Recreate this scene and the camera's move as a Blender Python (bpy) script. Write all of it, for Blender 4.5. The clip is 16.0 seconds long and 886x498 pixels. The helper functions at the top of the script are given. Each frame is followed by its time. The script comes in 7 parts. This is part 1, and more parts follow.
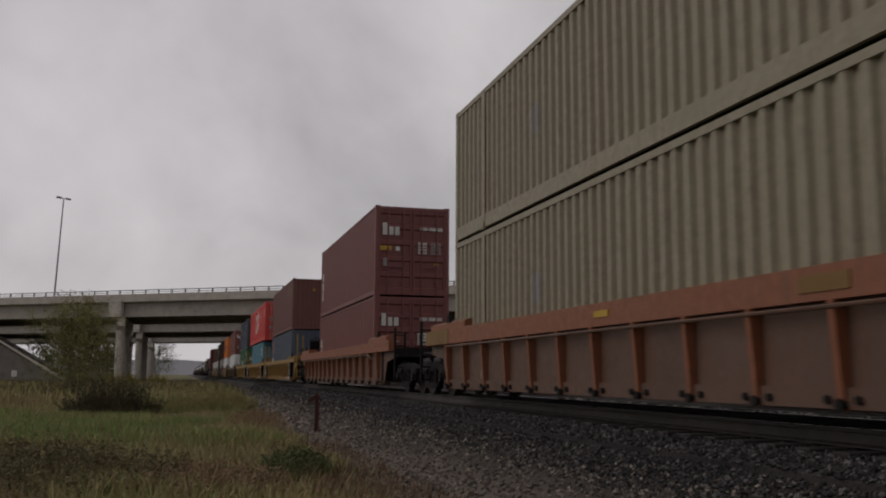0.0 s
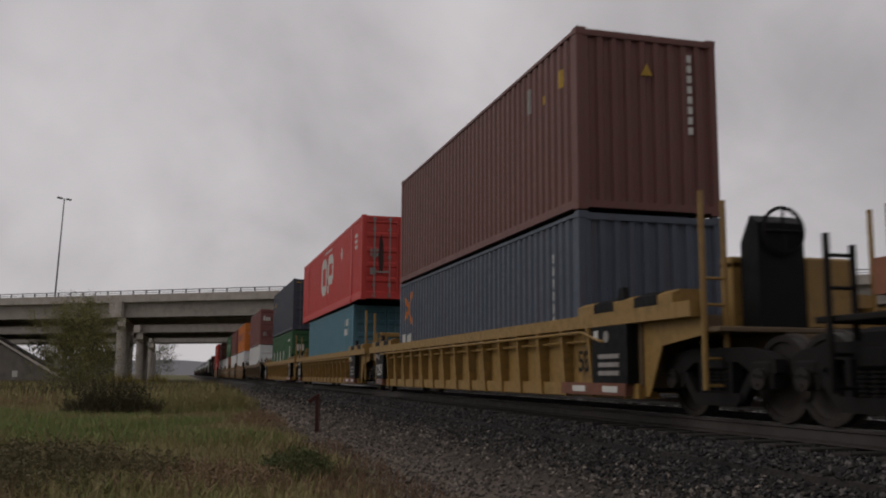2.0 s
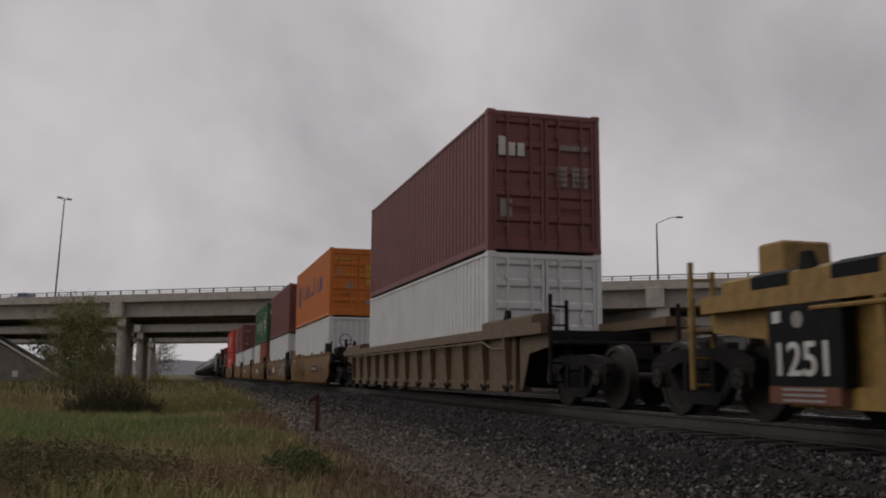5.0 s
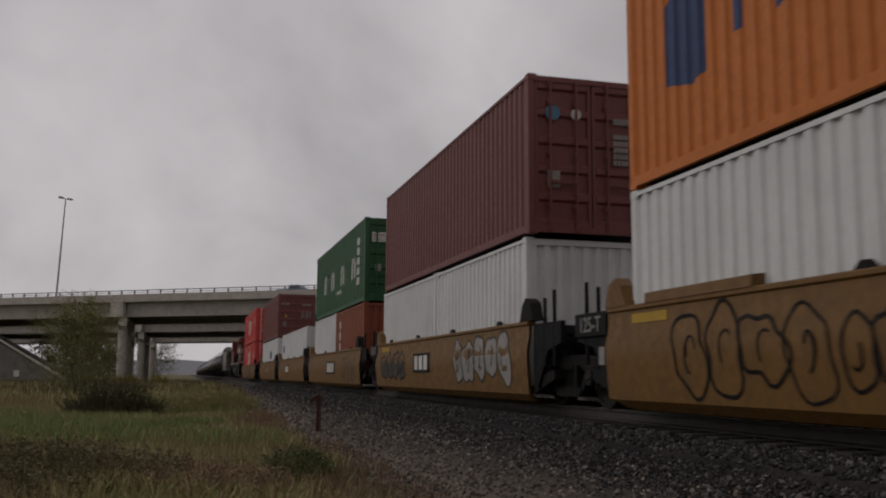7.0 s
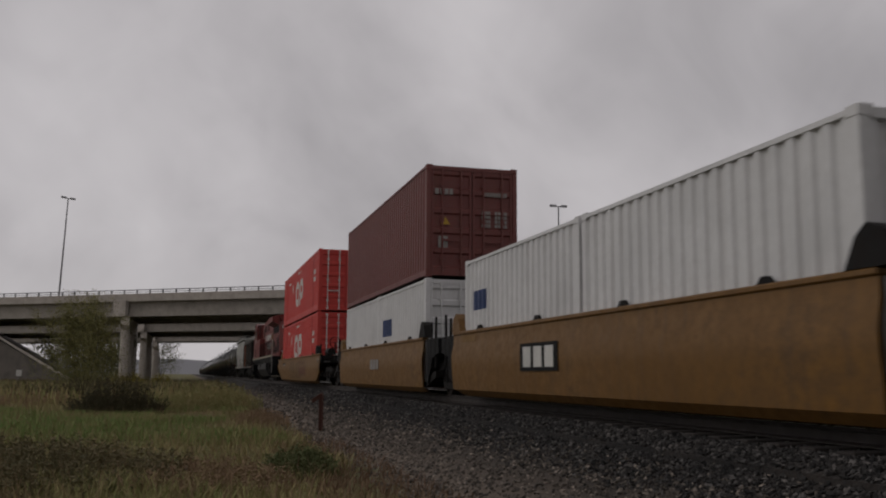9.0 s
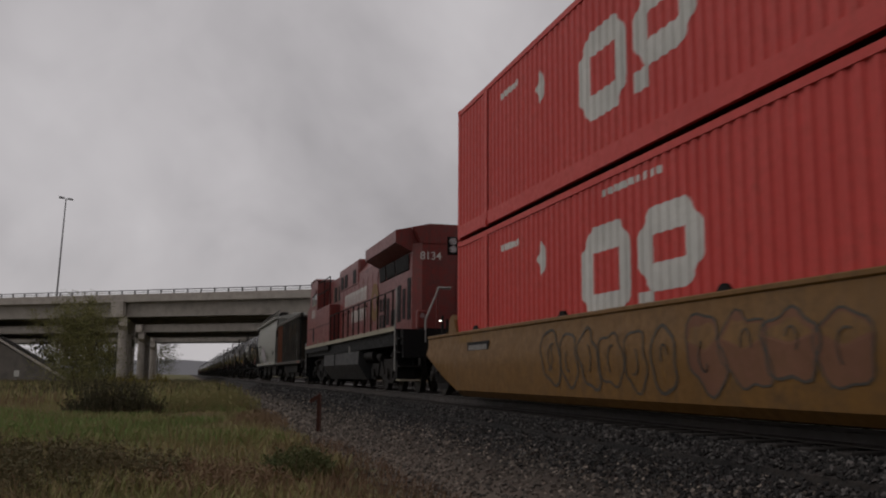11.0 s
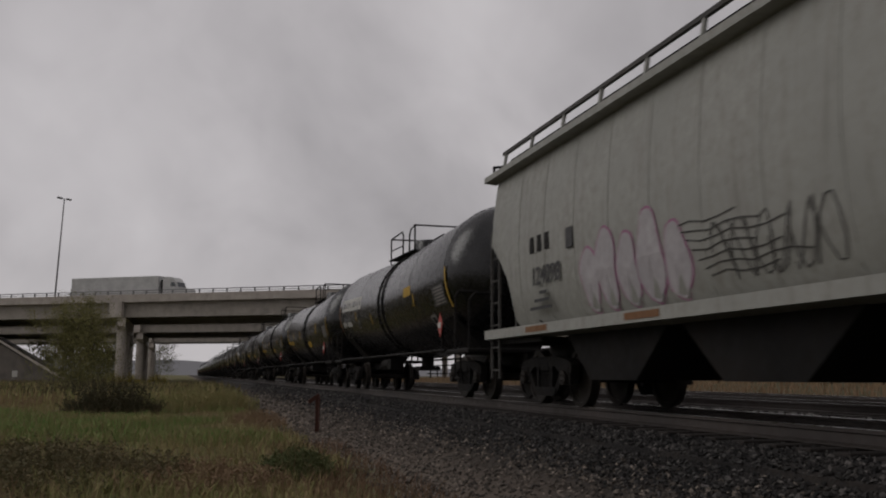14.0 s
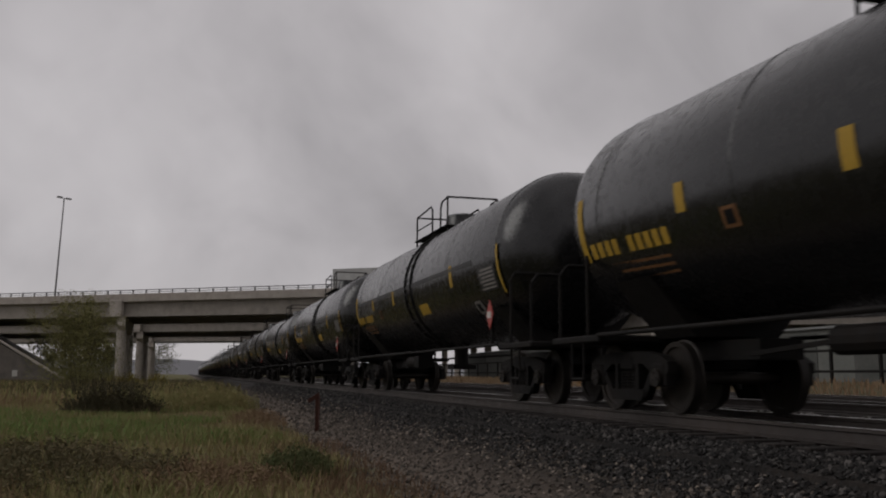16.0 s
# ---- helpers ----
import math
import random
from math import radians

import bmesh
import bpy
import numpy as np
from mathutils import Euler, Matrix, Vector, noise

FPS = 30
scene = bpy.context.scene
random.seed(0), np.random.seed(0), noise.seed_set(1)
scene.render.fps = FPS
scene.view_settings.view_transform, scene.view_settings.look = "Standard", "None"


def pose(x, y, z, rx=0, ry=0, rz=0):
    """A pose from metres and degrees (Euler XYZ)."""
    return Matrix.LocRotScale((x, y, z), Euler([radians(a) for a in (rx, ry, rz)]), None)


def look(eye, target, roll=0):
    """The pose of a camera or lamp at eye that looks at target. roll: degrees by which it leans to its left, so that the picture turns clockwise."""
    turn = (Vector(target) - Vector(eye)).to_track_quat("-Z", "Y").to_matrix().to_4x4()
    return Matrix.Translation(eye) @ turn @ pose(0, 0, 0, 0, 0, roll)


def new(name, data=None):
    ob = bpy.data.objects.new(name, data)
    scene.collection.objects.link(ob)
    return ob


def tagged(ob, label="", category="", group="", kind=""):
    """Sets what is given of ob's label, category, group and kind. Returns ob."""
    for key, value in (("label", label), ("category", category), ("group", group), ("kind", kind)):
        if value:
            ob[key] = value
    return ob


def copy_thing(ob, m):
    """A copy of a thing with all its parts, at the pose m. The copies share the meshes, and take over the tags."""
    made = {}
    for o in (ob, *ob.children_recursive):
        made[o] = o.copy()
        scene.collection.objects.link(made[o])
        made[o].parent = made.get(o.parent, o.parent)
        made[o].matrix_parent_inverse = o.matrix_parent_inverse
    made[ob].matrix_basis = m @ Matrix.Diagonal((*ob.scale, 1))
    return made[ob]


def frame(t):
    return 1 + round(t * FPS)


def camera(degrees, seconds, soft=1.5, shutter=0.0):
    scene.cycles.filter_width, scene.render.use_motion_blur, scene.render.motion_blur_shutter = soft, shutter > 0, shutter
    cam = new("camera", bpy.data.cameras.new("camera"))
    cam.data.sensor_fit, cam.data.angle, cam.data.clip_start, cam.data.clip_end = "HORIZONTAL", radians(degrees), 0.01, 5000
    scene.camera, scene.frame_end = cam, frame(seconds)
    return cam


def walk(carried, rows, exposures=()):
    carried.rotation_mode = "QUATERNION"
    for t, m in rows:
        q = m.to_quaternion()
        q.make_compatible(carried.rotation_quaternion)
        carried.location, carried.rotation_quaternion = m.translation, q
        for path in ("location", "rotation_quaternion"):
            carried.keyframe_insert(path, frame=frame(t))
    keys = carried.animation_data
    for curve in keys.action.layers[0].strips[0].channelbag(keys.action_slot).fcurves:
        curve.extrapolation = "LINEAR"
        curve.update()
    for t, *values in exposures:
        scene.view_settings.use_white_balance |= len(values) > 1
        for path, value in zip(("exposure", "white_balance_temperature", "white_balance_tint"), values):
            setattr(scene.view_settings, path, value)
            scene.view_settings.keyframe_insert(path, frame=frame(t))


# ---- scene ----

# --- camera: stands still, a light shiver of the tripod ---
ZR = 0.17           # height of the rail heads
V = 19.777          # train speed, m/s
X0 = 6.837          # centre line of the near track
cam = camera(51.256, 16.0, soft=2.0, shutter=0.12)
SHIVER = [(0.0, -1, 0), (0.5, 0, 0), (1.0, 0, 0.5), (1.5, 4, 0), (2.0, 0, 0.7), (2.5, 1.5, 0), (3.0, 0, 0), (3.5, -1.5, 0.8),
          (4.0, 0, 0.5), (6.5, 0.5, 0), (7.0, 2, 0), (7.5, 0, 0.2), (8.0, 0, 0.4), (8.5, 6, -1), (11.0, 2.5, 0), (11.5, -0.7, 0),
          (12.0, 2.2, 0), (12.5, 5.5, 0), (13.0, -0.6, 0.8), (13.5, -3, 0.7), (14.0, 0, 0.7), (14.5, 0.5, 0.8), (15.0, 1.8, 0.4),
          (15.5, 1, 0), (16.0, -0.2, -0.5)]
PX = 1.0 / 28.5     # degrees a pixel
walk(cam, [(t, pose(0, 0, 0.637, 90 + 7.819 + dy * PX, -0.339, -15.389 + dx * PX)) for t, dx, dy in SHIVER],
     [(0.0, -0.07), (4.2, -0.07), (6.3, -0.19), (16.0, -0.23)])

# --- world: heavy overcast over a dim sky ---
world = bpy.data.worlds.new("overcast")
scene.world = world
world.use_nodes = True


def nodes_of(tree):
    n, l = tree.nodes, tree.links

    def node(kind, **kw):
        nd = n.new(kind)
        for k, val in kw.items():
            if k == "inputs":
                for key, x in val.items():
                    if isinstance(x, bpy.types.NodeSocket):
                        l.new(x, nd.inputs[key])
                    else:
                        nd.inputs[key].default_value = x
            elif k == "operation":
                nd.operation = val
            elif k == "blend_type":
                nd.blend_type = val
            elif k == "data_type":
                nd.data_type = val
        return nd
    return node, l


def math_node(node, op, a, b=0.0, clamp=False):
    m = node("ShaderNodeMath", operation=op, inputs={0: a, 1: b})
    m.use_clamp = clamp
    return m.outputs[0]


def ramp(node, fac, stops):
    r = node("ShaderNodeValToRGB", inputs={0: fac})
    while len(r.color_ramp.elements) < len(stops):
        r.color_ramp.elements.new(0.5)
    for e, (p, c) in zip(r.color_ramp.elements, stops):
        e.position = p
        e.color = (*c, 1) if len(c) == 3 else c
    return r.outputs[0]


def mix_rgb(node, fac, a, b, blend="MIX"):
    m = node("ShaderNodeMix", data_type="RGBA", blend_type=blend)
    for key, x in ((0, fac), (6, a), (7, b)):
        if isinstance(x, bpy.types.NodeSocket):
            m.id_data.links.new(x, m.inputs[key])
        else:
            m.inputs[key].default_value = x if not isinstance(x, tuple) else ((*x, 1) if len(x) == 3 else x)
    return m.outputs[2]


SUN_EL, SUN_AZ = 35, 286   # azimuth clockwise from +y


def build_world():
    t = world.node_tree
    t.nodes.clear()
    node, l = nodes_of(t)
    co = node("ShaderNodeTexCoord").outputs["Generated"]
    sep = node("ShaderNodeSeparateXYZ", inputs={0: co})
    zz = math_node(node, "ADD", math_node(node, "MAXIMUM", sep.outputs[2], 0.0), 1.0)
    px = math_node(node, "DIVIDE", sep.outputs[0], zz)
    py = math_node(node, "DIVIDE", sep.outputs[1], zz)
    pl = node("ShaderNodeCombineXYZ", inputs={0: px, 1: py, 2: 0.0}).outputs[0]
    mp = node("ShaderNodeMapping", inputs={0: pl})
    mp.inputs["Location"].default_value = (1.7, 0.35, 0.0)
    mp.inputs["Scale"].default_value = (2.6, 2.6, 1.0)
    n1 = node("ShaderNodeTexNoise", inputs={"Vector": mp.outputs[0], "Scale": 0.95, "Detail": 5.0, "Roughness": 0.48, "Distortion": 0.5})
    n2 = node("ShaderNodeTexNoise", inputs={"Vector": mp.outputs[0], "Scale": 3.4, "Detail": 6.0, "Roughness": 0.5, "Distortion": 0.6})
    f = math_node(node, "ADD", math_node(node, "MULTIPLY", n1.outputs[0], 0.78), math_node(node, "MULTIPLY", n2.outputs[0], 0.22))
    clouds = ramp(node, f, [(0.34, (0.37, 0.35, 0.361)), (0.45, (0.47, 0.446, 0.459)), (0.54, (0.57, 0.541, 0.555)), (0.66, (0.68, 0.648, 0.662))])
    low = math_node(node, "SUBTRACT", 1.0, math_node(node, "MULTIPLY", math_node(node, "ABSOLUTE", sep.outputs[2]), 9.0), True)
    clouds = mix_rgb(node, math_node(node, "MULTIPLY", low, 0.6), clouds, (0.60, 0.572, 0.587))
    sky = node("ShaderNodeTexSky")
    sky.sky_type = "NISHITA"
    sky.sun_disc = False
    sky.sun_elevation, sky.sun_rotation = radians(SUN_EL), radians(SUN_AZ)
    skyc = mix_rgb(node, 1.0, sky.outputs[0], (0.05, 0.05, 0.05), "MULTIPLY")
    col = mix_rgb(node, 0.95, skyc, clouds)
    bg = node("ShaderNodeBackground", inputs={0: col, 1: 1.0})
    out = node("ShaderNodeOutputWorld", inputs={0: bg.outputs[0]})


build_world()
sun_data = bpy.data.lights.new("sun", "SUN")
sun_data.energy, sun_data.angle, sun_data.color = 0.8, radians(40), (1.0, 0.97, 0.94)
sun = new("sun", sun_data)
az, el = radians(SUN_AZ), radians(SUN_EL)
sun_dir = Vector((math.sin(az) * math.cos(el), math.cos(az) * math.cos(el), math.sin(el)))
sun.matrix_world = look(sun_dir * 100, (0, 0, 0))


# --- materials ---
def rgb(r, g, b):
    """sRGB bytes to linear."""
    return tuple(((c / 255 + 0.055) / 1.055) ** 2.4 if c > 10 else c / 255 / 12.92 for c in (r, g, b))


def surface(name, colour, rough=0.6, metal=0.0, dirt=0.35, dirt_colour=(0.06, 0.045, 0.035), grain=7.0, streak=0.0,
            streak_colour=(0.10, 0.045, 0.02), bump=0.15, bump_scale=60.0, vary=0.22, island=0.0, rnd=0.0, fade=0.0, spec=0.35):
    """Painted or raw surface: broad blotches, fine grain, downward streaks and small relief."""
    m = bpy.data.materials.new(name)
    m.use_nodes = True
    t = m.node_tree
    t.nodes.clear()
    node, l = nodes_of(t)
    co = node("ShaderNodeTexCoord").outputs["Object"]
    big = node("ShaderNodeTexNoise", inputs={"Vector": co, "Scale": 0.7, "Detail": 5.0, "Roughness": 0.6})
    fine = node("ShaderNodeTexNoise", inputs={"Vector": co, "Scale": grain, "Detail": 6.0, "Roughness": 0.7})
    dark = tuple(c * (1 - vary) for c in colour)
    light = tuple(min(1.0, c * (1 + vary)) for c in colour)
    c = mix_rgb(node, ramp(node, big.outputs[0], [(0.3, (0, 0, 0)), (0.7, (1, 1, 1))]), dark, light)
    if fade:
        grey = sum(colour) / 3
        c = mix_rgb(node, math_node(node, "MULTIPLY", ramp(node, fine.outputs[0], [(0.4, (0, 0, 0)), (0.75, (1, 1, 1))]), fade), c, (grey + 0.06,) * 3)
    if dirt:
        both = math_node(node, "MULTIPLY", big.outputs[0], fine.outputs[0])
        c = mix_rgb(node, math_node(node, "MULTIPLY", ramp(node, both, [(0.2, (0, 0, 0)), (0.42, (1, 1, 1))]), dirt), c, dirt_colour)
    if streak:
        mp = node("ShaderNodeMapping", inputs={0: co})
        mp.inputs["Scale"].default_value = (5.0, 5.0, 0.28)
        st = node("ShaderNodeTexNoise", inputs={"Vector": mp.outputs[0], "Scale": 1.6, "Detail": 5.0, "Roughness": 0.65})
        c = mix_rgb(node, math_node(node, "MULTIPLY", ramp(node, st.outputs[0], [(0.52, (0, 0, 0)), (0.72, (1, 1, 1))]), streak), c, streak_colour)
    if island:
        gi = node("ShaderNodeNewGeometry").outputs["Random Per Island"]
        c = mix_rgb(node, 1.0, c, ramp(node, gi, [(0.0, (1 - island,) * 3), (0.72, (0.9,) * 3), (1.0, (1 + 2.4 * island,) * 3)]), "MULTIPLY")
    if rnd:
        oi = node("ShaderNodeObjectInfo").outputs["Random"]
        c = mix_rgb(node, 1.0, c, ramp(node, oi, [(0.0, (1 - rnd,) * 3), (1.0, (1 + rnd,) * 3)]), "MULTIPLY")
    bn = node("ShaderNodeTexNoise", inputs={"Vector": co, "Scale": bump_scale, "Detail": 4.0})
    bp = node("ShaderNodeBump", inputs={"Strength": bump, "Distance": 0.02, "Height": bn.outputs[0]})
    ro = ramp(node, fine.outputs[0], [(0.3, (max(0, rough - 0.12),) * 3), (0.75, (min(1, rough + 0.15),) * 3)])
    bs = node("ShaderNodeBsdfPrincipled", inputs={"Base Color": c, "Roughness": ro, "Metallic": metal, "Normal": bp.outputs[0]})
    bs.inputs["Specular IOR Level"].default_value = spec
    node("ShaderNodeOutputMaterial", inputs={0: bs.outputs[0]})
    return m


MAT = {}


def paint(key, colour, **kw):
    """Weathered container or car paint, made once for each name."""
    if key not in MAT:
        opts = dict(rough=0.55, dirt=0.3, streak=0.3, vary=0.14, bump=0.08)
        opts.update(kw)
        MAT[key] = surface(key, tuple(c * 0.47 for c in colour), **opts)
    return MAT[key]


def glow(name, colour, strength):
    m = bpy.data.materials.new(name)
    m.use_nodes = True
    b = m.node_tree.nodes["Principled BSDF"]
    b.inputs["Base Color"].default_value = (*colour, 1)
    b.inputs["Emission Color"].default_value = (*colour, 1)
    b.inputs["Emission Strength"].default_value = strength
    return m


def glass(name, tint):
    m = bpy.data.materials.new(name)
    m.use_nodes = True
    b = m.node_tree.nodes["Principled BSDF"]
    b.inputs["Base Color"].default_value = (*tint, 1)
    b.inputs["Roughness"].default_value = 0.06
    b.inputs["Specular IOR Level"].default_value = 0.7
    return m


STEEL = surface("grimy_steel", (0.0095, 0.0088, 0.0085), rough=0.7, metal=0.0, dirt=0.5, dirt_colour=(0.02, 0.0145, 0.011), vary=0.4, spec=0.12)
WHEEL = surface("wheel_steel", (0.022, 0.019, 0.017), rough=0.5, metal=0.3, dirt=0.4, vary=0.3, spec=0.2)
RAIL = surface("rail_steel", (0.045, 0.038, 0.035), rough=0.6, metal=0.2, dirt=0.5, dirt_colour=(0.04, 0.028, 0.022))
RAILTOP = surface("polished_rail", (0.45, 0.45, 0.45), rough=0.3, metal=1.0, dirt=0.0, bump=0.02)
TIMBER = surface("sleeper_timber", (0.022, 0.018, 0.016), rough=0.9, vary=0.3, rnd=0.25)
# near ballast bed and stones: the train's shade is put into these near-black colours
SHADED_BALLAST = surface("ballast_bed", (0.011, 0.01, 0.0095), rough=0.95, dirt=0.4, grain=18, bump=1.0, bump_scale=24, vary=0.3)
SHADED_STONE = surface("ballast_stone", (0.029, 0.027, 0.0257), rough=0.9, dirt=0.15, island=0.95, bump=0.3, bump_scale=40, vary=0.2)
DUSTY_STONE = surface("dusty_toe_stone", (0.10, 0.084, 0.07), rough=0.95, dirt=0.2, island=0.6, bump=0.3, bump_scale=40, vary=0.2)
CONCRETE = surface("bridge_concrete", (0.345, 0.31, 0.275), rough=0.85, dirt=0.25, dirt_colour=(0.2, 0.18, 0.16), streak=0.25, streak_colour=(0.2, 0.18, 0.16), grain=2.0, bump_scale=10)
GIRDER = surface("bridge_girder", (0.26, 0.235, 0.205), rough=0.8, dirt=0.25, dirt_colour=(0.16, 0.14, 0.12), streak=0.2, streak_colour=(0.16, 0.14, 0.12), grain=1.0)
GALV = surface("galvanised_steel", (0.17, 0.17, 0.175), rough=0.5, metal=0.4, dirt=0.2)
RUST = surface("rusty_steel", (0.13, 0.05, 0.03), rough=0.85, dirt=0.4, vary=0.35)
BLACK = surface("black_paint", (0.005, 0.005, 0.0053), rough=0.6, dirt=0.3, dirt_colour=(0.011, 0.0095, 0.0085), spec=0.12)
WHITE_MARK = surface("white_marking", (0.46, 0.45, 0.42), rough=0.6, dirt=0.2, dirt_colour=(0.25, 0.22, 0.2))
YELLOW_MARK = surface("yellow_marking", (0.36, 0.22, 0.02), rough=0.6, dirt=0.2)
BLUE_MARK = surface("blue_marking", (0.022, 0.04, 0.11), rough=0.6, dirt=0.2)
RED_MARK = surface("red_marking", (0.35, 0.06, 0.05), rough=0.6, dirt=0.2)
FADED_MARK = surface("faded_ochre_marking", (0.16, 0.085, 0.02), rough=0.65, dirt=0.4)
OLD_EMBLEM = surface("faded_maroon_marking", (0.10, 0.035, 0.022), rough=0.7, dirt=0.4)
PALE_MARK = surface("pale_grey_marking", (0.22, 0.205, 0.19), rough=0.7, dirt=0.3)
DARK_GLASS = glass("dark_glass", (0.03, 0.035, 0.04))


# --- mesh helpers ---
class Shape:
    """Vertices and faces of one mesh."""

    def __init__(self):
        self.v, self.f = [], []

    def add(self, vs, fs):
        n = len(self.v)
        self.v += [tuple(p) for p in vs]
        self.f += [tuple(n + i for i in f) for f in fs]
        return self

    def box(self, x0, x1, y0, y1, z0, z1, c=0.0):
        """A box; c chamfers its edges."""
        if c <= 0:
            vs = [(x, y, z) for z in (z0, z1) for y in (y0, y1) for x in (x0, x1)]
            return self.add(vs, [(0, 2, 3, 1), (4, 5, 7, 6), (0, 1, 5, 4), (2, 6, 7, 3), (0, 4, 6, 2), (1, 3, 7, 5)])
        bm = bmesh.new()
        bmesh.ops.create_cube(bm, size=1.0)
        for p in bm.verts:
            p.co = Vector(((x0 + x1) / 2 + p.co.x * (x1 - x0), (y0 + y1) / 2 + p.co.y * (y1 - y0), (z0 + z1) / 2 + p.co.z * (z1 - z0)))
        bmesh.ops.bevel(bm, geom=bm.edges[:], offset=c, segments=1, affect="EDGES")
        bm.verts.index_update()
        self.add([p.co for p in bm.verts], [[p.index for p in f.verts] for f in bm.faces])
        bm.free()
        return self

    def beam(self, p0, p1, w, h, up=(0, 0, 1)):
        """A bar of section w by h from p0 to p1."""
        p0, p1 = Vector(p0), Vector(p1)
        d = (p1 - p0).normalized()
        s = d.cross(Vector(up))
        if s.length < 1e-4:
            s = d.cross(Vector((1, 0, 0)))
        s.normalize()
        u = s.cross(d)
        vs = [p + s * (a * w / 2) + u * (b * h / 2) for p in (p0, p1) for a, b in ((-1, -1), (1, -1), (1, 1), (-1, 1))]
        return self.add(vs, [(0, 1, 2, 3), (7, 6, 5, 4), (0, 4, 5, 1), (1, 5, 6, 2), (2, 6, 7, 3), (3, 7, 4, 0)])

    def cyl(self, p0, p1, r, n=12, r1=None, caps=True):
        p0, p1 = Vector(p0), Vector(p1)
        r1 = r if r1 is None else r1
        d = (p1 - p0).normalized()
        a = d.orthogonal().normalized()
        b = d.cross(a)
        vs = []
        for p, q in ((p0, r), (p1, r1)):
            for i in range(n):
                an = 2 * math.pi * i / n
                vs.append(p + (a * math.cos(an) + b * math.sin(an)) * q)
        fs = [(i, (i + 1) % n, n + (i + 1) % n, n + i) for i in range(n)]
        if caps:
            fs += [tuple(range(n - 1, -1, -1)), tuple(range(n, 2 * n))]
        return self.add(vs, fs)

    def tube(self, pts, r, n=6):
        for a, b in zip(pts, pts[1:]):
            self.cyl(a, b, r, n)
        return self

    def prism(self, pts, x0, x1, axis="x"):
        """A polygon drawn in the other two axes, drawn out along axis."""
        n = len(pts)
        put = {"x": lambda a, b, c: (c, a, b), "y": lambda a, b, c: (a, c, b), "z": lambda a, b, c: (a, b, c)}[axis]
        vs = [put(a, b, x0) for a, b in pts] + [put(a, b, x1) for a, b in pts]
        fs = [tuple(range(n)), tuple(range(2 * n - 1, n - 1, -1))] + [(i, n + i, n + (i + 1) % n, (i + 1) % n) for i in range(n)]
        return self.add(vs, fs)

    def lathe(self, prof, centre, axis="y", n=24):
        """Radius and place pairs turned round an axis through centre."""
        c = Vector(centre)
        k = len(prof)
        vs = []
        for r, h in prof:
            for i in range(n):
                an = 2 * math.pi * i / n
                a, b = r * math.cos(an), r * math.sin(an)
                vs.append(c + Vector({"x": (h, a, b), "y": (a, h, b), "z": (a, b, h)}[axis]))
        fs = [(j * n + i, j * n + (i + 1) % n, (j + 1) * n + (i + 1) % n, (j + 1) * n + i) for j in range(k - 1) for i in range(n)]
        return self.add(vs, fs)


def part(name, shape, material, parent=None, label="", smooth=False, kind=""):
    me = bpy.data.meshes.new(name)
    me.from_pydata(shape.v, [], shape.f)
    bm = bmesh.new()
    bm.from_mesh(me)
    bmesh.ops.recalc_face_normals(bm, faces=bm.faces[:])
    bm.to_mesh(me)
    bm.free()
    if smooth:
        for p in me.polygons:
            p.use_smooth = True
        me.set_sharp_from_angle(angle=radians(40))
    me.materials.append(material)
    ob = new(name, me)
    ob.parent = parent
    if label:
        ob["label"] = label
    if kind:
        ob["kind"] = kind
    return ob


def lettering(name, text, size, material, parent, m, label=""):
    """Painted characters, a few millimetres thick, at the pose m in the thing's space."""
    cu = bpy.data.curves.new(name, "FONT")
    cu.body, cu.size, cu.extrude, cu.offset = text, size, 0.003, 0.012 * size
    cu.align_x = "CENTER"
    tmp = bpy.data.objects.new(name, cu)
    scene.collection.objects.link(tmp)
    me = bpy.data.meshes.new_from_object(tmp.evaluated_get(bpy.context.evaluated_depsgraph_get()))
    bpy.data.objects.remove(tmp)
    bpy.data.curves.remove(cu)
    me.transform(m)
    me.materials.clear()
    me.materials.append(material)
    ob = new(name, me)
    ob.parent = parent
    if label:
        ob["label"] = label
    return ob


NEAR_SIDE = Matrix(((0, 0, -1, 0), (-1, 0, 0, 0), (0, 1, 0, 0), (0, 0, 0, 1)))   # writing on the -x side, read from -x
NEAR_END = Matrix(((1, 0, 0, 0), (0, 0, -1, 0), (0, 1, 0, 0), (0, 0, 0, 1)))    # writing on the -y end


def at(m, x, y, z):
    return Matrix.Translation((x, y, z)) @ m


MOVERS = []      # (thing, place at 0 s)
WHEELS = []      # every wheelset on the moving train


def thing(name, label, category, group="", s=None, x=X0, z=0.0):
    ob = new(name)
    ob.empty_display_size = 0.3
    tagged(ob, label, category, group)
    if s is not None:
        MOVERS.append((ob, x, s, z))
        ob.location = (x, s, z)
    return ob


# --- ground ---
def ground_z(x, y):
    """Height of the land: railway bed, its near bank, the weedy flat beside it, the yard beyond."""
    n = 0.10 * noise.noise((x * 0.22, y * 0.13, 0.3)) + 0.04 * noise.noise((x * 0.9, y * 0.8, 4.1))
    if x < 2.7:
        z = -0.86 + n * (1.6 if x < 1.5 else 1.0)
        if x < -30:
            z += min(1.0, (-30 - x) * 0.02)
    elif x < 5.35:
        k = (x - 2.7) / 2.65
        k = k * k * (3 - 2 * k)
        z = -0.86 + k * 0.74 + n * 0.5 * (1 - k)
    elif x < 18:
        z = (-0.12 if x < 8.7 else -0.02 if x < 10.6 else -0.12) + 0.01 * noise.noise((x * 1.5, y * 1.5, 9.0))
    else:
        z = -0.12 + min(1.0, (x - 18) / 16) * 0.45 + n
    return z


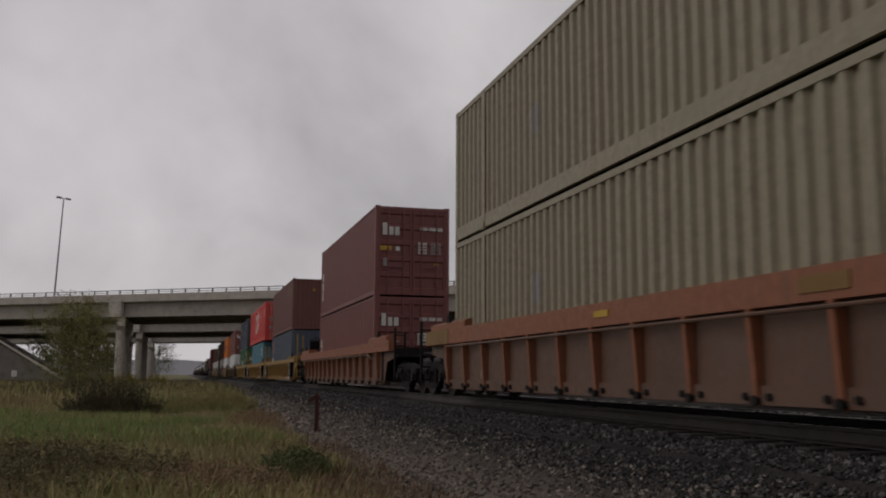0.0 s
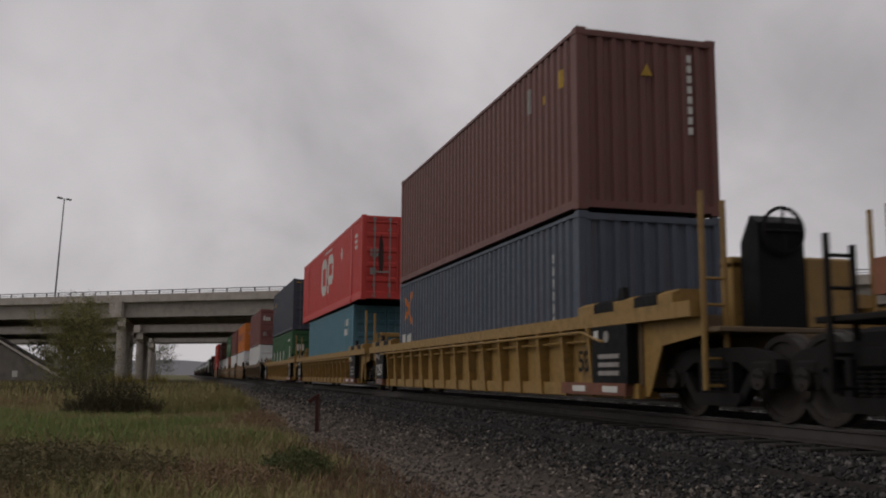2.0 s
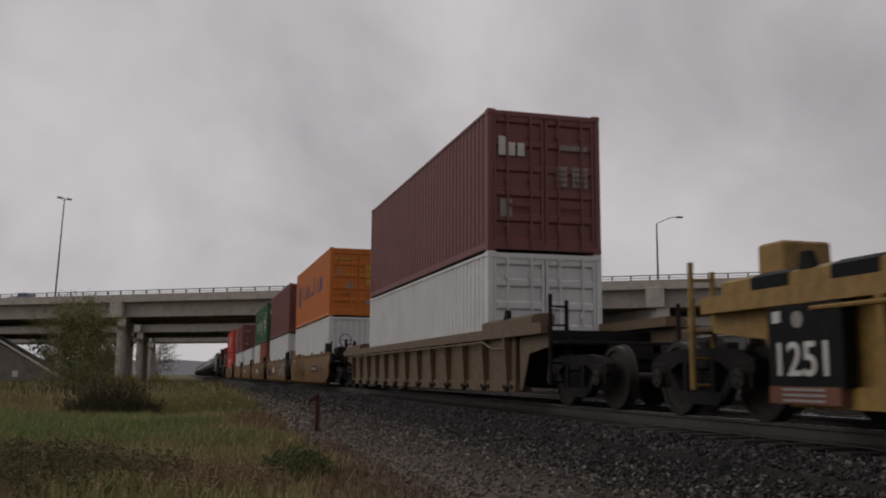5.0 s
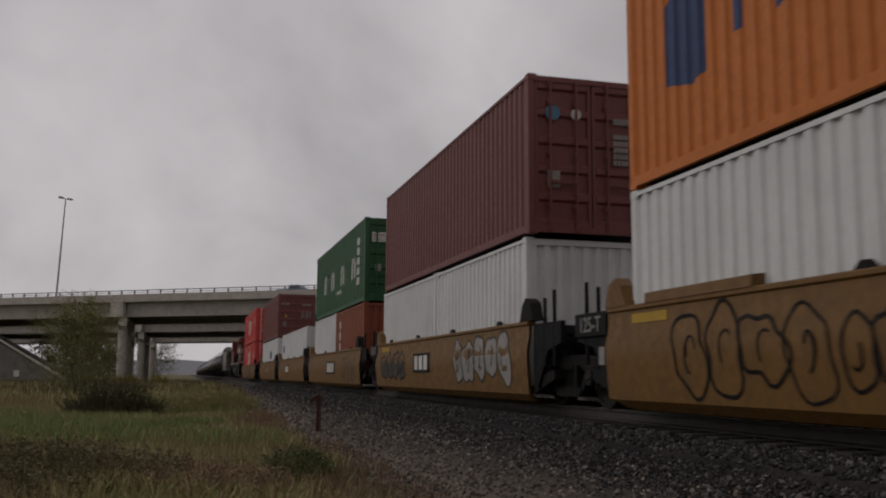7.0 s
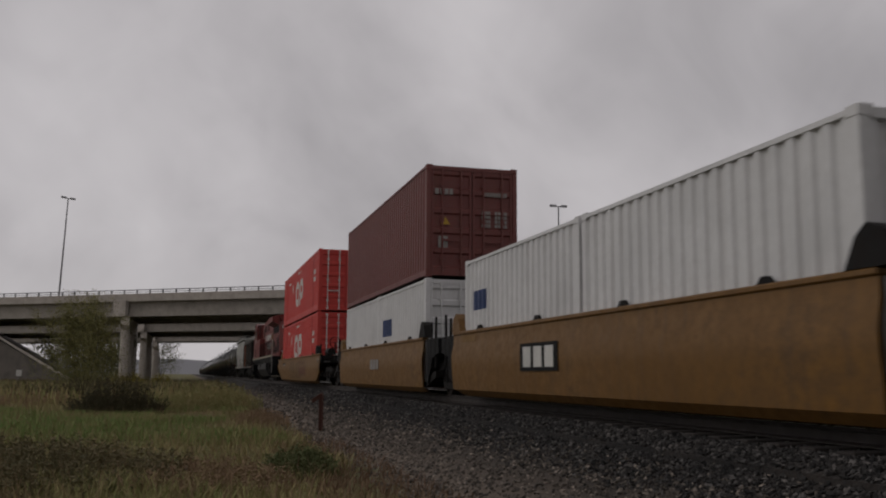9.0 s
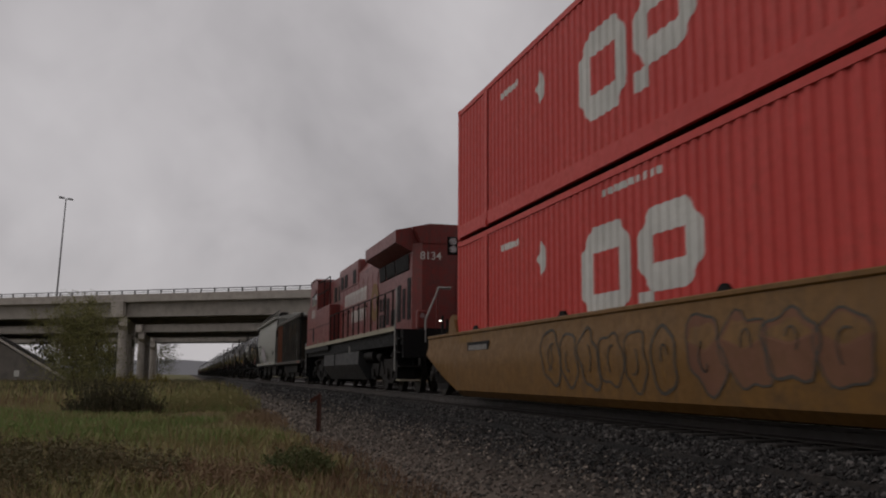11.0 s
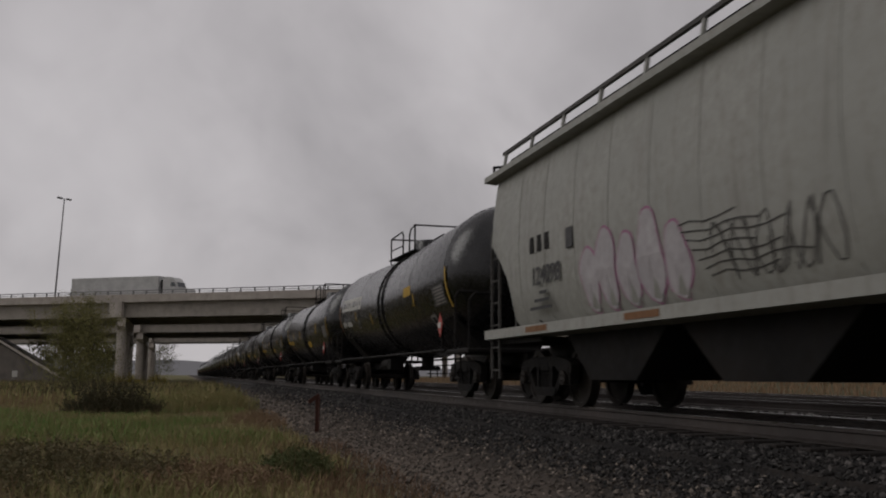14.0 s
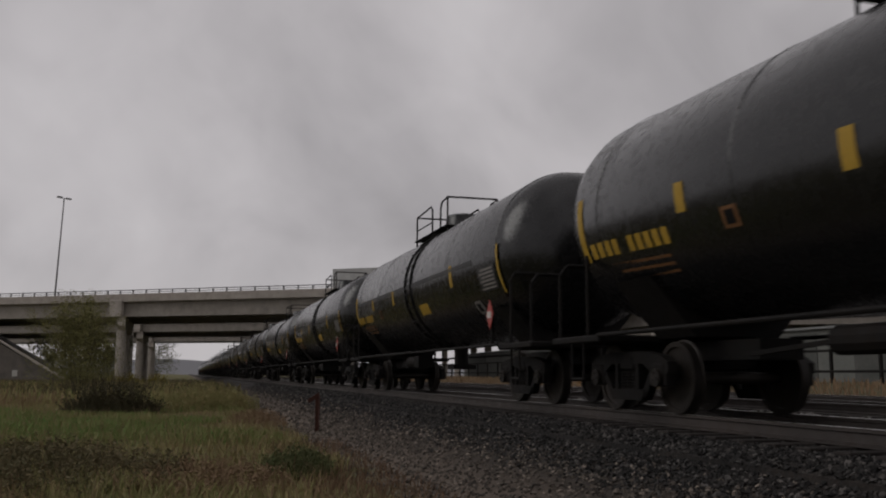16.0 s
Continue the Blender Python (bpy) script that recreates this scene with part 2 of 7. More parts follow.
def build_ground():
    xs = sorted(set([round(v, 2) for v in np.concatenate([np.linspace(-12, 2.4, 37), np.linspace(2.4, 6, 25), np.linspace(6, 30, 25), -12 - np.geomspace(1, 1500, 26), 30 + np.geomspace(1, 1500, 22)])]))
    ys = sorted(set([round(v, 2) for v in np.concatenate([np.linspace(-20, 40, 121), np.linspace(40, 120, 61), 120 + np.geomspace(2, 3500, 40), -20 - np.geomspace(2, 400, 10)])]))
    g = Shape()
    nx = len(xs)
    g.v = [(x, y, ground_z(x, y)) for y in ys for x in xs]
    g.f = [(j * nx + i, j * nx + i + 1, (j + 1) * nx + i + 1, (j + 1) * nx + i) for j in range(len(ys) - 1) for i in range(nx - 1)]
    m = bpy.data.materials.new("railside_earth")
    m.use_nodes = True
    t = m.node_tree
    t.nodes.clear()
    node, l = nodes_of(t)
    co = node("ShaderNodeTexCoord").outputs["Object"]
    sep = node("ShaderNodeSeparateXYZ", inputs={0: co})
    big = node("ShaderNodeTexNoise", inputs={"Vector": co, "Scale": 0.25, "Detail": 6.0})
    mid = node("ShaderNodeTexNoise", inputs={"Vector": co, "Scale": 1.6, "Detail": 6.0})
    fine = node("ShaderNodeTexNoise", inputs={"Vector": co, "Scale": 22.0, "Detail": 5.0})
    grass = mix_rgb(node, ramp(node, big.outputs[0], [(0.35, (0, 0, 0)), (0.65, (1, 1, 1))]), (0.09, 0.105, 0.03), (0.17, 0.125, 0.065))
    grass = mix_rgb(node, math_node(node, "MULTIPLY", fine.outputs[0], 0.5), grass, (0.04, 0.046, 0.018))
    # gravel colour darkened too, carrying the shade beside the train
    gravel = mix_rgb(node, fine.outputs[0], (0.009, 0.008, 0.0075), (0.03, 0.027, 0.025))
    gravel = mix_rgb(node, ramp(node, mid.outputs[0], [(0.45, (0, 0, 0)), (0.7, (0.6, 0.6, 0.6))]), gravel, (0.055, 0.043, 0.034))
    toe = math_node(node, "MULTIPLY", math_node(node, "SUBTRACT", 4.3, sep.outputs[0]), 0.8, True)
    gravel = mix_rgb(node, math_node(node, "MULTIPLY", toe, 0.75), gravel, mix_rgb(node, fine.outputs[0], (0.10, 0.078, 0.06), (0.25, 0.2, 0.16)))
    edge = math_node(node, "ADD", sep.outputs[0], math_node(node, "MULTIPLY", math_node(node, "SUBTRACT", mid.outputs[0], 0.5), 1.6))
    fac = math_node(node, "MULTIPLY", math_node(node, "SUBTRACT", edge, 2.45), 1.6, True)
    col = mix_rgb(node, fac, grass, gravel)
    # ground past the near track paled to stand for daylight beyond the train
    beyond = math_node(node, "MULTIPLY", math_node(node, "SUBTRACT", sep.outputs[0], 8.9), 2.0, True)
    col = mix_rgb(node, beyond, col, mix_rgb(node, fine.outputs[0], (0.10, 0.094, 0.09), (0.24, 0.23, 0.22)))
    far = math_node(node, "MULTIPLY", math_node(node, "SUBTRACT", sep.outputs[0], 19.0), 0.5, True)
    col = mix_rgb(node, far, col, (0.07, 0.058, 0.026))
    bp = node("ShaderNodeBump", inputs={"Strength": 0.9, "Distance": 0.05, "Height": fine.outputs[0]})
    bs = node("ShaderNodeBsdfPrincipled", inputs={"Base Color": col, "Roughness": 0.95, "Normal": bp.outputs[0]})
    bs.inputs["Specular IOR Level"].default_value = 0.2
    node("ShaderNodeOutputMaterial", inputs={0: bs.outputs[0]})
    ob = part("ground", g, m, None, smooth=True)
    tagged(ob, "flat weedy railside ground with grass and gravel", "ground", kind="structure")


build_ground()


def rail_profile():
    return [(-0.075, -0.17), (0.075, -0.17), (0.075, -0.158), (0.012, -0.135), (0.01, -0.045), (0.036, -0.035), (0.036, 0.0), (-0.036, 0.0), (-0.036, -0.035), (-0.01, -0.045), (-0.012, -0.135), (-0.075, -0.158)]


SLEEPER = Shape().box(-1.3, 1.3, -0.115, 0.115, -0.36, -0.175, 0.012)


def track(xc, y0, y1, sleepers, label):
    tr = new("railway_track")
    tagged(tr, label, "railway track", kind="structure")
    tr.location = (xc, 0, ZR)
    for side in (-0.753, 0.753):
        part("rail", Shape().prism([(side + a, b) for a, b in rail_profile()], y0, y1, "y"), RAIL, tr)
        part("rail_head", Shape().box(side - 0.03, side + 0.03, y0, y1, 0.0005, 0.003), RAILTOP, tr, "worn bright rail head")
    first = part("sleeper", SLEEPER, TIMBER, tr)
    first.location = (0, sleepers[0], 0)
    y = sleepers[0] + 0.53
    while y < sleepers[1]:
        o = bpy.data.objects.new("sleeper", first.data)
        scene.collection.objects.link(o)
        o.parent = tr
        o.location = (0, y, 0)
        y += 0.53
    return tr


# lit counterpart of the near ballast: daylight beyond the train put into the colour
LIT_BALLAST = surface("dusty_pale_ballast", (0.17, 0.162, 0.155), rough=0.95, dirt=0.3, grain=18, bump=1.0, bump_scale=24, vary=0.25)


def ballast_bed(xc):
    sec = [(-2.0, -0.30), (-1.75, -0.225), (-0.9, -0.215), (0.9, -0.215), (1.75, -0.225), (2.0, -0.30), (2.0, -0.5), (-2.0, -0.5)]
    # near bed takes the shade-dark colour, the farther beds the light one
    ob = part("ballast", Shape().prism([(xc + a, b + ZR) for a, b in sec], -60, 900, "y"), SHADED_BALLAST if xc < 8 else LIT_BALLAST)
    tagged(ob, "grey crushed stone ballast under the track", "ballast", kind="structure")


for xc in (X0, X0 + 5.6, X0 + 9.7):
    ballast_bed(xc)
track(X0, -60, 900, (-2, 75), "near main line track with worn steel rails")
track(X0 + 5.6, -60, 900, (6, 60), "second track with dull steel rails beyond the train")
track(X0 + 9.7, -60, 900, (10, 60), "third track with dull steel rails beyond the train")

# --- overpass: three decks one behind another, skew to the line ---
BR = pose(0.7, 148, 0, 0, 0, -34.4)
SKEW = math.tan(radians(34.4))  # the piers stand in rows parallel to the tracks


def bridge(v0, v1, u0, u1, piers, label, top=13.25, rail_posts=True):
    b = new("road_bridge")
    b.matrix_world = BR
    tagged(b, label, "bridge", "overpass decks")
    part("deck", Shape().box(u0, u1, v0, v1, top - 1.25, top - 0.75, 0.03), CONCRETE, b)
    for v in (v0, v1 - 0.4):
        part("parapet", Shape().box(u0, u1, v - 0.05, v + 0.4, top - 1.254, top, 0.04), CONCRETE, b, "pale concrete parapet and deck edge")
    n = max(2, int((v1 - v0) / 4.5))
    for i in range(n):
        v = v0 + 0.9 + (v1 - v0 - 1.8) * i / (n - 1)
        g = Shape().box(u0, u1, v - 0.08, v + 0.08, top - 3.5, top - 1.26)
        g.box(u0, u1, v - 0.35, v + 0.35, top - 3.6, top - 3.5).box(u0, u1, v - 0.3, v + 0.3, top - 1.36, top - 1.26)
        part("girder", g, GIRDER, b, "weathered pale steel girder")
    for u, w in piers:
        cap = Shape().prism([(v0 + 0.2, top - 5.0), (v0 + 0.2, top - 3.65), (v1 - 0.2, top - 3.65), (v1 - 0.2, top - 5.0), (v1 - 1.2, top - 5.9), (v0 + 1.2, top - 5.9)], u - w / 2, u + w / 2, "x")
        c = part("pier_cap", cap, CONCRETE, b, "concrete pier cap")
        for vert in c.data.vertices:
            vert.co.x -= SKEW * (vert.co.y - v0 - 1.6)
        part("end_block", Shape().box(u - 1.2, u + 1.2, v0 - 0.25, v0 + 0.5, top - 3.64, top - 1.0, 0.05), CONCRETE, b, "concrete block between two spans")
        k = max(2, int((v1 - v0) / 6))
        for i in range(k):
            v = v0 + 1.6 + (v1 - v0 - 3.2) * i / (k - 1)
            uc = u - SKEW * (v - v0 - 1.6)
            part("column", Shape().cyl((uc, v, -1.3), (uc, v, top - 5.4), 0.75, 20), CONCRETE, b, "round concrete column", smooth=True)
    if rail_posts:
        part("handrail", Shape().box(u0, u1, v0 + 0.08, v0 + 0.2, top + 0.52, top + 0.65).box(u0, u1, v0 + 0.1, v0 + 0.18, top + 0.2, top + 0.28), GALV, b, "grey steel bridge rail")
        post = None
        u = max(u0, -110) + 0.5
        while u < min(u1, 150):
            if post is None:
                post = part("rail_post", Shape().box(-0.09, 0.09, v0 + 0.06, v0 + 0.24, top, top + 0.56), GALV, b)
                post.location.x = u
            else:
                o = bpy.data.objects.new("rail_post", post.data)
                scene.collection.objects.link(o)
                o.parent = b
                o.location.x = u
            u += 2.45
    return b


bridge(0, 21, -400, 290, [(-14.5, 1.6), (26, 1.6), (70, 1.6), (115, 1.6), (160, 1.6), (205, 1.6), (250, 1.6)], "pale concrete and steel road bridge with a railing")
bridge(46, 74, -160, 200, [(-45.7, 1.6), (40, 1.6)], "second road bridge deck behind the first", rail_posts=False)
bridge(99, 112, -160, 200, [(-81.8, 1.6), (10, 1.6)], "third road bridge deck farther back", rail_posts=False)


def street_light(px, py, base, height, arm, label):
    sl = new("street_lamp")
    sl.location = (px, py, base)
    tagged(sl, label, "street lamp", "road lamps")
    part("pole", Shape().cyl((0, 0, 0), (0, 0, height), 0.16, 10, 0.09), GALV, sl, smooth=True)
    if arm:
        pts = [(0, 0, height - 0.02)] + [(2.6 * k, -0.9 * k, height + 0.9 * math.sin(k * 1.6)) for k in (0.15, 0.35, 0.6, 0.85, 1.0)]
        part("arm", Shape().tube(pts, 0.05), GALV, sl)
        part("lamp_head", Shape().box(2.4, 3.3, -1.15, -0.75, height + 0.78, height + 0.98, 0.04), GALV, sl)
    else:
        part("crossarm", Shape().beam((-0.9, 0, height), (0.9, 0, height), 0.1, 0.1), GALV, sl)
        for sx in (-0.8, 0.8):
            part("lamp_head", Shape().box(sx - 0.45, sx + 0.45, -0.2, 0.2, height - 0.06, height + 0.22, 0.05), GALV, sl)
    return sl


lamp = street_light(-21.55, 164.0, 12.4, 17.4, False, "tall grey steel twin-headed road lamp on the bridge")
lamp.rotation_euler = (0, radians(2.0), radians(35))
street_light(47.9, 116.5, 12.3, 11.4, False, "grey steel twin-headed road lamp standing on the bridge")
street_light(59.0, 108.6, 12.3, 8.4, True, "grey steel road lamp with a curved arm")


# paving colour kept dark to carry the shadow under the deck
PAVING = surface("slope_paving_stone", (0.105, 0.093, 0.082), rough=0.95, dirt=0.4, vary=0.3)


def abutment(v0, v1, du, label):
    ab = new("abutment")
    ab.matrix_world = BR
    tagged(ab, label, "abutment", "bridge abutments")
    pieces = [part("slope_paving", Shape().prism([(-400, -1.5), (-400, 9.6), (-47.5 + du, 9.6), (-46.8 + du, 8.8), (-25.8 + du, -0.4), (-23.8 + du, -1.5)], v0, v1, "y"), PAVING, ab, "grey stone slope paving")]
    pieces.append(part("bearing_wall", Shape().box(-400, -48.5 + du, v0 + 0.3, v1 - 0.3, 9.62, 12.0), CONCRETE, ab))
    pieces.append(part("slope_beam", Shape().prism([(-47.5 + du, 9.7), (-46.9 + du, 9.7), (-24.9 + du, -0.4), (-26.0 + du, -0.4)], v0 - 0.5, v0 + 0.3, "y"), CONCRETE, ab, "pale concrete edge beam down the slope"))
    for piece in pieces:
        for vert in piece.data.vertices:
            vert.co.x -= SKEW * (vert.co.y - v0)



abutment(2, 19, 0, "sloped concrete bridge abutment")
abutment(45, 75, -44, "sloped concrete abutment of the farther deck")


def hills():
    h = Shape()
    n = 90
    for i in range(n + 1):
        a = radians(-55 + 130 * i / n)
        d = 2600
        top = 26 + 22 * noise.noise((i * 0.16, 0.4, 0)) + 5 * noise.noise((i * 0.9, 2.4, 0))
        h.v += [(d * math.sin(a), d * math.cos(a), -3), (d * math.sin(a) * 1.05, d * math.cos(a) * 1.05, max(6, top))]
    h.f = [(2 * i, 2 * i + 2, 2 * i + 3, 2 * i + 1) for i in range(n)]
    # distance haze is mixed into the hills' flat grey
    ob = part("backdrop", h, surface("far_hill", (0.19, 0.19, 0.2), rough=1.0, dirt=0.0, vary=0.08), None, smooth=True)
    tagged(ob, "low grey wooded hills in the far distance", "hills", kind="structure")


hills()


def yard():
    w = new("low_building")
    w.location = (45, 0, 0)
    tagged(w, "long low pale industrial building beyond the tracks", "building")
    grey = surface("pale_cladding", (0.13, 0.135, 0.125), rough=0.8, dirt=0.3, streak=0.3, streak_colour=(0.18, 0.16, 0.14))
    dull = surface("dull_cladding", (0.075, 0.078, 0.072), rough=0.8, dirt=0.3)
    part("wall", Shape().box(0.02, 12, 40, 150, -0.5, 4.2), grey, w)
    part("roof", Shape().prism([(-0.3, 4.2), (6, 4.9), (12.3, 4.2)], 39.6, 150.4, "y"), dull, w)
    r = random.Random(3)
    y = 44
    while y < 145:
        k = r.choice((3.5, 5, 7))
        part("wall_panel", Shape().box(-0.06, 0.015, y, y + k, 0.0, 3.9), r.choice((grey, dull, dull)), w)
        y += k + r.choice((0.3, 2.5, 4))
    f = new("pipe_fence")
    f.location = (36, 0, 0)
    tagged(f, "dark steel post and rail barrier beyond the tracks", "fence")
    for z in (1.0, 2.2):
        part("rail_bar", Shape().beam((0, 30, z), (0, 140, z), 0.12, 0.14), STEEL, f)
    for i in range(28):
        part("post", Shape().beam((0, 30 + i * 4, -0.3), (0, 30 + i * 4, 2.3), 0.16, 0.16), STEEL, f)
    sig = new("relay_cabinet")
    sig.location = (23.5, 52, 0.0)
    tagged(sig, "small yellow trackside cabinet on the gravel", "cabinet")
    part("body", Shape().box(-0.6, 0.6, -0.4, 0.4, -0.1, 1.3, 0.03), FADED_MARK, sig)
    part("lid", Shape().box(-0.66, 0.66, -0.46, 0.46, 1.3, 1.38, 0.02), STEEL, sig)


yard()


POST_RUST = surface("dark_rusted_post_steel", (0.06, 0.022, 0.015), rough=0.85, dirt=0.4, vary=0.35)


def marker_post():
    m = new("marker_post")
    m.location = (3.22, 23.6, -0.85)
    tagged(m, "rusty steel angle post with a bent top beside the ballast", "post")
    part("upright", Shape().box(-0.055, 0.045, -0.012, 0.012, -0.1, 1.0).box(0.02, 0.045, -0.1, 0.012, -0.1, 1.0), POST_RUST, m)
    part("bent_flag", Shape().beam((0.04, 0, 1.0), (-0.24, -0.03, 0.82), 0.03, 0.1), POST_RUST, m)
    k = new("marker_plate")
    k.location = (-27.0, 165, -0.6)
    tagged(k, "small white marker plate on a short stake", "sign")
    part("plate", Shape().box(-0.4, 0.4, -0.03, 0.03, 0.7, 1.7, 0.01), WHITE_MARK, k)
    part("stake", Shape().box(-0.05, 0.05, 0.03, 0.1, -0.6, 1.5), GALV, k)


marker_post()


# --- containers ---
def corrugation(y0, y1, pitch, depth, off=0.0):
    """Breaks of a trapezoid-ribbed wall: place along it and depth."""
    out, k = [], 0
    n = max(1, round((y1 - y0) / pitch))
    p = (y1 - y0) / n
    for i in range(n):
        b = y0 + i * p
        out += [(b, off), (b + 0.36 * p, off), (b + 0.5 * p, depth + off), (b + 0.86 * p, depth + off)]
    return out + [(y1, off)]


def at_profile(prof, y):
    for (a, da), (b, db) in zip(prof, prof[1:]):
        if a <= y <= b:
            return da + (db - da) * (y - a) / max(1e-6, b - a)
    return prof[-1][1]


def ribbed_wall(prof, z0, z1, place):
    """place(y, z, d) gives the vertex."""
    w = Shape()
    n = len(prof)
    w.v = [place(y, z, d) for z in (z0, z1) for y, d in prof]
    w.f = [(i, i + 1, n + i + 1, n + i) for i in range(n - 1)]
    return w


class Box:
    """A shipping container; marks are put on it with side_mark and end_mark."""

    def __init__(self, name, label, length, height, mat, z, s, doors=True, width=2.438, pitch=0.278, depth=0.04, posts=False, group="containers on the train", rods=None):
        self.ob = thing(name, label, "shipping container", group, s=s, z=z)
        L, h, w = length, height, width / 2
        self.L, self.h, self.w = L, h, w
        self.dz = h - 2.896
        foot, head = (0.30, 0.13) if posts else (0.17, 0.085)
        fr = Shape()
        for sx in (-1, 1):
            for y in (0.0, L - 0.14):
                fr.box(sx * w - (0.0 if sx < 0 else 0.12), sx * w + (0.12 if sx < 0 else 0.0), y, y + 0.14, 0.11, h - 0.11, 0.012)
            fr.box(sx * w - (0 if sx < 0 else 0.06), sx * w + (0.06 if sx < 0 else 0), 0.14, L - 0.14, h - head, h - 0.03)
            fr.box(sx * w - (0 if sx < 0 else 0.06), sx * w + (0.06 if sx < 0 else 0), 0.14, L - 0.14, 0.04, foot)
        for y in (0.0, L - 0.1):
            fr.box(-w + 0.1, w - 0.1, y, y + 0.1, h - 0.13, h - 0.03).box(-w + 0.1, w - 0.1, y, y + 0.1, 0.04, 0.15)
        part("frame", fr, mat, self.ob)
        for sx in (-1, 1):
            for y in (0.0, L):
                for zc in (0.0, h):
                    cs = Shape().box(sx * w - 0.003 - (0 if sx < 0 else 0.165), sx * w + 0.003 + (0.165 if sx < 0 else 0), (-0.004 if y == 0 else L - 0.175), (0.175 if y == 0 else L + 0.004), (0 if zc == 0 else h - 0.118), (0.118 if zc == 0 else h), 0.01)
                    part("corner_casting", cs, mat, self.ob)
        self.prof = corrugation(0.14, L - 0.14, pitch, depth)
        if posts:
            for y in ((L - 12.192) / 2, (L + 12.192) / 2):
                for sx in (-1, 1):
                    part("lifting_post", Shape().box(sx * w - 0.012, sx * w + 0.012, y - 0.1, y + 0.1, 0.16, h - 0.08, 0.006).box(sx * w - 0.03, sx * w + 0.03, y - 0.09, y + 0.09, 0.0, 0.14), mat, self.ob)
        for sx in (-1, 1):
            part("side_wall", ribbed_wall(self.prof, foot - 0.01, h - head + 0.005, lambda y, z, d, sx=sx: (sx * (w - 0.012 - d), y, z)), mat, self.ob, "corrugated steel side")
        part("roof", Shape().box(-w + 0.05, w - 0.05, 0.09, L - 0.09, h - 0.07, h - 0.035), mat, self.ob)
        part("floor", Shape().box(-w + 0.05, w - 0.05, 0.09, L - 0.09, 0.1, 0.16), STEEL, self.ob)
        endp = corrugation(-w + 0.12, w - 0.12, 0.25, 0.045)
        for y, s_ in ((0.0, 1), (L, -1)):
            if y == 0.0 and doors:
                continue
            part("end_wall", ribbed_wall(endp, 0.14, h - 0.12, lambda x, z, d, y=y, s_=s_: (x, y + s_ * (0.02 + d), z)), mat, self.ob, "corrugated steel end")
        if doors:
            for x0, x1 in ((-w + 0.125, -0.01), (0.01, w - 0.125)):
                door = part("door", Shape().box(x0, x1, 0.065, 0.1, 0.14, h - 0.13, 0.004), mat, self.ob, "steel double door leaf")
                for k in range(6):
                    zc = 0.17 + (h - 0.34) * k / 5
                    hh = 0.075 if k in (0, 5) else 0.055
                    part("door_rib", Shape().prism([(0.066, zc - hh - 0.04), (0.02, zc - hh), (0.02, zc + hh), (0.066, zc + hh + 0.04)], x0 + 0.07, x1 - 0.07, "x"), mat, door)
                for xa in (x0, x1 - 0.065):
                    part("door_stile", Shape().box(xa, xa + 0.065, 0.018, 0.066, 0.14, h - 0.13, 0.008), mat, door)
                part("door_gasket", Shape().box(x1 + 0.002 if x0 < 0 else x0 - 0.008, x1 + 0.008 if x0 < 0 else x0 - 0.002, 0.03, 0.09, 0.14, h - 0.13), BLACK, door)
                for f in (0.27, 0.73):
                    x = x0 + (x1 - x0) * f
                    rod = Shape().cyl((x, -0.012, 0.1), (x, -0.012, h - 0.1), 0.024, 8)
                    for zc in (0.12, 0.5, h * 0.5, h - 0.5, h - 0.12):
                        rod.box(x - 0.05, x + 0.05, -0.02, 0.03, zc - 0.04, zc + 0.04)
                    part("locking_rod", rod, rods or mat, door, "steel locking rod", smooth=True)
                    part("handle", Shape().beam((x, -0.03, 0.95), (x + (0.35 if f < 0.5 else -0.35), -0.03, 0.93), 0.03, 0.05), rods or mat, door)

    def side_mark(self, y0, y1, z0, z1, mat, name="marking", label="", cut=None):
        """A painted patch that follows the ribs of the near side. cut(y) may give its own low and high edge."""
        ys = sorted({y0, y1, *[y for y, d in self.prof if y0 < y < y1], *([y0 + (y1 - y0) * k / 8 for k in range(9)] if cut else [])})
        sh = Shape()
        n = len(ys)
        for top in (0, 1):
            for y in ys:
                lo, hi = (q + self.dz for q in (cut(y) if cut else (z0, z1)))
                sh.v.append((-(self.w - 0.012 - at_profile(self.prof, y)) - 0.004, y, hi if top else lo))
        sh.f = [(i, i + 1, n + i + 1, n + i) for i in range(n - 1)]
        return part(name, sh, mat, self.ob, label)

    def end_mark(self, x0, x1, z0, z1, mat, name="marking", label=""):
        return part(name, Shape().box(x0, x1, 0.012, 0.02, z0 + self.dz, z1 + self.dz), mat, self.ob, label)

    def bars(self, y0, y1, z0, z1, mat, n, seed=1):
        """A row of plain upright bars in place of a word on the side; the reader's left is the far end."""
        r = random.Random(seed)
        w = (y1 - y0) / n
        for i in range(n):
            self.side_mark(y0 + i * w + w * 0.14, y0 + (i + 1) * w - w * 0.14, z0, z1 - r.choice((0, 0, 0.12)) * (z1 - z0), mat, "lettering_bar")

    def end_bars(self, x0, x1, z0, z1, mat, n, rows=1):
        for j in range(rows):
            h = (z1 - z0) / rows
            w = (x1 - x0) / n
            for i in range(n):
                self.end_mark(x0 + i * w + 0.12 * w, x0 + (i + 1) * w - 0.12 * w, z0 + j * h + 0.15 * h, z0 + (j + 1) * h - 0.1 * h, mat, "lettering_bar")


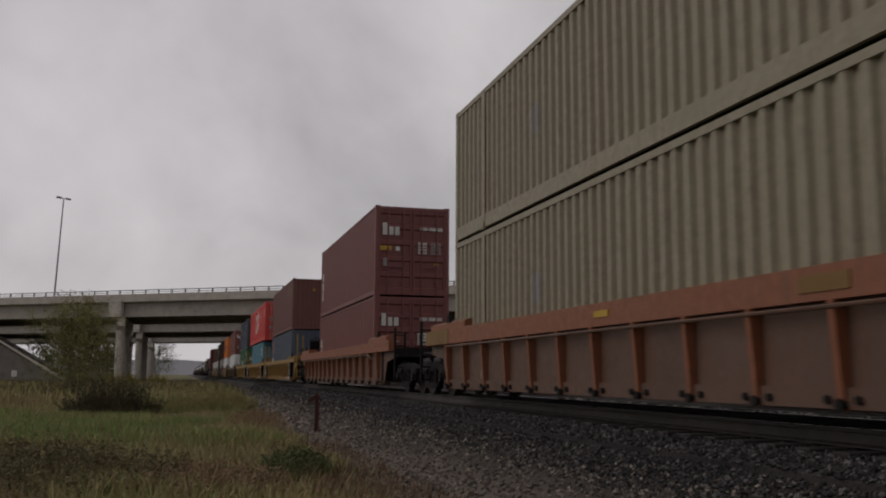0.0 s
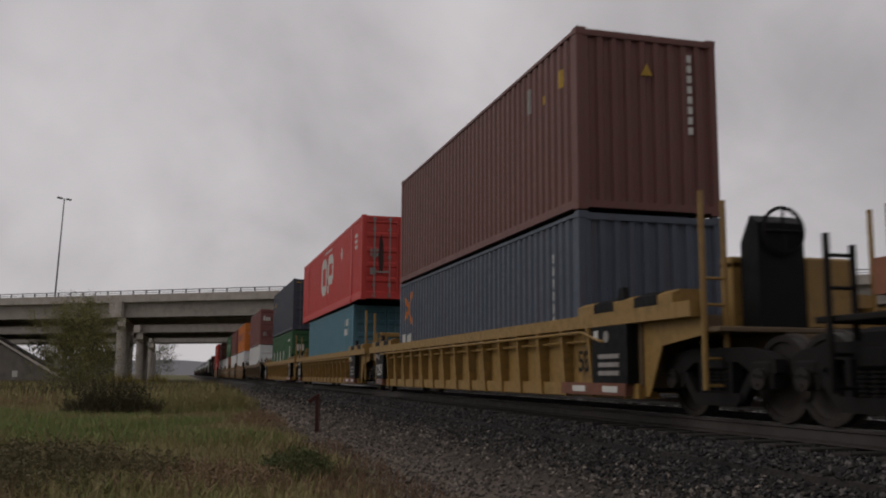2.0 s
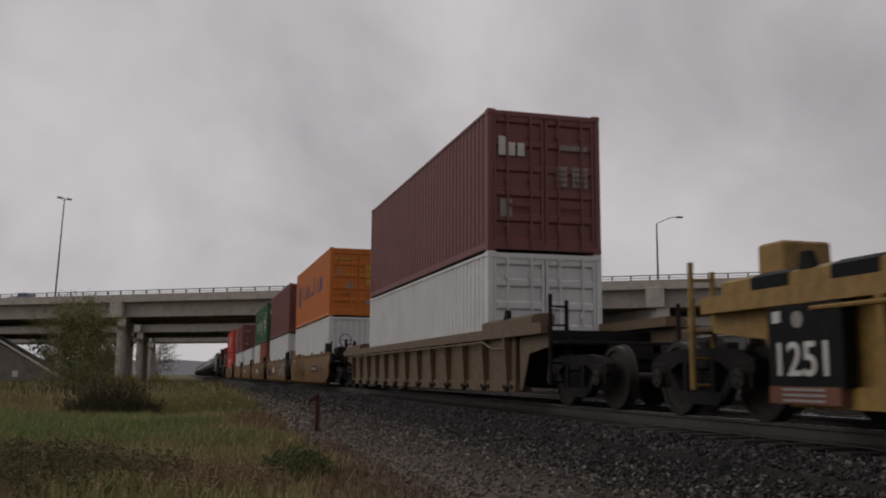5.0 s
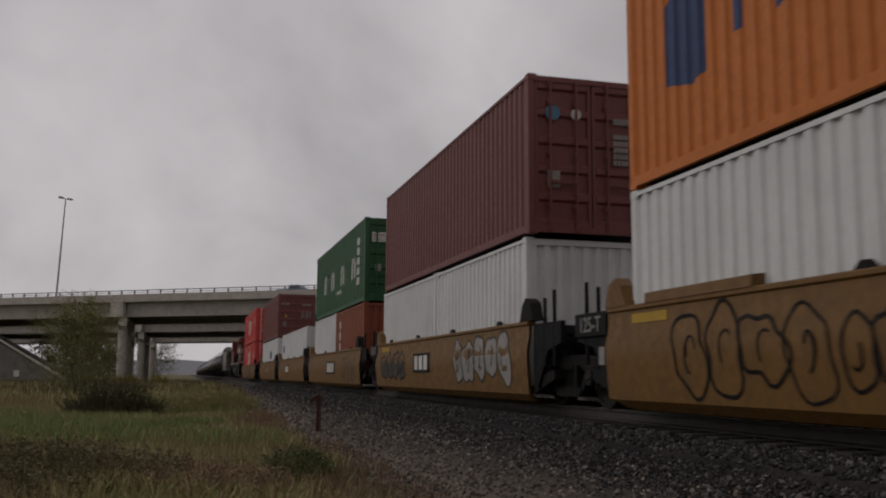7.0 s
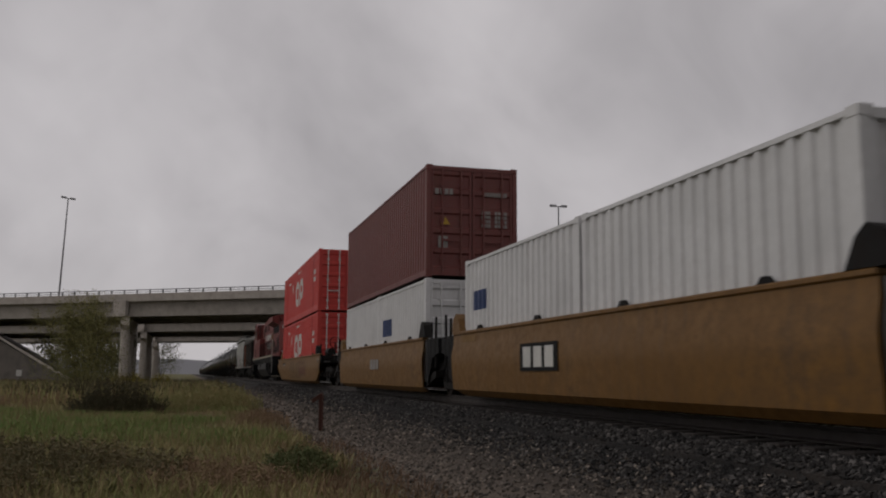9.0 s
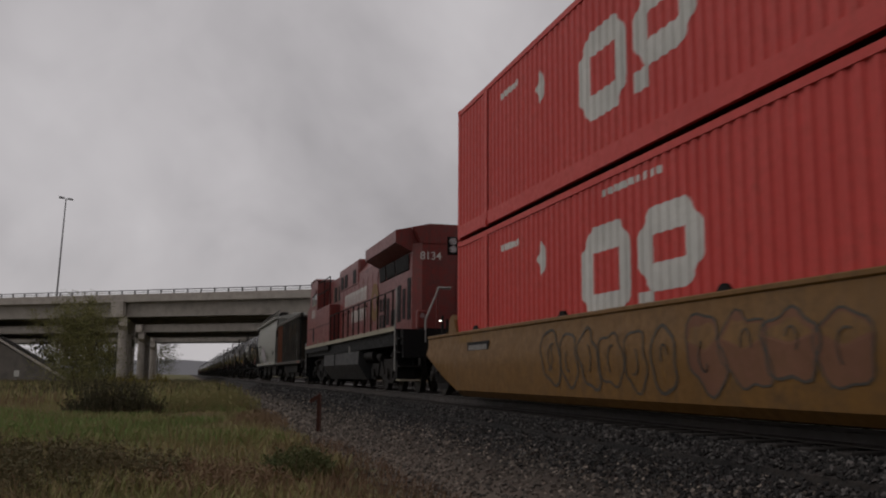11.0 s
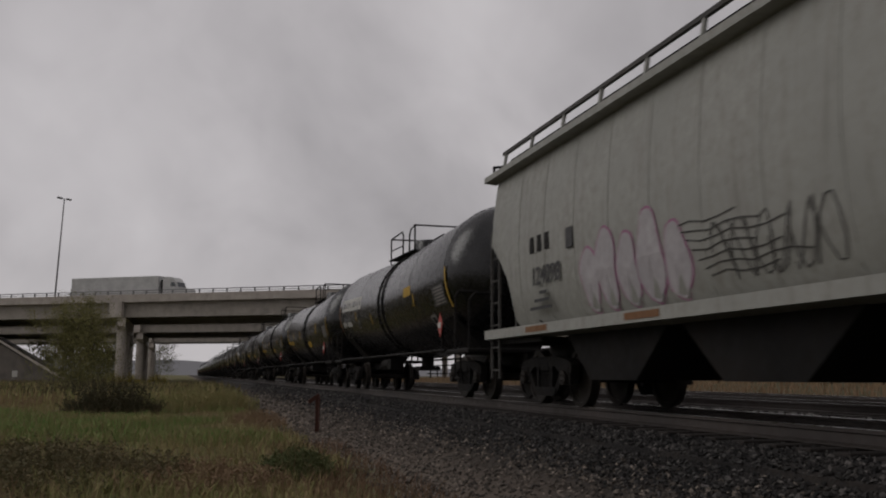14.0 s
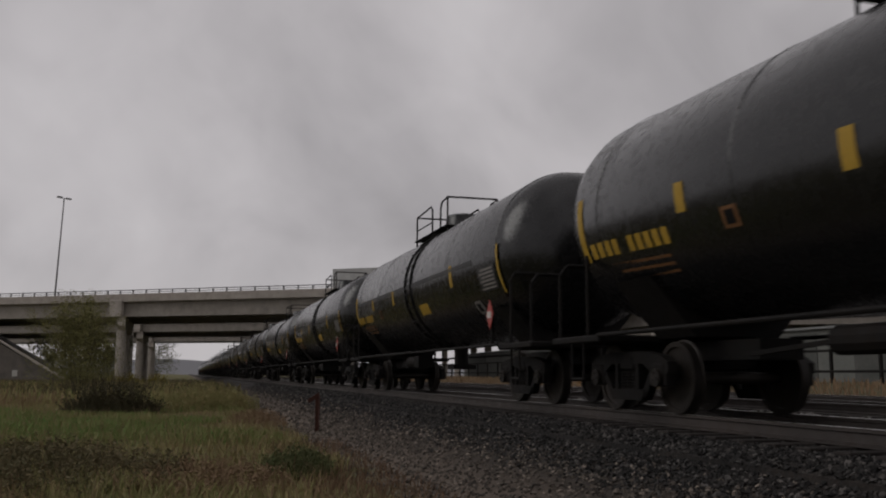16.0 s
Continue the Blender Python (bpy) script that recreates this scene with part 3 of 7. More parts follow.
def ring_logo(b, y0, y1, z0, z1, t, mat, foot=False):
    """A plain chamfered block ring, as wide painted strokes."""
    c = (y1 - y0) * 0.22
    zb = z0 + (z1 - z0) * 0.2 if foot else z0

    def top(y):
        return z1 - max(0, c - (y - y0), c - (y1 - y))

    def low(y):
        return zb + max(0, c - (y - y0), c - (y1 - y))
    b.side_mark(y0, y0 + t, 0, 0, mat, "emblem", cut=lambda y: (low(y), top(y)))
    b.side_mark(y1 - t, y1, 0, 0, mat, "emblem", cut=lambda y: (low(y), top(y)))
    b.side_mark(y0 + t, y1 - t, 0, 0, mat, "emblem", cut=lambda y: (top(y) - t, top(y)))
    b.side_mark(y0 + t, y1 - t, 0, 0, mat, "emblem", cut=lambda y: (low(y), low(y) + t))
    if foot:
        b.side_mark(y1 - t, y1, z0, zb + 0.02, mat, "emblem")


HC, LOW = 2.896, 2.591
SOOT = surface("soot_stain", (0.035, 0.014, 0.013), rough=0.85, dirt=0.4, vary=0.4)
ROD = surface("weathered_rod_steel", (0.09, 0.09, 0.095), rough=0.5, metal=0.3, dirt=0.3)
BEIGE = paint("beige_paint", rgb(184, 172, 145), dirt=0.4, streak=0.4, streak_colour=(0.16, 0.11, 0.07))
MAROON = paint("maroon_paint", rgb(150, 83, 78), fade=0.25)
BROWN = paint("brown_red_paint", rgb(136, 82, 72), fade=0.2)
WINE = paint("wine_red_paint", rgb(144, 74, 68), fade=0.15)
SLATE = paint("slate_blue_paint", rgb(92, 104, 122))
TEAL = paint("teal_blue_paint", rgb(106, 163, 182))
NAVY = paint("dark_navy_paint", rgb(74, 81, 98))
GREEN = paint("green_paint", rgb(44, 108, 62))
RED = paint("bright_red_paint", rgb(248, 80, 72), streak=0.12)
ORANGE = paint("orange_paint", rgb(250, 140, 46), streak=0.15)
WHITE = paint("white_paint", (1.1, 1.09, 1.08), streak=0.1, dirt=0.12)
OCHRE = paint("orange_brown_paint", rgb(170, 88, 52))


def containers():
    # beige pair of long boxes
    for z in (0.6, 3.5):
        b = Box("container", "weathered beige corrugated steel container, 53 foot", 16.154, HC, BEIGE, z, 2.98, width=2.59, posts=True, pitch=0.3, depth=0.065)
        b.side_mark(11.2, 11.55, 1.25, 1.75, PALE_MARK)
    # maroon pair
    for z in (0.545, 3.137):
        b = Box("container", "dull maroon corrugated steel container with white lettering blocks on its doors", 12.192, HC if z > 1 else LOW, MAROON, z, 28.53)
        for i in range(3):
            b.end_mark(-0.98 + 0.2 * i, -0.83 + 0.2 * i, 1.95, 2.22 + (0.12 if i == 0 else 0), WHITE_MARK, "lettering_bar")
        b.end_mark(-1.05, -0.68, 1.45, 1.6, YELLOW_MARK)
        b.end_mark(-0.55, -0.42, 1.45, 1.58, WHITE_MARK)
        b.end_mark(-0.95, -0.78, 0.95, 1.2, PALE_MARK)
        b.end_bars(0.25, 0.5, 2.1, 2.25, WHITE_MARK, 4)
        b.end_bars(0.55, 1.0, 2.1, 2.25, WHITE_MARK, 7)
        b.end_bars(0.18, 0.48, 1.35, 1.75, WHITE_MARK, 4, 4)
        b.end_bars(0.6, 0.95, 1.35, 1.75, PALE_MARK, 4, 4)
        b.end_mark(0.72, 0.86, 1.02, 1.08, YELLOW_MARK)
        b.side_mark(0.75, 0.95, 1.3, 1.5, YELLOW_MARK)
        for i in range(3):
            b.side_mark(11.5, 11.8, 1.55 - i * 0.42, 1.9 - i * 0.42, WHITE_MARK, "lettering_bar")
    # brown over slate
    b = Box("container", "brown-red corrugated steel container with a plain end", 12.192, HC, BROWN, 3.165, 52.29, doors=False)
    part("warning_triangle", Shape().prism([(-0.12, 2.2), (0.08, 2.2), (-0.02, 2.4)], -0.004, 0.016, "y"), YELLOW_MARK, b.ob)
    for i in range(8):
        b.end_mark(0.7, 0.78, 1.3 + i * 0.17, 1.42 + i * 0.17, WHITE_MARK, "lettering_bar")
    b.side_mark(0.62, 0.75, 2.1, 2.4, YELLOW_MARK)
    b.side_mark(1.35, 1.5, 2.05, 2.2, YELLOW_MARK)
    b.side_mark(2.05, 2.2, 2.05, 2.5, PALE_MARK)
    b = Box("container", "slate blue corrugated steel container", 12.192, LOW, SLATE, 0.555, 52.29, doors=False)
    for i in range(6):
        b.side_mark(1.02, 1.1, 1.2 + i * 0.2, 1.34 + i * 0.2, WHITE_MARK, "lettering_bar")
    b.side_mark(10.9, 11.7, 1.85, 1.93, ORANGE, "emblem", cut=lambda y: (1.72 + (y - 10.9) * 0.9, 1.9 + (y - 10.9) * 0.9))
    b.side_mark(10.9, 11.7, 1.85, 1.93, ORANGE, "emblem", cut=lambda y: (2.44 - (y - 10.9) * 0.9, 2.62 - (y - 10.9) * 0.9))
    b.bars(10.9, 11.9, 1.27, 1.5, WHITE_MARK, 5)
    # red long box over teal
    b = Box("container", "bright red 53 foot container with white block emblem and streaked doors", 16.154, HC, RED, 3.19, 70.16, width=2.59, posts=True, pitch=0.23, depth=0.03, rods=PALE_MARK)
    ring_logo(b, 8.2, 9.8, 0.85, 2.4, 0.4, WHITE_MARK)
    ring_logo(b, 6.4, 8.0, 0.85, 2.4, 0.38, WHITE_MARK, foot=True)
    b.side_mark(4.12, 4.56, 1.8, 2.3, WHITE_MARK, "hazard_diamond", cut=lambda y: (2.07 - (0.3 - 1.36 * abs(y - 4.34)), 2.07 + (0.3 - 1.36 * abs(y - 4.34))))
    b.bars(6.9, 9.0, 2.56, 2.66, WHITE_MARK, 12, 4)
    for i in range(2):
        for k in range(3):
            b.side_mark(1.0 + i * 0.25, 1.14 + i * 0.25, 1.85 + k * 0.2, 1.98 + k * 0.2, WHITE_MARK, "lettering_bar")
    b.end_bars(0.35, 0.65, 1.95, 2.35, WHITE_MARK, 3, 2)
    b.end_bars(-1.0, -0.7, 1.45, 1.75, PALE_MARK, 3, 2)
    b.end_mark(0.35, 0.65, 0.75, 1.12, YELLOW_MARK)
    b.end_mark(0.72, 1.0, 0.75, 0.95, PALE_MARK)
    b.end_mark(-0.99, -0.8, 0.85, 1.08, PALE_MARK)
    part("hazard_diamond", Shape().prism([(0.62, 1.7), (0.86, 1.45), (1.1, 1.7), (0.86, 1.95)], 0.0, 0.014, "y"), PALE_MARK, b.ob)
    for x in (-0.62, 0.62):
        part("soot_smear", Shape().prism([(x - 0.05, 0.95), (x + 0.04, 0.85), (x + 0.1, 1.3), (x + 0.07, 1.9), (x + 0.02, 2.25), (x - 0.05, 2.1), (x - 0.09, 1.5)], 0.008, 0.013, "y"), SOOT, b.ob, "dark smear")
    b = Box("container", "teal blue corrugated steel container", 12.192, LOW, TEAL, 0.565, 72.04, doors=True)
    b.bars(1.0, 2.0, 2.2, 2.45, WHITE_MARK, 5)
    b.bars(1.0, 1.9, 1.85, 2.1, WHITE_MARK, 4, 3)
    # navy over green
    b = Box("container", "dark navy corrugated steel container with barred doors", 12.192, HC, NAVY, 3.17, 91.9, rods=ROD)
    b.bars(10.6, 11.8, 1.95, 2.25, YELLOW_MARK, 4)
    b.bars(10.7, 11.7, 1.7, 1.8, RED_MARK, 6)
    b.side_mark(0.8, 0.92, 1.5, 1.75, YELLOW_MARK)
    b.side_mark(0.8, 0.92, 2.0, 2.5, WHITE_MARK)
    for x0_, x1_, z0_, n in ((0.22, 0.42, 2.3, 3), (0.52, 0.95, 2.3, 6), (0.22, 0.42, 2.12, 3), (0.22, 0.38, 1.78, 3), (0.52, 0.92, 1.75, 5), (0.52, 0.88, 1.55, 5), (0.22, 0.4, 1.4, 3), (0.52, 0.9, 1.38, 5), (0.52, 0.82, 1.2, 4), (0.86, 1.0, 0.38, 2)):
        b.end_bars(x0_, x1_, z0_, z0_ + 0.12, PALE_MARK, n)
    part("round_label", Shape().cyl((0.32, 0.004, 1.15), (0.32, 0.016, 1.15), 0.09, 16), PALE_MARK, b.ob)
    b.end_mark(0.75, 0.97, 0.85, 1.15, FADED_MARK)
    b.end_mark(-1.05, -0.75, 2.66, 2.7, YELLOW_MARK)
    b.end_mark(0.75, 1.05, 2.66, 2.7, YELLOW_MARK)
    part("warning_triangle", Shape().prism([(0.28, 0.38), (0.5, 0.38), (0.39, 0.58)], 0.002, 0.016, "y"), YELLOW_MARK, b.ob)
    b = Box("container", "green corrugated steel container with large white letter blocks", 12.192, LOW, GREEN, 0.575, 91.9)
    for i, y in enumerate((10.4, 8.3, 6.3, 4.3)):
        for k in (0, 0.42):
            b.side_mark(y + k, y + k + 0.22, 1.2, 1.85, WHITE_MARK, "lettering_bar")
        b.side_mark(y, y + 0.64, 1.62, 1.85, WHITE_MARK, "lettering_bar")
    b.bars(1.0, 2.1, 2.3, 2.45, WHITE_MARK, 8)
    b.side_mark(1.1, 1.5, 1.0, 2.0, WHITE_MARK, "lettering_bar")
    b.end_mark(-0.95, -0.55, 1.75, 2.1, WHITE_MARK)
    # maroon over white
    b = Box("container", "dull maroon container with white lettering blocks over a white one", 12.192, HC, MAROON, 3.1, 116.04)
    for i in range(3):
        b.end_mark(-0.98 + 0.2 * i, -0.83 + 0.2 * i, 1.95, 2.22 + (0.12 if i == 0 else 0), WHITE_MARK, "lettering_bar")
    b.end_bars(0.25, 0.5, 1.35, 1.8, PALE_MARK, 4, 4)
    b.end_bars(0.6, 0.95, 1.35, 1.8, PALE_MARK, 4, 4)
    b.end_bars(0.3, 0.95, 2.1, 2.25, PALE_MARK, 8)
    b.end_mark(-0.95, -0.7, 0.7, 1.05, PALE_MARK)
    Box("container", "white steel container with doors", 12.192, LOW, WHITE, 0.505, 116.04)
    # orange over two short white ones
    b = Box("container", "orange corrugated steel container with dark blue blocks and yellow door labels", 12.192, HC, ORANGE, 3.1, 137.32)
    b.side_mark(10.3, 11.2, 0.9, 2.3, BLUE_MARK, "emblem", cut=lambda y: (1.0 + 0.25 * abs(y - 10.6), 2.3 - 0.5 * abs(y - 11.0)))
    hts = (0.55, 0.4, 0.4, 0.4, 0.4, 0.12, 0.55, 0.55, 0.4, 0.4, 0.55)
    for i, hh in enumerate(hts):
        y = 9.75 - i * 0.74
        b.side_mark(y - 0.22, y - 0.06, 1.3, 1.3 + hh * 1.5, BLUE_MARK, "lettering_bar")
        if hh < 0.5:
            b.side_mark(y - 0.5, y - 0.22, 1.3, 1.42, BLUE_MARK, "lettering_bar")
            b.side_mark(y - 0.5, y - 0.38, 1.3, 1.3 + hh * 1.5, BLUE_MARK, "lettering_bar")
    b.side_mark(0.6, 0.74, 1.9, 2.3, YELLOW_MARK)
    b.end_bars(-1.05, -0.15, 2.35, 2.5, YELLOW_MARK, 10)
    b.end_bars(0.2, 1.0, 1.3, 2.2, YELLOW_MARK, 2, 3)
    part("round_label", Shape().cyl((-0.8, 0.0, 1.85), (-0.8, 0.016, 1.85), 0.1, 16), PALE_MARK, b.ob)
    part("warning_triangle", Shape().prism([(-0.5, 1.7), (-0.26, 1.7), (-0.38, 1.9)], 0.0, 0.016, "y"), YELLOW_MARK, b.ob)
    b.end_mark(-0.47, -0.23, 1.15, 1.45, PALE_MARK)
    b.end_mark(0.35, 0.55, 0.55, 0.68, PALE_MARK)
    short = 6.058
    for k in range(2):
        Box("container", "short white corrugated steel container", short, LOW, WHITE, 0.495, 137.32 + k * 6.12, doors=False)
    # wine red over two short white ones
    b = Box("container", "wine red corrugated container with round labels on its doors", 12.192, HC, WINE, 3.1, 153.35)
    part("round_label", Shape().cyl((-0.75, 0.0, 2.2), (-0.75, 0.016, 2.2), 0.14, 18), paint("label_blue", (0.1, 0.3, 0.45)), b.ob, "blue round label")
    part("round_label", Shape().cyl((-0.3, 0.0, 2.2), (-0.3, 0.016, 2.2), 0.1, 18), WHITE_MARK, b.ob)
    b.end_mark(-0.85, -0.62, 0.85, 1.15, PALE_MARK)
    b.end_bars(0.42, 0.72, 1.3, 1.9, PALE_MARK, 4, 5)
    b.end_bars(0.42, 0.8, 2.05, 2.2, PALE_MARK, 6)
    for k in range(2):
        Box("container", "short white corrugated steel container", short, LOW, WHITE, 0.475, 153.5 + k * 6.16, doors=False)
    # green over a white and a brown short one
    b = Box("container", "green corrugated container with white letter blocks", 12.192, HC, GREEN, 3.1, 169.05)
    for i, y in enumerate((9.0, 7.0, 4.5, 2.0)):
        for k in (0, 0.48):
            b.side_mark(y + k, y + k + 0.2, 1.0, 1.75, WHITE_MARK, "lettering_bar")
        b.side_mark(y, y + 0.68, 1.55, 1.75, WHITE_MARK, "lettering_bar")
    b.bars(4.9, 6.4, 0.7, 0.84, WHITE_MARK, 8)
    for k in range(5):
        b.side_mark(1.1, 1.6, 0.7 + k * 0.35, 0.95 + k * 0.35, WHITE_MARK, "lettering_bar")
    b.end_mark(-0.98, -0.5, 2.05, 2.38, WHITE_MARK, "notice", "white framed notice")
    b.end_mark(-0.93, -0.55, 2.26, 2.31, RED_MARK)
    for k in range(3):
        b.end_mark(-0.93, -0.6 - 0.04 * k, 2.1 + k * 0.045, 2.125 + k * 0.045, PALE_MARK, "lettering_bar")
    part("round_label", Shape().cyl((-0.3, 0.006, 2.22), (-0.3, 0.016, 2.22), 0.09, 18), WHITE_MARK, b.ob)
    b.end_mark(-0.85, -0.65, 1.05, 1.3, PALE_MARK)
    for x0_, x1_, z0_, n in ((0.3, 0.55, 2.3, 5), (0.65, 1.0, 2.3, 6), (0.28, 0.6, 1.78, 6), (0.66, 1.0, 1.78, 5), (0.28, 0.55, 1.5, 5), (0.66, 0.95, 1.5, 5), (0.28, 0.5, 1.25, 4), (0.66, 0.95, 1.25, 4)):
        b.end_bars(x0_, x1_, z0_, z0_ + 0.11, WHITE_MARK, n)
    b.end_mark(0.9, 1.02, 0.4, 0.48, WHITE_MARK)
    b = Box("container", "short orange-brown corrugated steel container", short, LOW, OCHRE, 0.505, 169.05, doors=False)
    for k in range(4):
        b.side_mark(4.9, 5.3, 2.2 - k * 0.42, 2.5 - k * 0.42, WHITE_MARK, "lettering_bar")
    Box("container", "short white corrugated steel container", short, LOW, WHITE, 0.505, 175.25, doors=False)
    for k in range(2):
        b = Box("container", "short white corrugated steel container, nothing stacked on it", short, LOW, WHITE, 0.475, 184.7 + k * 6.16, doors=False)
        if k:
            b.side_mark(4.6, 5.6, 1.8, 2.2, BLUE_MARK)
    b = Box("container", "dull maroon corrugated container with worn door labels", 12.192, HC, WINE, 3.1, 200.4)
    b.end_bars(-1.0, -0.5, 2.1, 2.3, PALE_MARK, 4)
    b.end_bars(0.25, 0.5, 1.3, 1.75, PALE_MARK, 4, 4)
    b.end_bars(0.6, 0.95, 1.3, 1.75, PALE_MARK, 4, 4)
    b.end_bars(0.3, 0.95, 2.1, 2.25, PALE_MARK, 8)
    b.end_mark(-0.9, -0.65, 0.75, 1.05, PALE_MARK)
    part("warning_triangle", Shape().prism([(-0.85, 1.35), (-0.6, 1.35), (-0.72, 1.55)], 0.0, 0.016, "y"), YELLOW_MARK, b.ob)
    b.end_mark(0.4, 0.9, 0.4, 0.6, YELLOW_MARK)
    for k in range(2):
        b = Box("container", "short white corrugated steel container with doors", short, LOW, WHITE, 0.475, 200.4 + k * 6.12, doors=(k == 0))
        if k == 0:
            b.side_mark(4.2, 5.4, 1.6, 2.1, BLUE_MARK)
    # bright red pair
    for z in (0.62, 3.55):
        b = Box("container", "bright red 53 foot container with white block emblem", 16.154, HC, RED, z, 220.5, width=2.59, posts=True, pitch=0.23, depth=0.03, rods=WHITE_MARK)
        ring_logo(b, 8.02, 9.6, 0.8, 2.15, 0.38, WHITE_MARK)
        ring_logo(b, 6.25, 7.82, 0.8, 2.15, 0.36, WHITE_MARK, foot=True)
        b.side_mark(11.0, 11.44, 1.6, 2.2, WHITE_MARK, "hazard_diamond", cut=lambda y: (1.95 - (0.3 - 1.36 * abs(y - 11.22)), 1.95 + (0.3 - 1.36 * abs(y - 11.22))))
        b.bars(7.1, 8.9, 2.54, 2.64, WHITE_MARK, 9, 4)
        b.bars(12.3, 13.3, 2.32, 2.44, WHITE_MARK, 5)
        for i in range(3):
            for k in range(2):
                b.side_mark(1.1 + i * 0.3, 1.32 + i * 0.3, 1.5 + k * 0.35, 1.72 + k * 0.35, WHITE_MARK, "lettering_bar")
        b.end_bars(0.3, 0.7, 1.9, 2.3, PALE_MARK, 4, 2)
        b.end_bars(0.3, 0.6, 1.2, 1.5, PALE_MARK, 3, 3)


containers()


# --- bogies ---
def wheel_shape(r):
    w = Shape()
    for sx in (-1, 1):
        prof = [(0.09, -0.09), (0.09, 0.09), (0.15, 0.085), (r * 0.62, 0.03), (r * 0.84, 0.045), (r * 0.86, 0.07), (r, 0.07), (r + 0.004, -0.04), (r + 0.028, -0.05), (r + 0.026, -0.075), (r * 0.86, -0.075), (r * 0.84, -0.045), (r * 0.6, -0.04), (0.15, -0.085), (0.09, -0.09)]
        w.lathe([(a, sx * (0.755 + b)) for a, b in prof], (0, 0, 0), "x", 28)
    w.cyl((-1.1, 0, 0), (1.1, 0, 0), 0.075, 12)
    for sx in (-1, 1):
        w.cyl((sx * 0.93, 0, 0), (sx * 1.13, 0, 0), 0.115, 14)
        for k in range(3):
            a = k * 2.094
            w.cyl((sx * 1.12, 0.06 * math.cos(a), 0.06 * math.sin(a)), (sx * 1.15, 0.06 * math.cos(a), 0.06 * math.sin(a)), 0.02, 6)
    return w


MESHES = {}


def shared(key, shape, mat, parent, label="", smooth=False):
    """A part whose mesh is made once and shared by all like it."""
    if key not in MESHES:
        ob = part(key.split("|")[0], shape(), mat, parent, label, smooth)
        MESHES[key] = ob.data
        return ob
    ob = new(key.split("|")[0], MESHES[key])
    ob.parent = parent
    if label:
        ob["label"] = label
    return ob


def freight_sideframe(sx):
    a = sx * 1.0
    f = Shape()
    top = [(-1.12, 0.66), (-0.95, 0.74), (-0.5, 0.80), (0.5, 0.80), (0.95, 0.74), (1.12, 0.66), (1.12, 0.52), (0.7, 0.52), (0.45, 0.64), (-0.45, 0.64), (-0.7, 0.52), (-1.12, 0.52)]
    f.prism(top, a - 0.07, a + 0.07, "x")
    f.prism([(-0.42, 0.16), (0.42, 0.16), (0.5, 0.24), (0.5, 0.3), (-0.5, 0.3), (-0.5, 0.24)], a - 0.08, a + 0.08, "x")
    for sy in (-1, 1):
        f.prism([(sy * 0.5, 0.2), (sy * 0.36, 0.2), (sy * 0.66, 0.56), (sy * 0.82, 0.56)], a - 0.06, a + 0.06, "x")
        f.prism([(sy * 0.26, 0.28), (sy * 0.34, 0.28), (sy * 0.34, 0.68), (sy * 0.26, 0.68)], a - 0.07, a + 0.07, "x")
        f.box(a - 0.09, a + 0.09, sy * 0.89 - 0.16, sy * 0.89 + 0.16, 0.5, 0.64, 0.02)
        for k in (-1, 1):
            f.box(a - 0.07, a + 0.07, sy * 0.89 + k * 0.16 - 0.03, sy * 0.89 + k * 0.16 + 0.03, 0.36, 0.54)
    return f


def spring_coil():
    """One wound spring as a ridged column."""
    prof = [(0.0, 0.29)]
    for k in range(6):
        z = 0.3 + k * 0.042
        prof += [(0.05, z), (0.072, z + 0.006), (0.072, z + 0.022), (0.05, z + 0.028)]
    return Shape().lathe(prof + [(0.0, 0.56)], (0, 0, 0), "z", 10)


def truck(car, y, radius=0.457, base=1.78):
    tr = shared("truck|bolster", lambda: Shape().box(-1.08, 1.08, -0.2, 0.2, 0.55, 0.76, 0.03).box(-0.25, 0.25, -0.3, 0.3, 0.74, 0.84).box(-0.5, 0.5, -0.75, -0.68, 0.45, 0.55).box(-0.5, 0.5, 0.68, 0.75, 0.45, 0.55), STEEL, car, "grimy steel bogie")
    tr.location = (0, y, ZR)
    for sx in (-1, 1):
        shared("side_frame|%d" % sx, lambda: freight_sideframe(sx), STEEL, tr, "cast steel side frame")
        for dy in (-0.16, 0.0, 0.16):
            shared("spring|coil", spring_coil, STEEL, tr).location = (sx * 1.0, dy, 0)
    for sy in (-1, 1):
        w = shared("wheelset|%.3f" % radius, lambda: wheel_shape(radius), WHEEL, tr, "steel wheels on an axle", True)
        w.matrix_parent_inverse = Matrix.Translation((0, sy * base / 2, radius))
        WHEELS.append((w, radius))
    return tr


# --- well cars ---
TAN = paint("tan_yellow_paint", rgb(190, 150, 80), dirt=0.5, dirt_colour=(0.035, 0.026, 0.018), streak=0.3)
RUSTED = paint("faded_rust_orange_paint", rgb(172, 104, 70), dirt=0.45, dirt_colour=(0.05, 0.03, 0.02), streak=0.4, streak_colour=(0.09, 0.05, 0.03))
RUSTED_SIDE = paint("dirty_brown_car_paint", rgb(122, 90, 73), dirt=0.4, streak=0.5, streak_colour=(0.11, 0.038, 0.018), vary=0.25)
GREYTAN = paint("dusty_tan_paint", rgb(132, 110, 82), dirt=0.45, streak=0.35)
MUSTARD = paint("mustard_yellow_paint", rgb(148, 104, 40), dirt=0.55, dirt_colour=(0.026, 0.019, 0.013), streak=0.4, streak_colour=(0.04, 0.026, 0.016), vary=0.25)


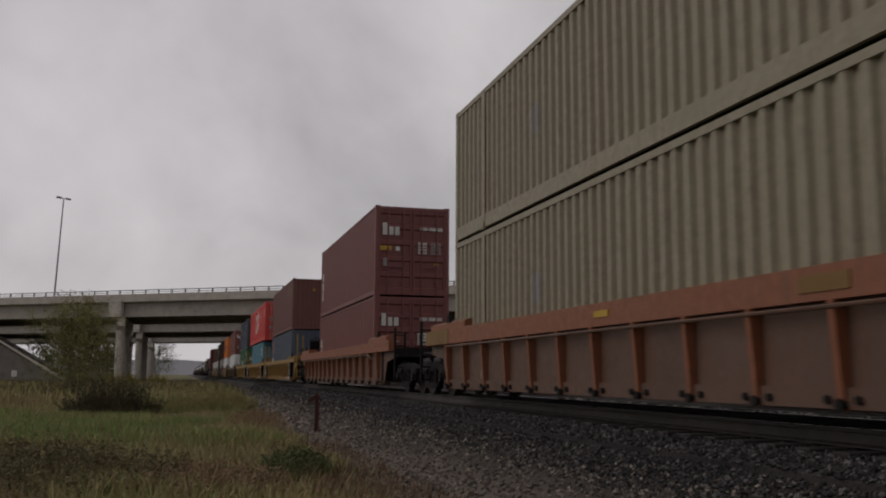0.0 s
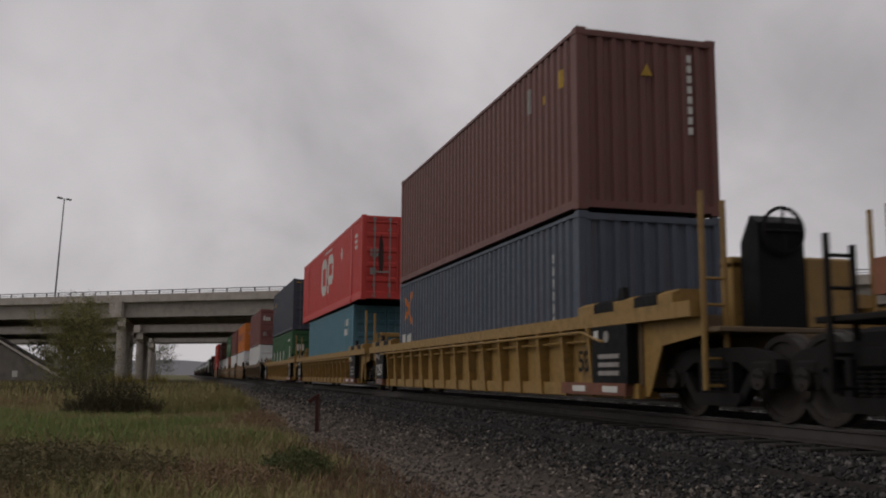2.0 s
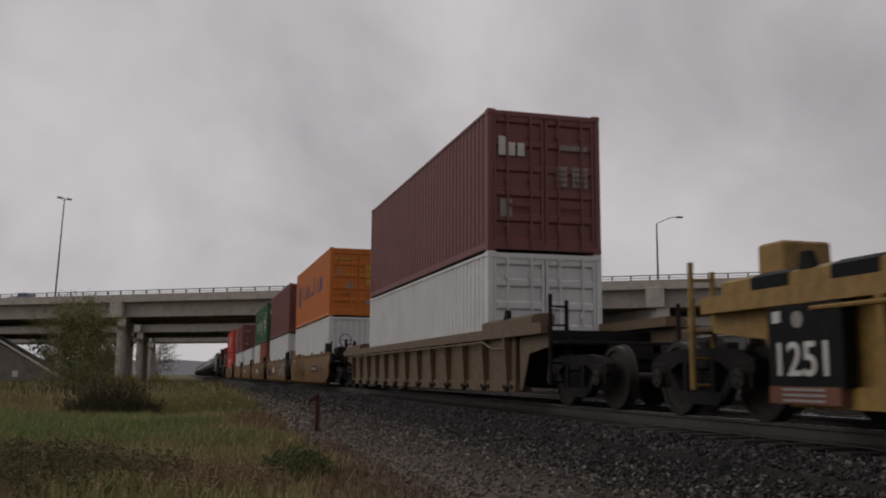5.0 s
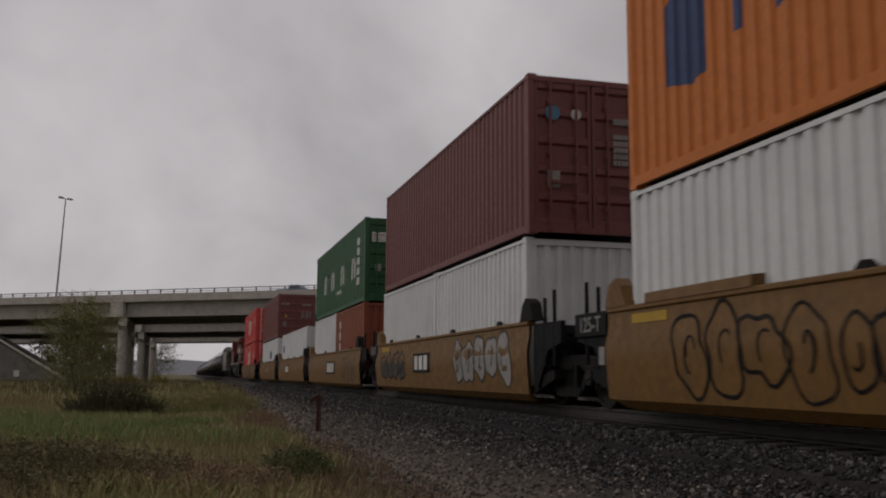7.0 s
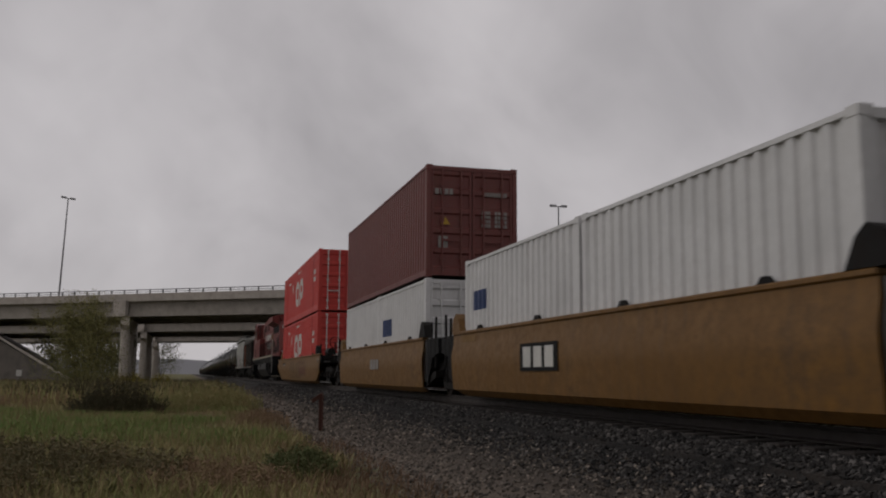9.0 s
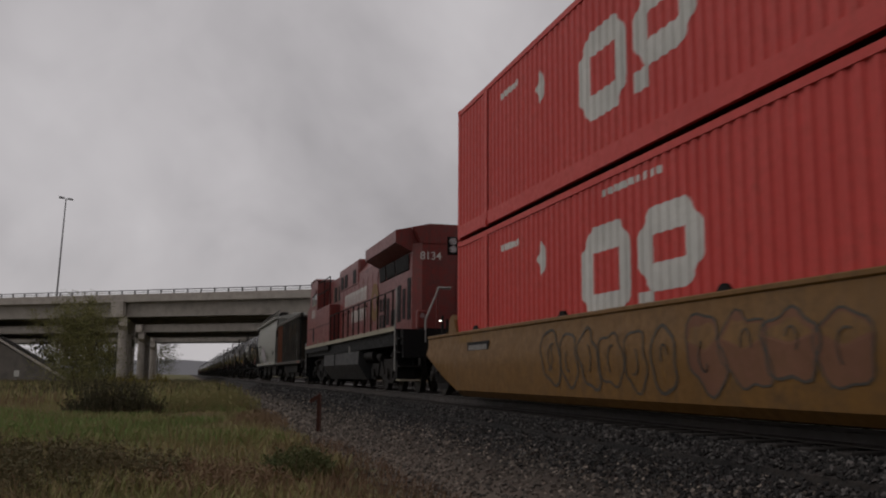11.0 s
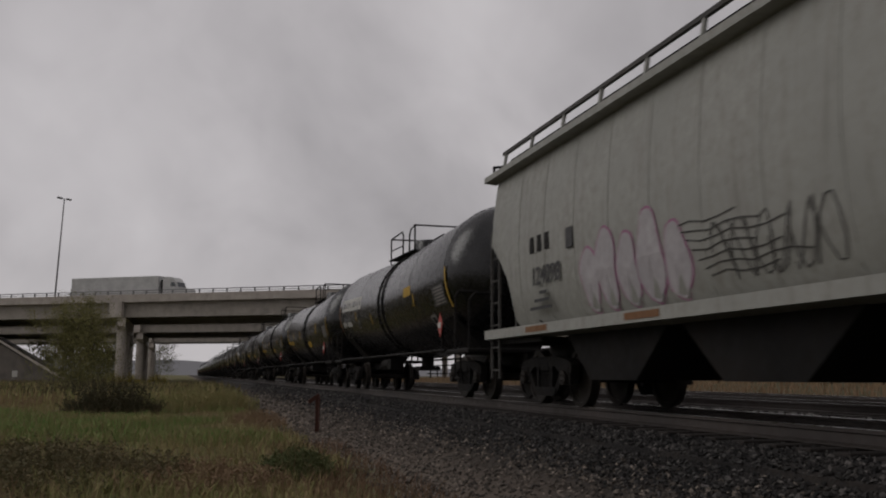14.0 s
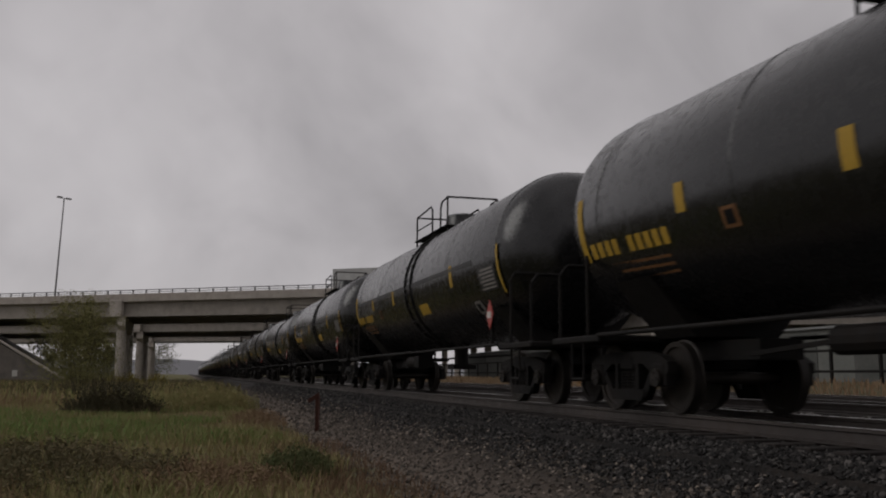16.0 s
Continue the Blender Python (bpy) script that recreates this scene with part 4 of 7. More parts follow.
def coupler(car, y0, y1):
    part("coupler", Shape().box(-0.09, 0.09, y0, y1, 0.92, 1.1, 0.02).box(-0.16, 0.16, (y0 + y1) / 2 - 0.2, (y0 + y1) / 2 + 0.2, 0.86, 1.16, 0.05), STEEL, car, "cast steel coupler")


def ribbed_well(name, label, s0, length, w0, w1, mat_top, mat_side, ribs, deck0, deck1, truck0, truck1, plates=False, ct=1.5, cov=2.7):
    """Well car with posts along its side. All places along it are measured from s0."""
    car = thing(name, label, "well car", "well cars", s=s0)
    W = 1.36
    si = 0.1 if plates else 0.055
    ft = 0.54 if ct < 1.6 else 0.59
    for sx in (-1, 1):
        top = Shape().prism([(sx * (W + 0.07), 1.32), (sx * (W + 0.07), ct), (sx * (W - 0.12), ct), (sx * (W - 0.12), 1.32)], w0 - 1.5, w1 + 1.5, "y")
        part("top_chord", top, mat_top, car, "deep steel top chord")
        part("side_sheet", Shape().box(sx * (W - si) - 0.008, sx * (W - si) + 0.008, w0, w1, 0.42, 1.33), mat_side, car, "flat steel side sheet between posts")
        part("bottom_chord", Shape().prism([(sx * (W + 0.0), 0.37), (sx * (W + 0.0), 0.56), (sx * (W - 0.3), 0.43), (sx * (W - 0.3), 0.37)], w0 - 0.1, w1 + 0.1, "y"), mat_side, car)
        for y in (w0 - 0.02, w1 + 0.02):
            e = -1 if y < (w0 + w1) / 2 else 1
            part("end_plate", Shape().prism([(y, 0.4), (y, 1.37), (y + e * 1.5, 1.37), (y + e * 1.5, 1.12), (y + e * 0.55, 1.02), (y + e * 0.2, 0.4)], sx * (W - 0.10) - 0.012, sx * (W - 0.10) + 0.012, "x"), mat_side, car)
        part("grab_pipe", Shape().tube([(sx * (W + 0.03), w0 + 0.3, 1.12), (sx * (W + 0.1), w0 + 0.8, 1.12), (sx * (W + 0.1), w0 + 1.4, 1.26), (sx * (W + 0.1), w1 - 0.4, 1.26)], 0.022), mat_side, car, "thin pipe along the side")
        if plates:
            part("grab_pipe", Shape().tube([(sx * (W + 0.0), w0 + 1.2, 1.14), (sx * (W + 0.0), w1 - 1.2, 1.14)], 0.022), mat_side, car, "thin pipe along the side")
        for i in range(ribs):
            y = w0 + 0.25 + (w1 - w0 - 0.5) * i / (ribs - 1)
            rib = Shape().prism([(sx * (W + 0.1), 1.32), (sx * (W - si), 1.32), (sx * (W - si), 0.36), (sx * (W + 0.03), 0.36), (sx * (W + 0.06), 0.8)], y - 0.04, y + 0.04, "y")
            part("side_post", rib, mat_top, car)
            if not plates and sx < 0:
                for dy in (-0.2, 0.0, 0.2):
                    part("foot_bolt", Shape().cyl((-W + 0.01, y + dy, 0.45 if dy else 0.41), (-W - 0.035 - (0.0 if dy else 0.03), y + dy, 0.45 if dy else 0.41), 0.04 if dy else 0.055, 10), STEEL, car)
    part("well_floor", Shape().box(-W + si + 0.02, W - si - 0.02, w0, w1, ft - 0.08, ft), STEEL, car)
    for d0, d1, e in ((deck0, w0, -1), (w1, deck1, 1)):
        dk = Shape().box(-1.25, 1.25, d0, d1, 1.14, 1.2, 0.01).box(-0.4, 0.4, d0, d1, 0.75, 1.15, 0.03)
        dk.box(-1.3, 1.3, (w0 - 0.1 if e < 0 else w1), (w0 if e < 0 else w1 + 0.1), 0.5, 1.45)
        part("end_deck", dk, STEEL if not plates else GREYTAN, car, "steel end platform")
        y0c, y1c = (w0 - 1.1, w0 - 1.1 + cov) if e < 0 else (w1 + 1.1 - cov, w1 + 1.1)
        for sx in (-1, 1):
            part("end_cover", Shape().prism([(sx * 1.42, ct + 0.003), (sx * 1.42, ct + 0.12), (sx * 1.3, ct + 0.17), (sx * 1.02, ct + 0.17), (sx * 1.02, ct + 0.003)], y0c, y1c, "y"), mat_top, car, "raised ledge over the side of the well end")
            if plates:
                for k in range(2):
                    ya = y0c + 0.35 + k * 1.2
                    part("hazard_band", Shape().prism([(sx * 1.426, ct + 0.0), (sx * 1.426, ct + 0.125), (sx * 1.3, ct + 0.178), (sx * 1.02, ct + 0.178), (sx * 1.02, ct + 0.0)], ya, ya + 0.6, "y"), BLACK, car, "black hazard band")
        for sx in (-1, 1):
            yy = d0 + 0.25 if e < 0 else d1 - 0.25
            lt = 2.75 if plates and e < 0 else 1.95
            ld = Shape().tube([(sx * 1.28, yy, 0.5), (sx * 1.28, yy, lt)], 0.035).tube([(sx * 1.0, yy, 0.5), (sx * 1.0, yy, lt - 0.1)], 0.035)
            for k in range(5):
                ld.tube([(sx * 1.28, yy, 0.55 + k * 0.3), (sx * 1.0, yy, 0.55 + k * 0.3)], 0.018)
            part("ladder", ld, mat_top if plates else STEEL, car, "pipe end ladder with rungs")
    if plates:
        part("brake_stand", Shape().box(-0.35, 0.3, deck1 - 0.7, deck1 - 0.2, 1.2, 2.2, 0.03), mat_top, car, "boxy yellow brake stand")
        part("brake_stand", Shape().box(0.1, 0.75, deck0 + 0.3, deck0 + 0.8, 1.2, 2.05, 0.03), mat_top, car, "boxy yellow brake stand")
        part("brake_bracket", Shape().box(-0.75, -0.6, deck0 + 0.5, deck0 + 0.75, 1.2, 2.0, 0.02).box(-0.75, -0.1, deck0 + 0.5, deck0 + 0.75, 1.9, 2.05, 0.02), mat_top, car)
    for y, e in ((w0, 1), (w1, -1)):
        part("container_guide", Shape().prism([(y + e * 0.15, ct), (y + e * 0.45, ct), (y + e * 0.3, ct + 0.3), (y + e * 0.2, ct + 0.3)], -1.4, -1.32, "x"), STEEL, car, "dark steel guide plate")
    if plates and truck0 is not None:
        part("brake_wheel", Shape().lathe([(0.25, -0.02), (0.29, 0.0), (0.25, 0.02), (0.25, -0.02)], (-0.35, deck0 + 0.05, 2.3), "y", 22).tube([(-0.62, deck0 + 0.05, 2.3), (-0.08, deck0 + 0.05, 2.3)], 0.015).tube([(-0.35, deck0 + 0.05, 2.03), (-0.35, deck0 + 0.05, 2.57)], 0.015), STEEL, car, "dark hand brake wheel")
        part("brake_housing", Shape().prism([(deck0 + 0.1, 1.2), (deck0 + 0.45, 1.2), (deck0 + 0.45, 2.2), (deck0 + 0.25, 2.5), (deck0 + 0.1, 2.4)], -0.65, -0.05, "x"), BLACK, car, "black brake gear housing")
    if truck0 is not None:
        truck(car, truck0)
        coupler(car, truck0 - 2.1, truck0 - 0.9)
    if truck1 is not None:
        truck(car, truck1)
        coupler(car, truck1 + 0.9, truck1 + 2.1)
    if plates:
        for yc, big in ((w0 + 0.55, False), (w1 - 0.25, True)):
            part("notice_plate", Shape().box(-1.46, -1.32, yc - 0.55, yc + 0.5, 0.55, 1.31), BLACK, car, "black notice panel")
            if big:
                lettering("number", plates, 0.44, WHITE_MARK, car, at(NEAR_SIDE, -1.465, yc, 0.66), "white car number")
            for k in range(3):
                part("notice_bar", Shape().box(-1.468, -1.455, yc - 0.32, yc + 0.3, 0.66 + k * 0.11, 0.72 + k * 0.11) if not big else Shape().box(-1.468, -1.455, yc - 0.3, yc + 0.3, 0.42 + k * 0.05, 0.445 + k * 0.05), PALE_MARK, car)
            part("notice_spot", Shape().cyl((-1.455, yc + 0.05, 1.17), (-1.468, yc + 0.05, 1.17), 0.08, 14), PALE_MARK, car)
            part("notice_mark", Shape().box(-1.468, -1.455, yc + 0.3, yc + 0.42, 1.15, 1.26), WHITE_MARK, car)
            part("rust_patch", Shape().box(-1.464, -1.33, yc - 0.5, yc + (0.5 if big else 1.6), 0.4, 0.56), RUST, car, "red-brown primer patch")
        lettering("number", "53", 0.42, BLACK, car, at(NEAR_SIDE, -1.33, w0 + 1.62, 0.72), "black well length number")
        for y in (w0 + 0.5, w0 + 1.5):
            part("reflector", Shape().box(-1.472, -1.46, y - 0.22, y + 0.22, 0.44, 0.52), WHITE_MARK, car)
    return car


def ribbon(pts, w, closed, place):
    """A flat painted line of one width along pts, as one strip."""
    n = len(pts)
    sh = Shape()
    for k in range(n):
        a, b = (pts[(k - 1) % n], pts[(k + 1) % n]) if closed else (pts[max(0, k - 1)], pts[min(n - 1, k + 1)])
        d = Vector((b[0] - a[0], b[1] - a[1]))
        d = d.normalized() if d.length > 1e-5 else Vector((1, 0))
        for e in (-0.5, 0.5):
            sh.v.append(place(pts[k][0] - d.y * w * e, pts[k][1] + d.x * w * e))
    m = n if closed else n - 1
    sh.f = [(2 * k, 2 * k + 1, 2 * ((k + 1) % n) + 1, 2 * ((k + 1) % n)) for k in range(m)]
    return sh


def graffiti(car, y0, y1, z0, z1, mat, seed, n, w=0.05, x=None, fill=None):
    """A row of fat rounded painted shapes with inner strokes, no writing; fill paints their inside."""
    r = random.Random(seed)

    def place(lift):
        return lambda y, z: ((smooth_x(z) if x is None else x) - lift, y, z)
    step = (y1 - y0) / n
    for i in range(n):
        cy, cz = y0 + step * (i + 0.5), (z0 + z1) / 2 + r.uniform(-0.06, 0.06)
        hw, hh = step * r.uniform(0.46, 0.58), (z1 - z0) / 2 * r.uniform(0.85, 1.05)
        p1, p2, k1, k2 = r.uniform(0, 6.3), r.uniform(0, 6.3), r.uniform(0.08, 0.2), r.uniform(0.05, 0.12)
        ring = []
        for k in range(26):
            a = 2 * math.pi * k / 26
            q = 1 + k1 * math.sin(2 * a + p1) + k2 * math.sin(5 * a + p2)
            sq = (abs(math.cos(a)) ** 4 + abs(math.sin(a)) ** 4) ** -0.16
            ring.append((cy + hw * q * sq * math.cos(a) * 0.92 + 0.12 * hh * math.sin(a), min(1.47, cz + hh * q * math.sin(a))))
        if fill:
            sh = Shape()
            sh.v = [place(0.004 + 0.0015 * (i % 2))(y, z) for y, z in [(cy, cz)] + ring]
            sh.f = [(0, 1 + k, 1 + (k + 1) % 26) for k in range(26)]
            part("graffiti_fill", sh, fill, car)
        part("graffiti_outline", ribbon(ring, w * r.uniform(0.8, 1.2), True, place(0.008 + 0.0015 * (i % 2))), mat, car)
        for _ in range(r.choice((1, 1, 2))):
            a0 = r.uniform(0, 6.3)
            arc = [(cy + hw * (0.15 + 0.3 * k / 7) * math.cos(a0 + k * 0.5) * 0.8, cz + hh * 0.5 * math.sin(a0 + k * 0.42)) for k in range(8)]
            part("graffiti_stroke", ribbon(arc, w * 0.7, False, place(0.012)), mat, car)


def smooth_x(z):
    """Outline of the smooth well side."""
    for (za, xa), (zb, xb) in zip(SMOOTH, SMOOTH[1:]):
        if za <= z <= zb:
            return xa + (xb - xa) * (z - za) / (zb - za)
    return SMOOTH[-1][1]


SMOOTH = [(0.22, -1.2), (0.34, -1.33), (0.8, -1.37), (1.05, -1.38), (1.3, -1.33), (1.5, -1.33)]


def smooth_well(label, s0, w0, w1, truck0, truck1, mat=MUSTARD, e0=0.12, ft=0.47, number="", nose=0.32):
    """Articulated well unit with plain bulging sides."""
    car = thing("well_car", label, "well car", "well cars", s=s0)
    for sx in (-1, 1):
        sh = Shape()
        ys = [w0 - e0, w0 - e0 * 0.4, w0 + 0.2, (w0 + w1) / 2, w1 - 0.2, w1 + nose * 0.35, w1 + nose * 0.7, w1 + nose]
        for y in ys:
            f0 = max(0.0, (w0 + 0.05 - y) / (e0 + 0.05)) if e0 > 0.8 else max(0.0, w0 - y) * 0.12
            f1 = max(0.0, (y - w1 + 0.2) / (nose + 0.2)) if nose > 1 else max(0.0, y - w1) * 0.3
            for z, x in SMOOTH:
                zz = max(z, 0.22 + 0.62 * f0, 0.22 + 0.9 * f1)
                sh.v.append((-sx * x, y, zz))
        n = len(SMOOTH)
        sh.f = [(i * n + k, (i + 1) * n + k, (i + 1) * n + k + 1, i * n + k + 1) for i in range(len(ys) - 1) for k in range(n - 1)]
        m = len(sh.v)
        sh.v += [(v[0] - sx * 0.05, v[1], v[2]) for v in sh.v]
        sh.f += [tuple(m + i for i in reversed(f)) for f in sh.f]
        part("side_sheet", sh, mat, car, "smooth bulging yellow side", smooth=True)
        part("top_chord", Shape().box(min(sx * 1.2, sx * 1.36), max(sx * 1.2, sx * 1.36), w0 - e0, w1 + nose, 1.49, 1.56, 0.015), mat, car)
        for i in range(4):
            y = w0 + 1.5 + (w1 - w0 - 3) * i / 3
            part("hook", Shape().prism([(y - 0.14, 1.56), (y + 0.14, 1.56), (y + 0.05, 1.64), (y - 0.05, 1.64)], sx * 1.3 - 0.03, sx * 1.3 + 0.03, "x"), STEEL, car)
    part("well_floor", Shape().box(-1.25, 1.25, w0, w1, ft - 0.1, ft), STEEL, car)
    for y, e in ((w0 - 0.13, -1), (w1 + 0.13, 1)):
        bk = Shape().prism([(y, 0.35), (y, 1.5), (y + e * 0.12, 1.5), (y + e * 0.12, 0.6), (y + e * 0.9, 0.75), (y + e * 0.9, 0.6)], -1.25, 1.25, "x")
        bk.box(-0.35, 0.35, min(y, y + e * 1.5), max(y, y + e * 1.5), 0.78, 1.2, 0.03)
        part("bulkhead", bk, STEEL, car, "dark steel well end")
        part("end_walk", Shape().box(-1.1, 1.1, min(y + e * 0.25, y + e * 1.0), max(y + e * 0.25, y + e * 1.0), 1.3, 1.36), STEEL, car)
        part("ladder", Shape().tube([(-1.28, y + e * 1.0, 0.8), (-1.28, y + e * 1.0, 2.0)], 0.03).tube([(-1.28, y + e * 0.6, 0.8), (-1.28, y + e * 0.6, 1.9)], 0.03).tube([(-1.28, y + e * 0.6, 1.2), (-1.28, y + e * 1.0, 1.2)], 0.02), STEEL, car)
        part("guide_plate", Shape().prism([(y - e * 0.4, 1.56), (y + e * 0.22, 1.56), (y + e * 0.12, 1.86), (y - e * 0.1, 1.95), (y - e * 0.25, 1.84)], -1.36, -1.16, "x"), STEEL if e < 0 else mat, car, "guide plate at the well end")
        part("end_box", Shape().prism([(y + e * 0.2, 1.5), (y + e * 1.3, 1.5), (y + e * 1.3, 1.15), (y + e * 0.75, 1.05), (y + e * 0.3, 0.45), (y + e * 0.2, 0.45)], -1.3, -1.22, "x"), BLACK, car, "black plate across the well end")
    if truck0 is not None:
        truck(car, truck0)
        coupler(car, truck0 - 2.2, truck0 - 0.9)
        part("brake_wheel", Shape().lathe([(0.22, -0.02), (0.25, 0.0), (0.22, 0.02), (0.22, -0.02)], (-0.9, truck0 - 0.7, 2.0), "y", 20).tube([(-0.9, truck0 - 0.7, 1.2), (-0.9, truck0 - 0.7, 2.0)], 0.03).tube([(-1.12, truck0 - 0.7, 2.0), (-0.68, truck0 - 0.7, 2.0)], 0.012), STEEL, car)
        part("brake_reservoir", Shape().cyl((-1.0, truck0 - 0.4, 1.62), (-1.0, truck0 + 0.6, 1.62), 0.16, 14).box(-1.2, 1.2, truck0 - 1.2, truck0 + 1.2, 1.16, 1.22), STEEL, car)
    if truck1 is not None:
        truck(car, truck1)
    if number:
        part("number_plate", Shape().box(-1.35, -1.3, w1 + 0.36, w1 + 1.42, 1.2, 1.54, 0.01), BLACK, car, "black panel at the well end")
        lettering("number", number, 0.3, PALE_MARK, car, at(NEAR_SIDE, -1.354, w1 + 0.89, 1.27), "pale painted load mark")
        part("card", Shape().box(-1.312, -1.3, w1 + 0.5, w1 + 0.68, 0.8, 1.05), PALE_MARK, car)
    part("paint_patch", Shape().box(smooth_x(1.36) - 0.008, smooth_x(1.36) - 0.003, w1 - 1.3, w1 - 0.4, 1.32, 1.44), YELLOW_MARK if number else FADED_MARK, car, "fresher yellow paint patch")
    if e0 > 0.8:
        part("access_panel", Shape().box(-1.352, -1.33, w0 - 0.8, w0 - 0.3, 1.02, 1.34, 0.006), PALE_MARK, car, "pale framed panel at the well end")
        for k in range(2):
            part("panel_slot", Shape().box(-1.358, -1.345, w0 - 0.75 + k * 0.24, w0 - 0.58 + k * 0.24, 1.07, 1.29), GREYTAN, car)
    return car


def logo_bars(car, y, z, w, h, n, mat, back=None, x=None):
    if back:
        part("emblem_panel", Shape().box(smooth_x(z) - 0.012, smooth_x(z) - 0.004, y - w / 2 - 0.1, y + w / 2 + 0.1, z - h / 2 - 0.06, z + h / 2 + 0.06), back, car)
    for i in range(n):
        yy = y - w / 2 + w * (i + 0.5) / n
        part("lettering_bar", Shape().box(smooth_x(z) - 0.02, smooth_x(z) - 0.006, yy - w / n * 0.36, yy + w / n * 0.36, z - h / 2, z + h / 2), mat, car)


DULL_LINE = surface("thin_grey_spray", (0.045, 0.04, 0.032), rough=0.8, dirt=0.3)
PINK_FILL = surface("faded_pink_spray", (0.13, 0.055, 0.03), rough=0.8, dirt=0.5, dirt_colour=(0.1, 0.06, 0.025))


def well_cars():
    a = ribbed_well("well_car", "rust-stained orange and brown well car with upright side posts", -1.0, 24, 2.6, 20.6, RUSTED, RUSTED_SIDE, 15, 0.6, 23.4, 0.7, 22.9, ct=1.64)
    part("reflector", Shape().box(-1.445, -1.425, 12.3, 12.75, 1.44, 1.53), YELLOW_MARK, a)
    part("data_plate", Shape().box(-1.444, -1.426, 7.6, 8.3, 1.4, 1.56), FADED_MARK, a, "faded ochre plate")
    part("chord_patch", Shape().box(-1.442, -1.426, 5.0, 6.8, 1.326, 1.636), FADED_MARK, a, "ochre repainted patch")
    part("chord_patch", Shape().box(-1.442, -1.426, 20.2, 22.0, 1.326, 1.636), FADED_MARK, a, "ochre repainted patch")
    ribbed_well("well_car", "rust-stained orange and brown well car with pipe rails", 24.0, 24, 2.8, 20.4, RUSTED, RUSTED_SIDE, 15, 0.9, 22.9, 0.7, 22.4, ct=1.62)
    ribbed_well("well_car", "dirty tan yellow well car with close side posts", 48.0, 20, 2.3, 18.3, TAN, TAN, 17, 0.5, 19.6, 0.9, 20.3, plates="1251")
    t = ribbed_well("well_car", "dirty tan yellow well car unit with black notice panels", 68.0, 20, 2.1, 18.1, TAN, TAN, 17, 0.9, 19.6, None, 20.2, plates="1251")
    for y in (8.75, 7.75, 6.75):
        part("emblem_block", Shape().prism([(y - 0.42, 1.2), (y + 0.42, 1.2), (y + 0.42, 1.02), (y + 0.12, 1.02), (y + 0.12, 0.6), (y - 0.12, 0.6), (y - 0.12, 1.02), (y - 0.42, 1.02)], -1.278, -1.27, "x"), OLD_EMBLEM, t, "faded maroon emblem block")
    ribbed_well("well_car", "dirty tan yellow well car unit with close side posts", 88.0, 20, 2.0, 18.4, TAN, TAN, 17, 0.9, 20.6, None, 20.6, plates="1251")
    ribbed_well("well_car", "dusty tan and brown well car with upright posts", 111.0, 22, 3.2, 19.4, GREYTAN, GREYTAN, 13, 1.4, 21.6, 1.2, 21.4)
    g = smooth_well("mustard yellow well car unit with smooth sides and graffiti", 134.0, 3.15, 15.7, 1.6, 18.05, e0=1.15, number="125-T")
    logo_bars(g, 6.4, 0.92, 1.7, 0.14, 9, PALE_MARK, BLACK)
    graffiti(g, 3.6, 5.4, 0.55, 1.3, GREYTAN, 3, 3, 0.05)
    h = smooth_well("mustard yellow smooth-sided well car unit covered in graffiti", 150.0, 3.2, 15.7, None, 17.6, number="125-T")
    logo_bars(h, 10.4, 0.95, 1.4, 0.34, 3, WHITE_MARK, BLACK)
    graffiti(h, 3.9, 7.6, 0.5, 1.4, DULL_LINE, 5, 5, 0.045, fill=PALE_MARK)
    graffiti(h, 12.2, 15.2, 0.55, 1.3, BLACK, 8, 4, 0.05, fill=DULL_LINE)
    graffiti(g, 11.4, 14.2, 0.45, 1.32, BLACK, 13, 4, 0.04)
    graffiti(g, 10.0, 11.3, 0.5, 1.2, BLACK, 14, 3, 0.045)
    part("cover_plate", Shape().prism([(-1.37, 1.555), (-1.36, 1.68), (-1.2, 1.7), (-1.2, 1.555)], 12.6, 14.9, "y"), MUSTARD, g, "raised yellow cover plate")
    i = smooth_well("mustard yellow smooth-sided well car unit with pale graffiti", 166.0, 3.5, 16.0, None, 17.3, e0=0.6)
    logo_bars(i, 9.3, 0.93, 1.9, 0.36, 3, WHITE_MARK, BLACK)
    graffiti(i, 3.7, 6.6, 0.5, 1.25, DULL_LINE, 21, 4, 0.035)
    j = smooth_well("mustard yellow smooth-sided well car unit under short white boxes", 181.6, 2.95, 15.5, None, 17.05)
    logo_bars(j, 10.6, 0.95, 1.5, 0.34, 3, WHITE_MARK, BLACK)
    k = smooth_well("mustard yellow smooth-sided well car unit at the end of its set", 197.2, 3.05, 15.55, None, 17.8)
    logo_bars(k, 9.0, 0.95, 1.4, 0.3, 3, PALE_MARK)
    el = smooth_well("mustard yellow well car with smooth sides and dark graffiti", 216.0, 4.3, 20.8, 2.2, 22.6, e0=1.2, ft=0.61, nose=2.2)
    graffiti(el, 11.2, 15.5, 0.5, 1.3, DULL_LINE, 31, 6, 0.04)
    graffiti(el, 8.0, 11.0, 0.5, 1.35, DULL_LINE, 45, 4, 0.03, fill=PINK_FILL)
    logo_bars(el, 19.0, 1.2, 1.2, 0.1, 9, PALE_MARK, BLACK)


well_cars()


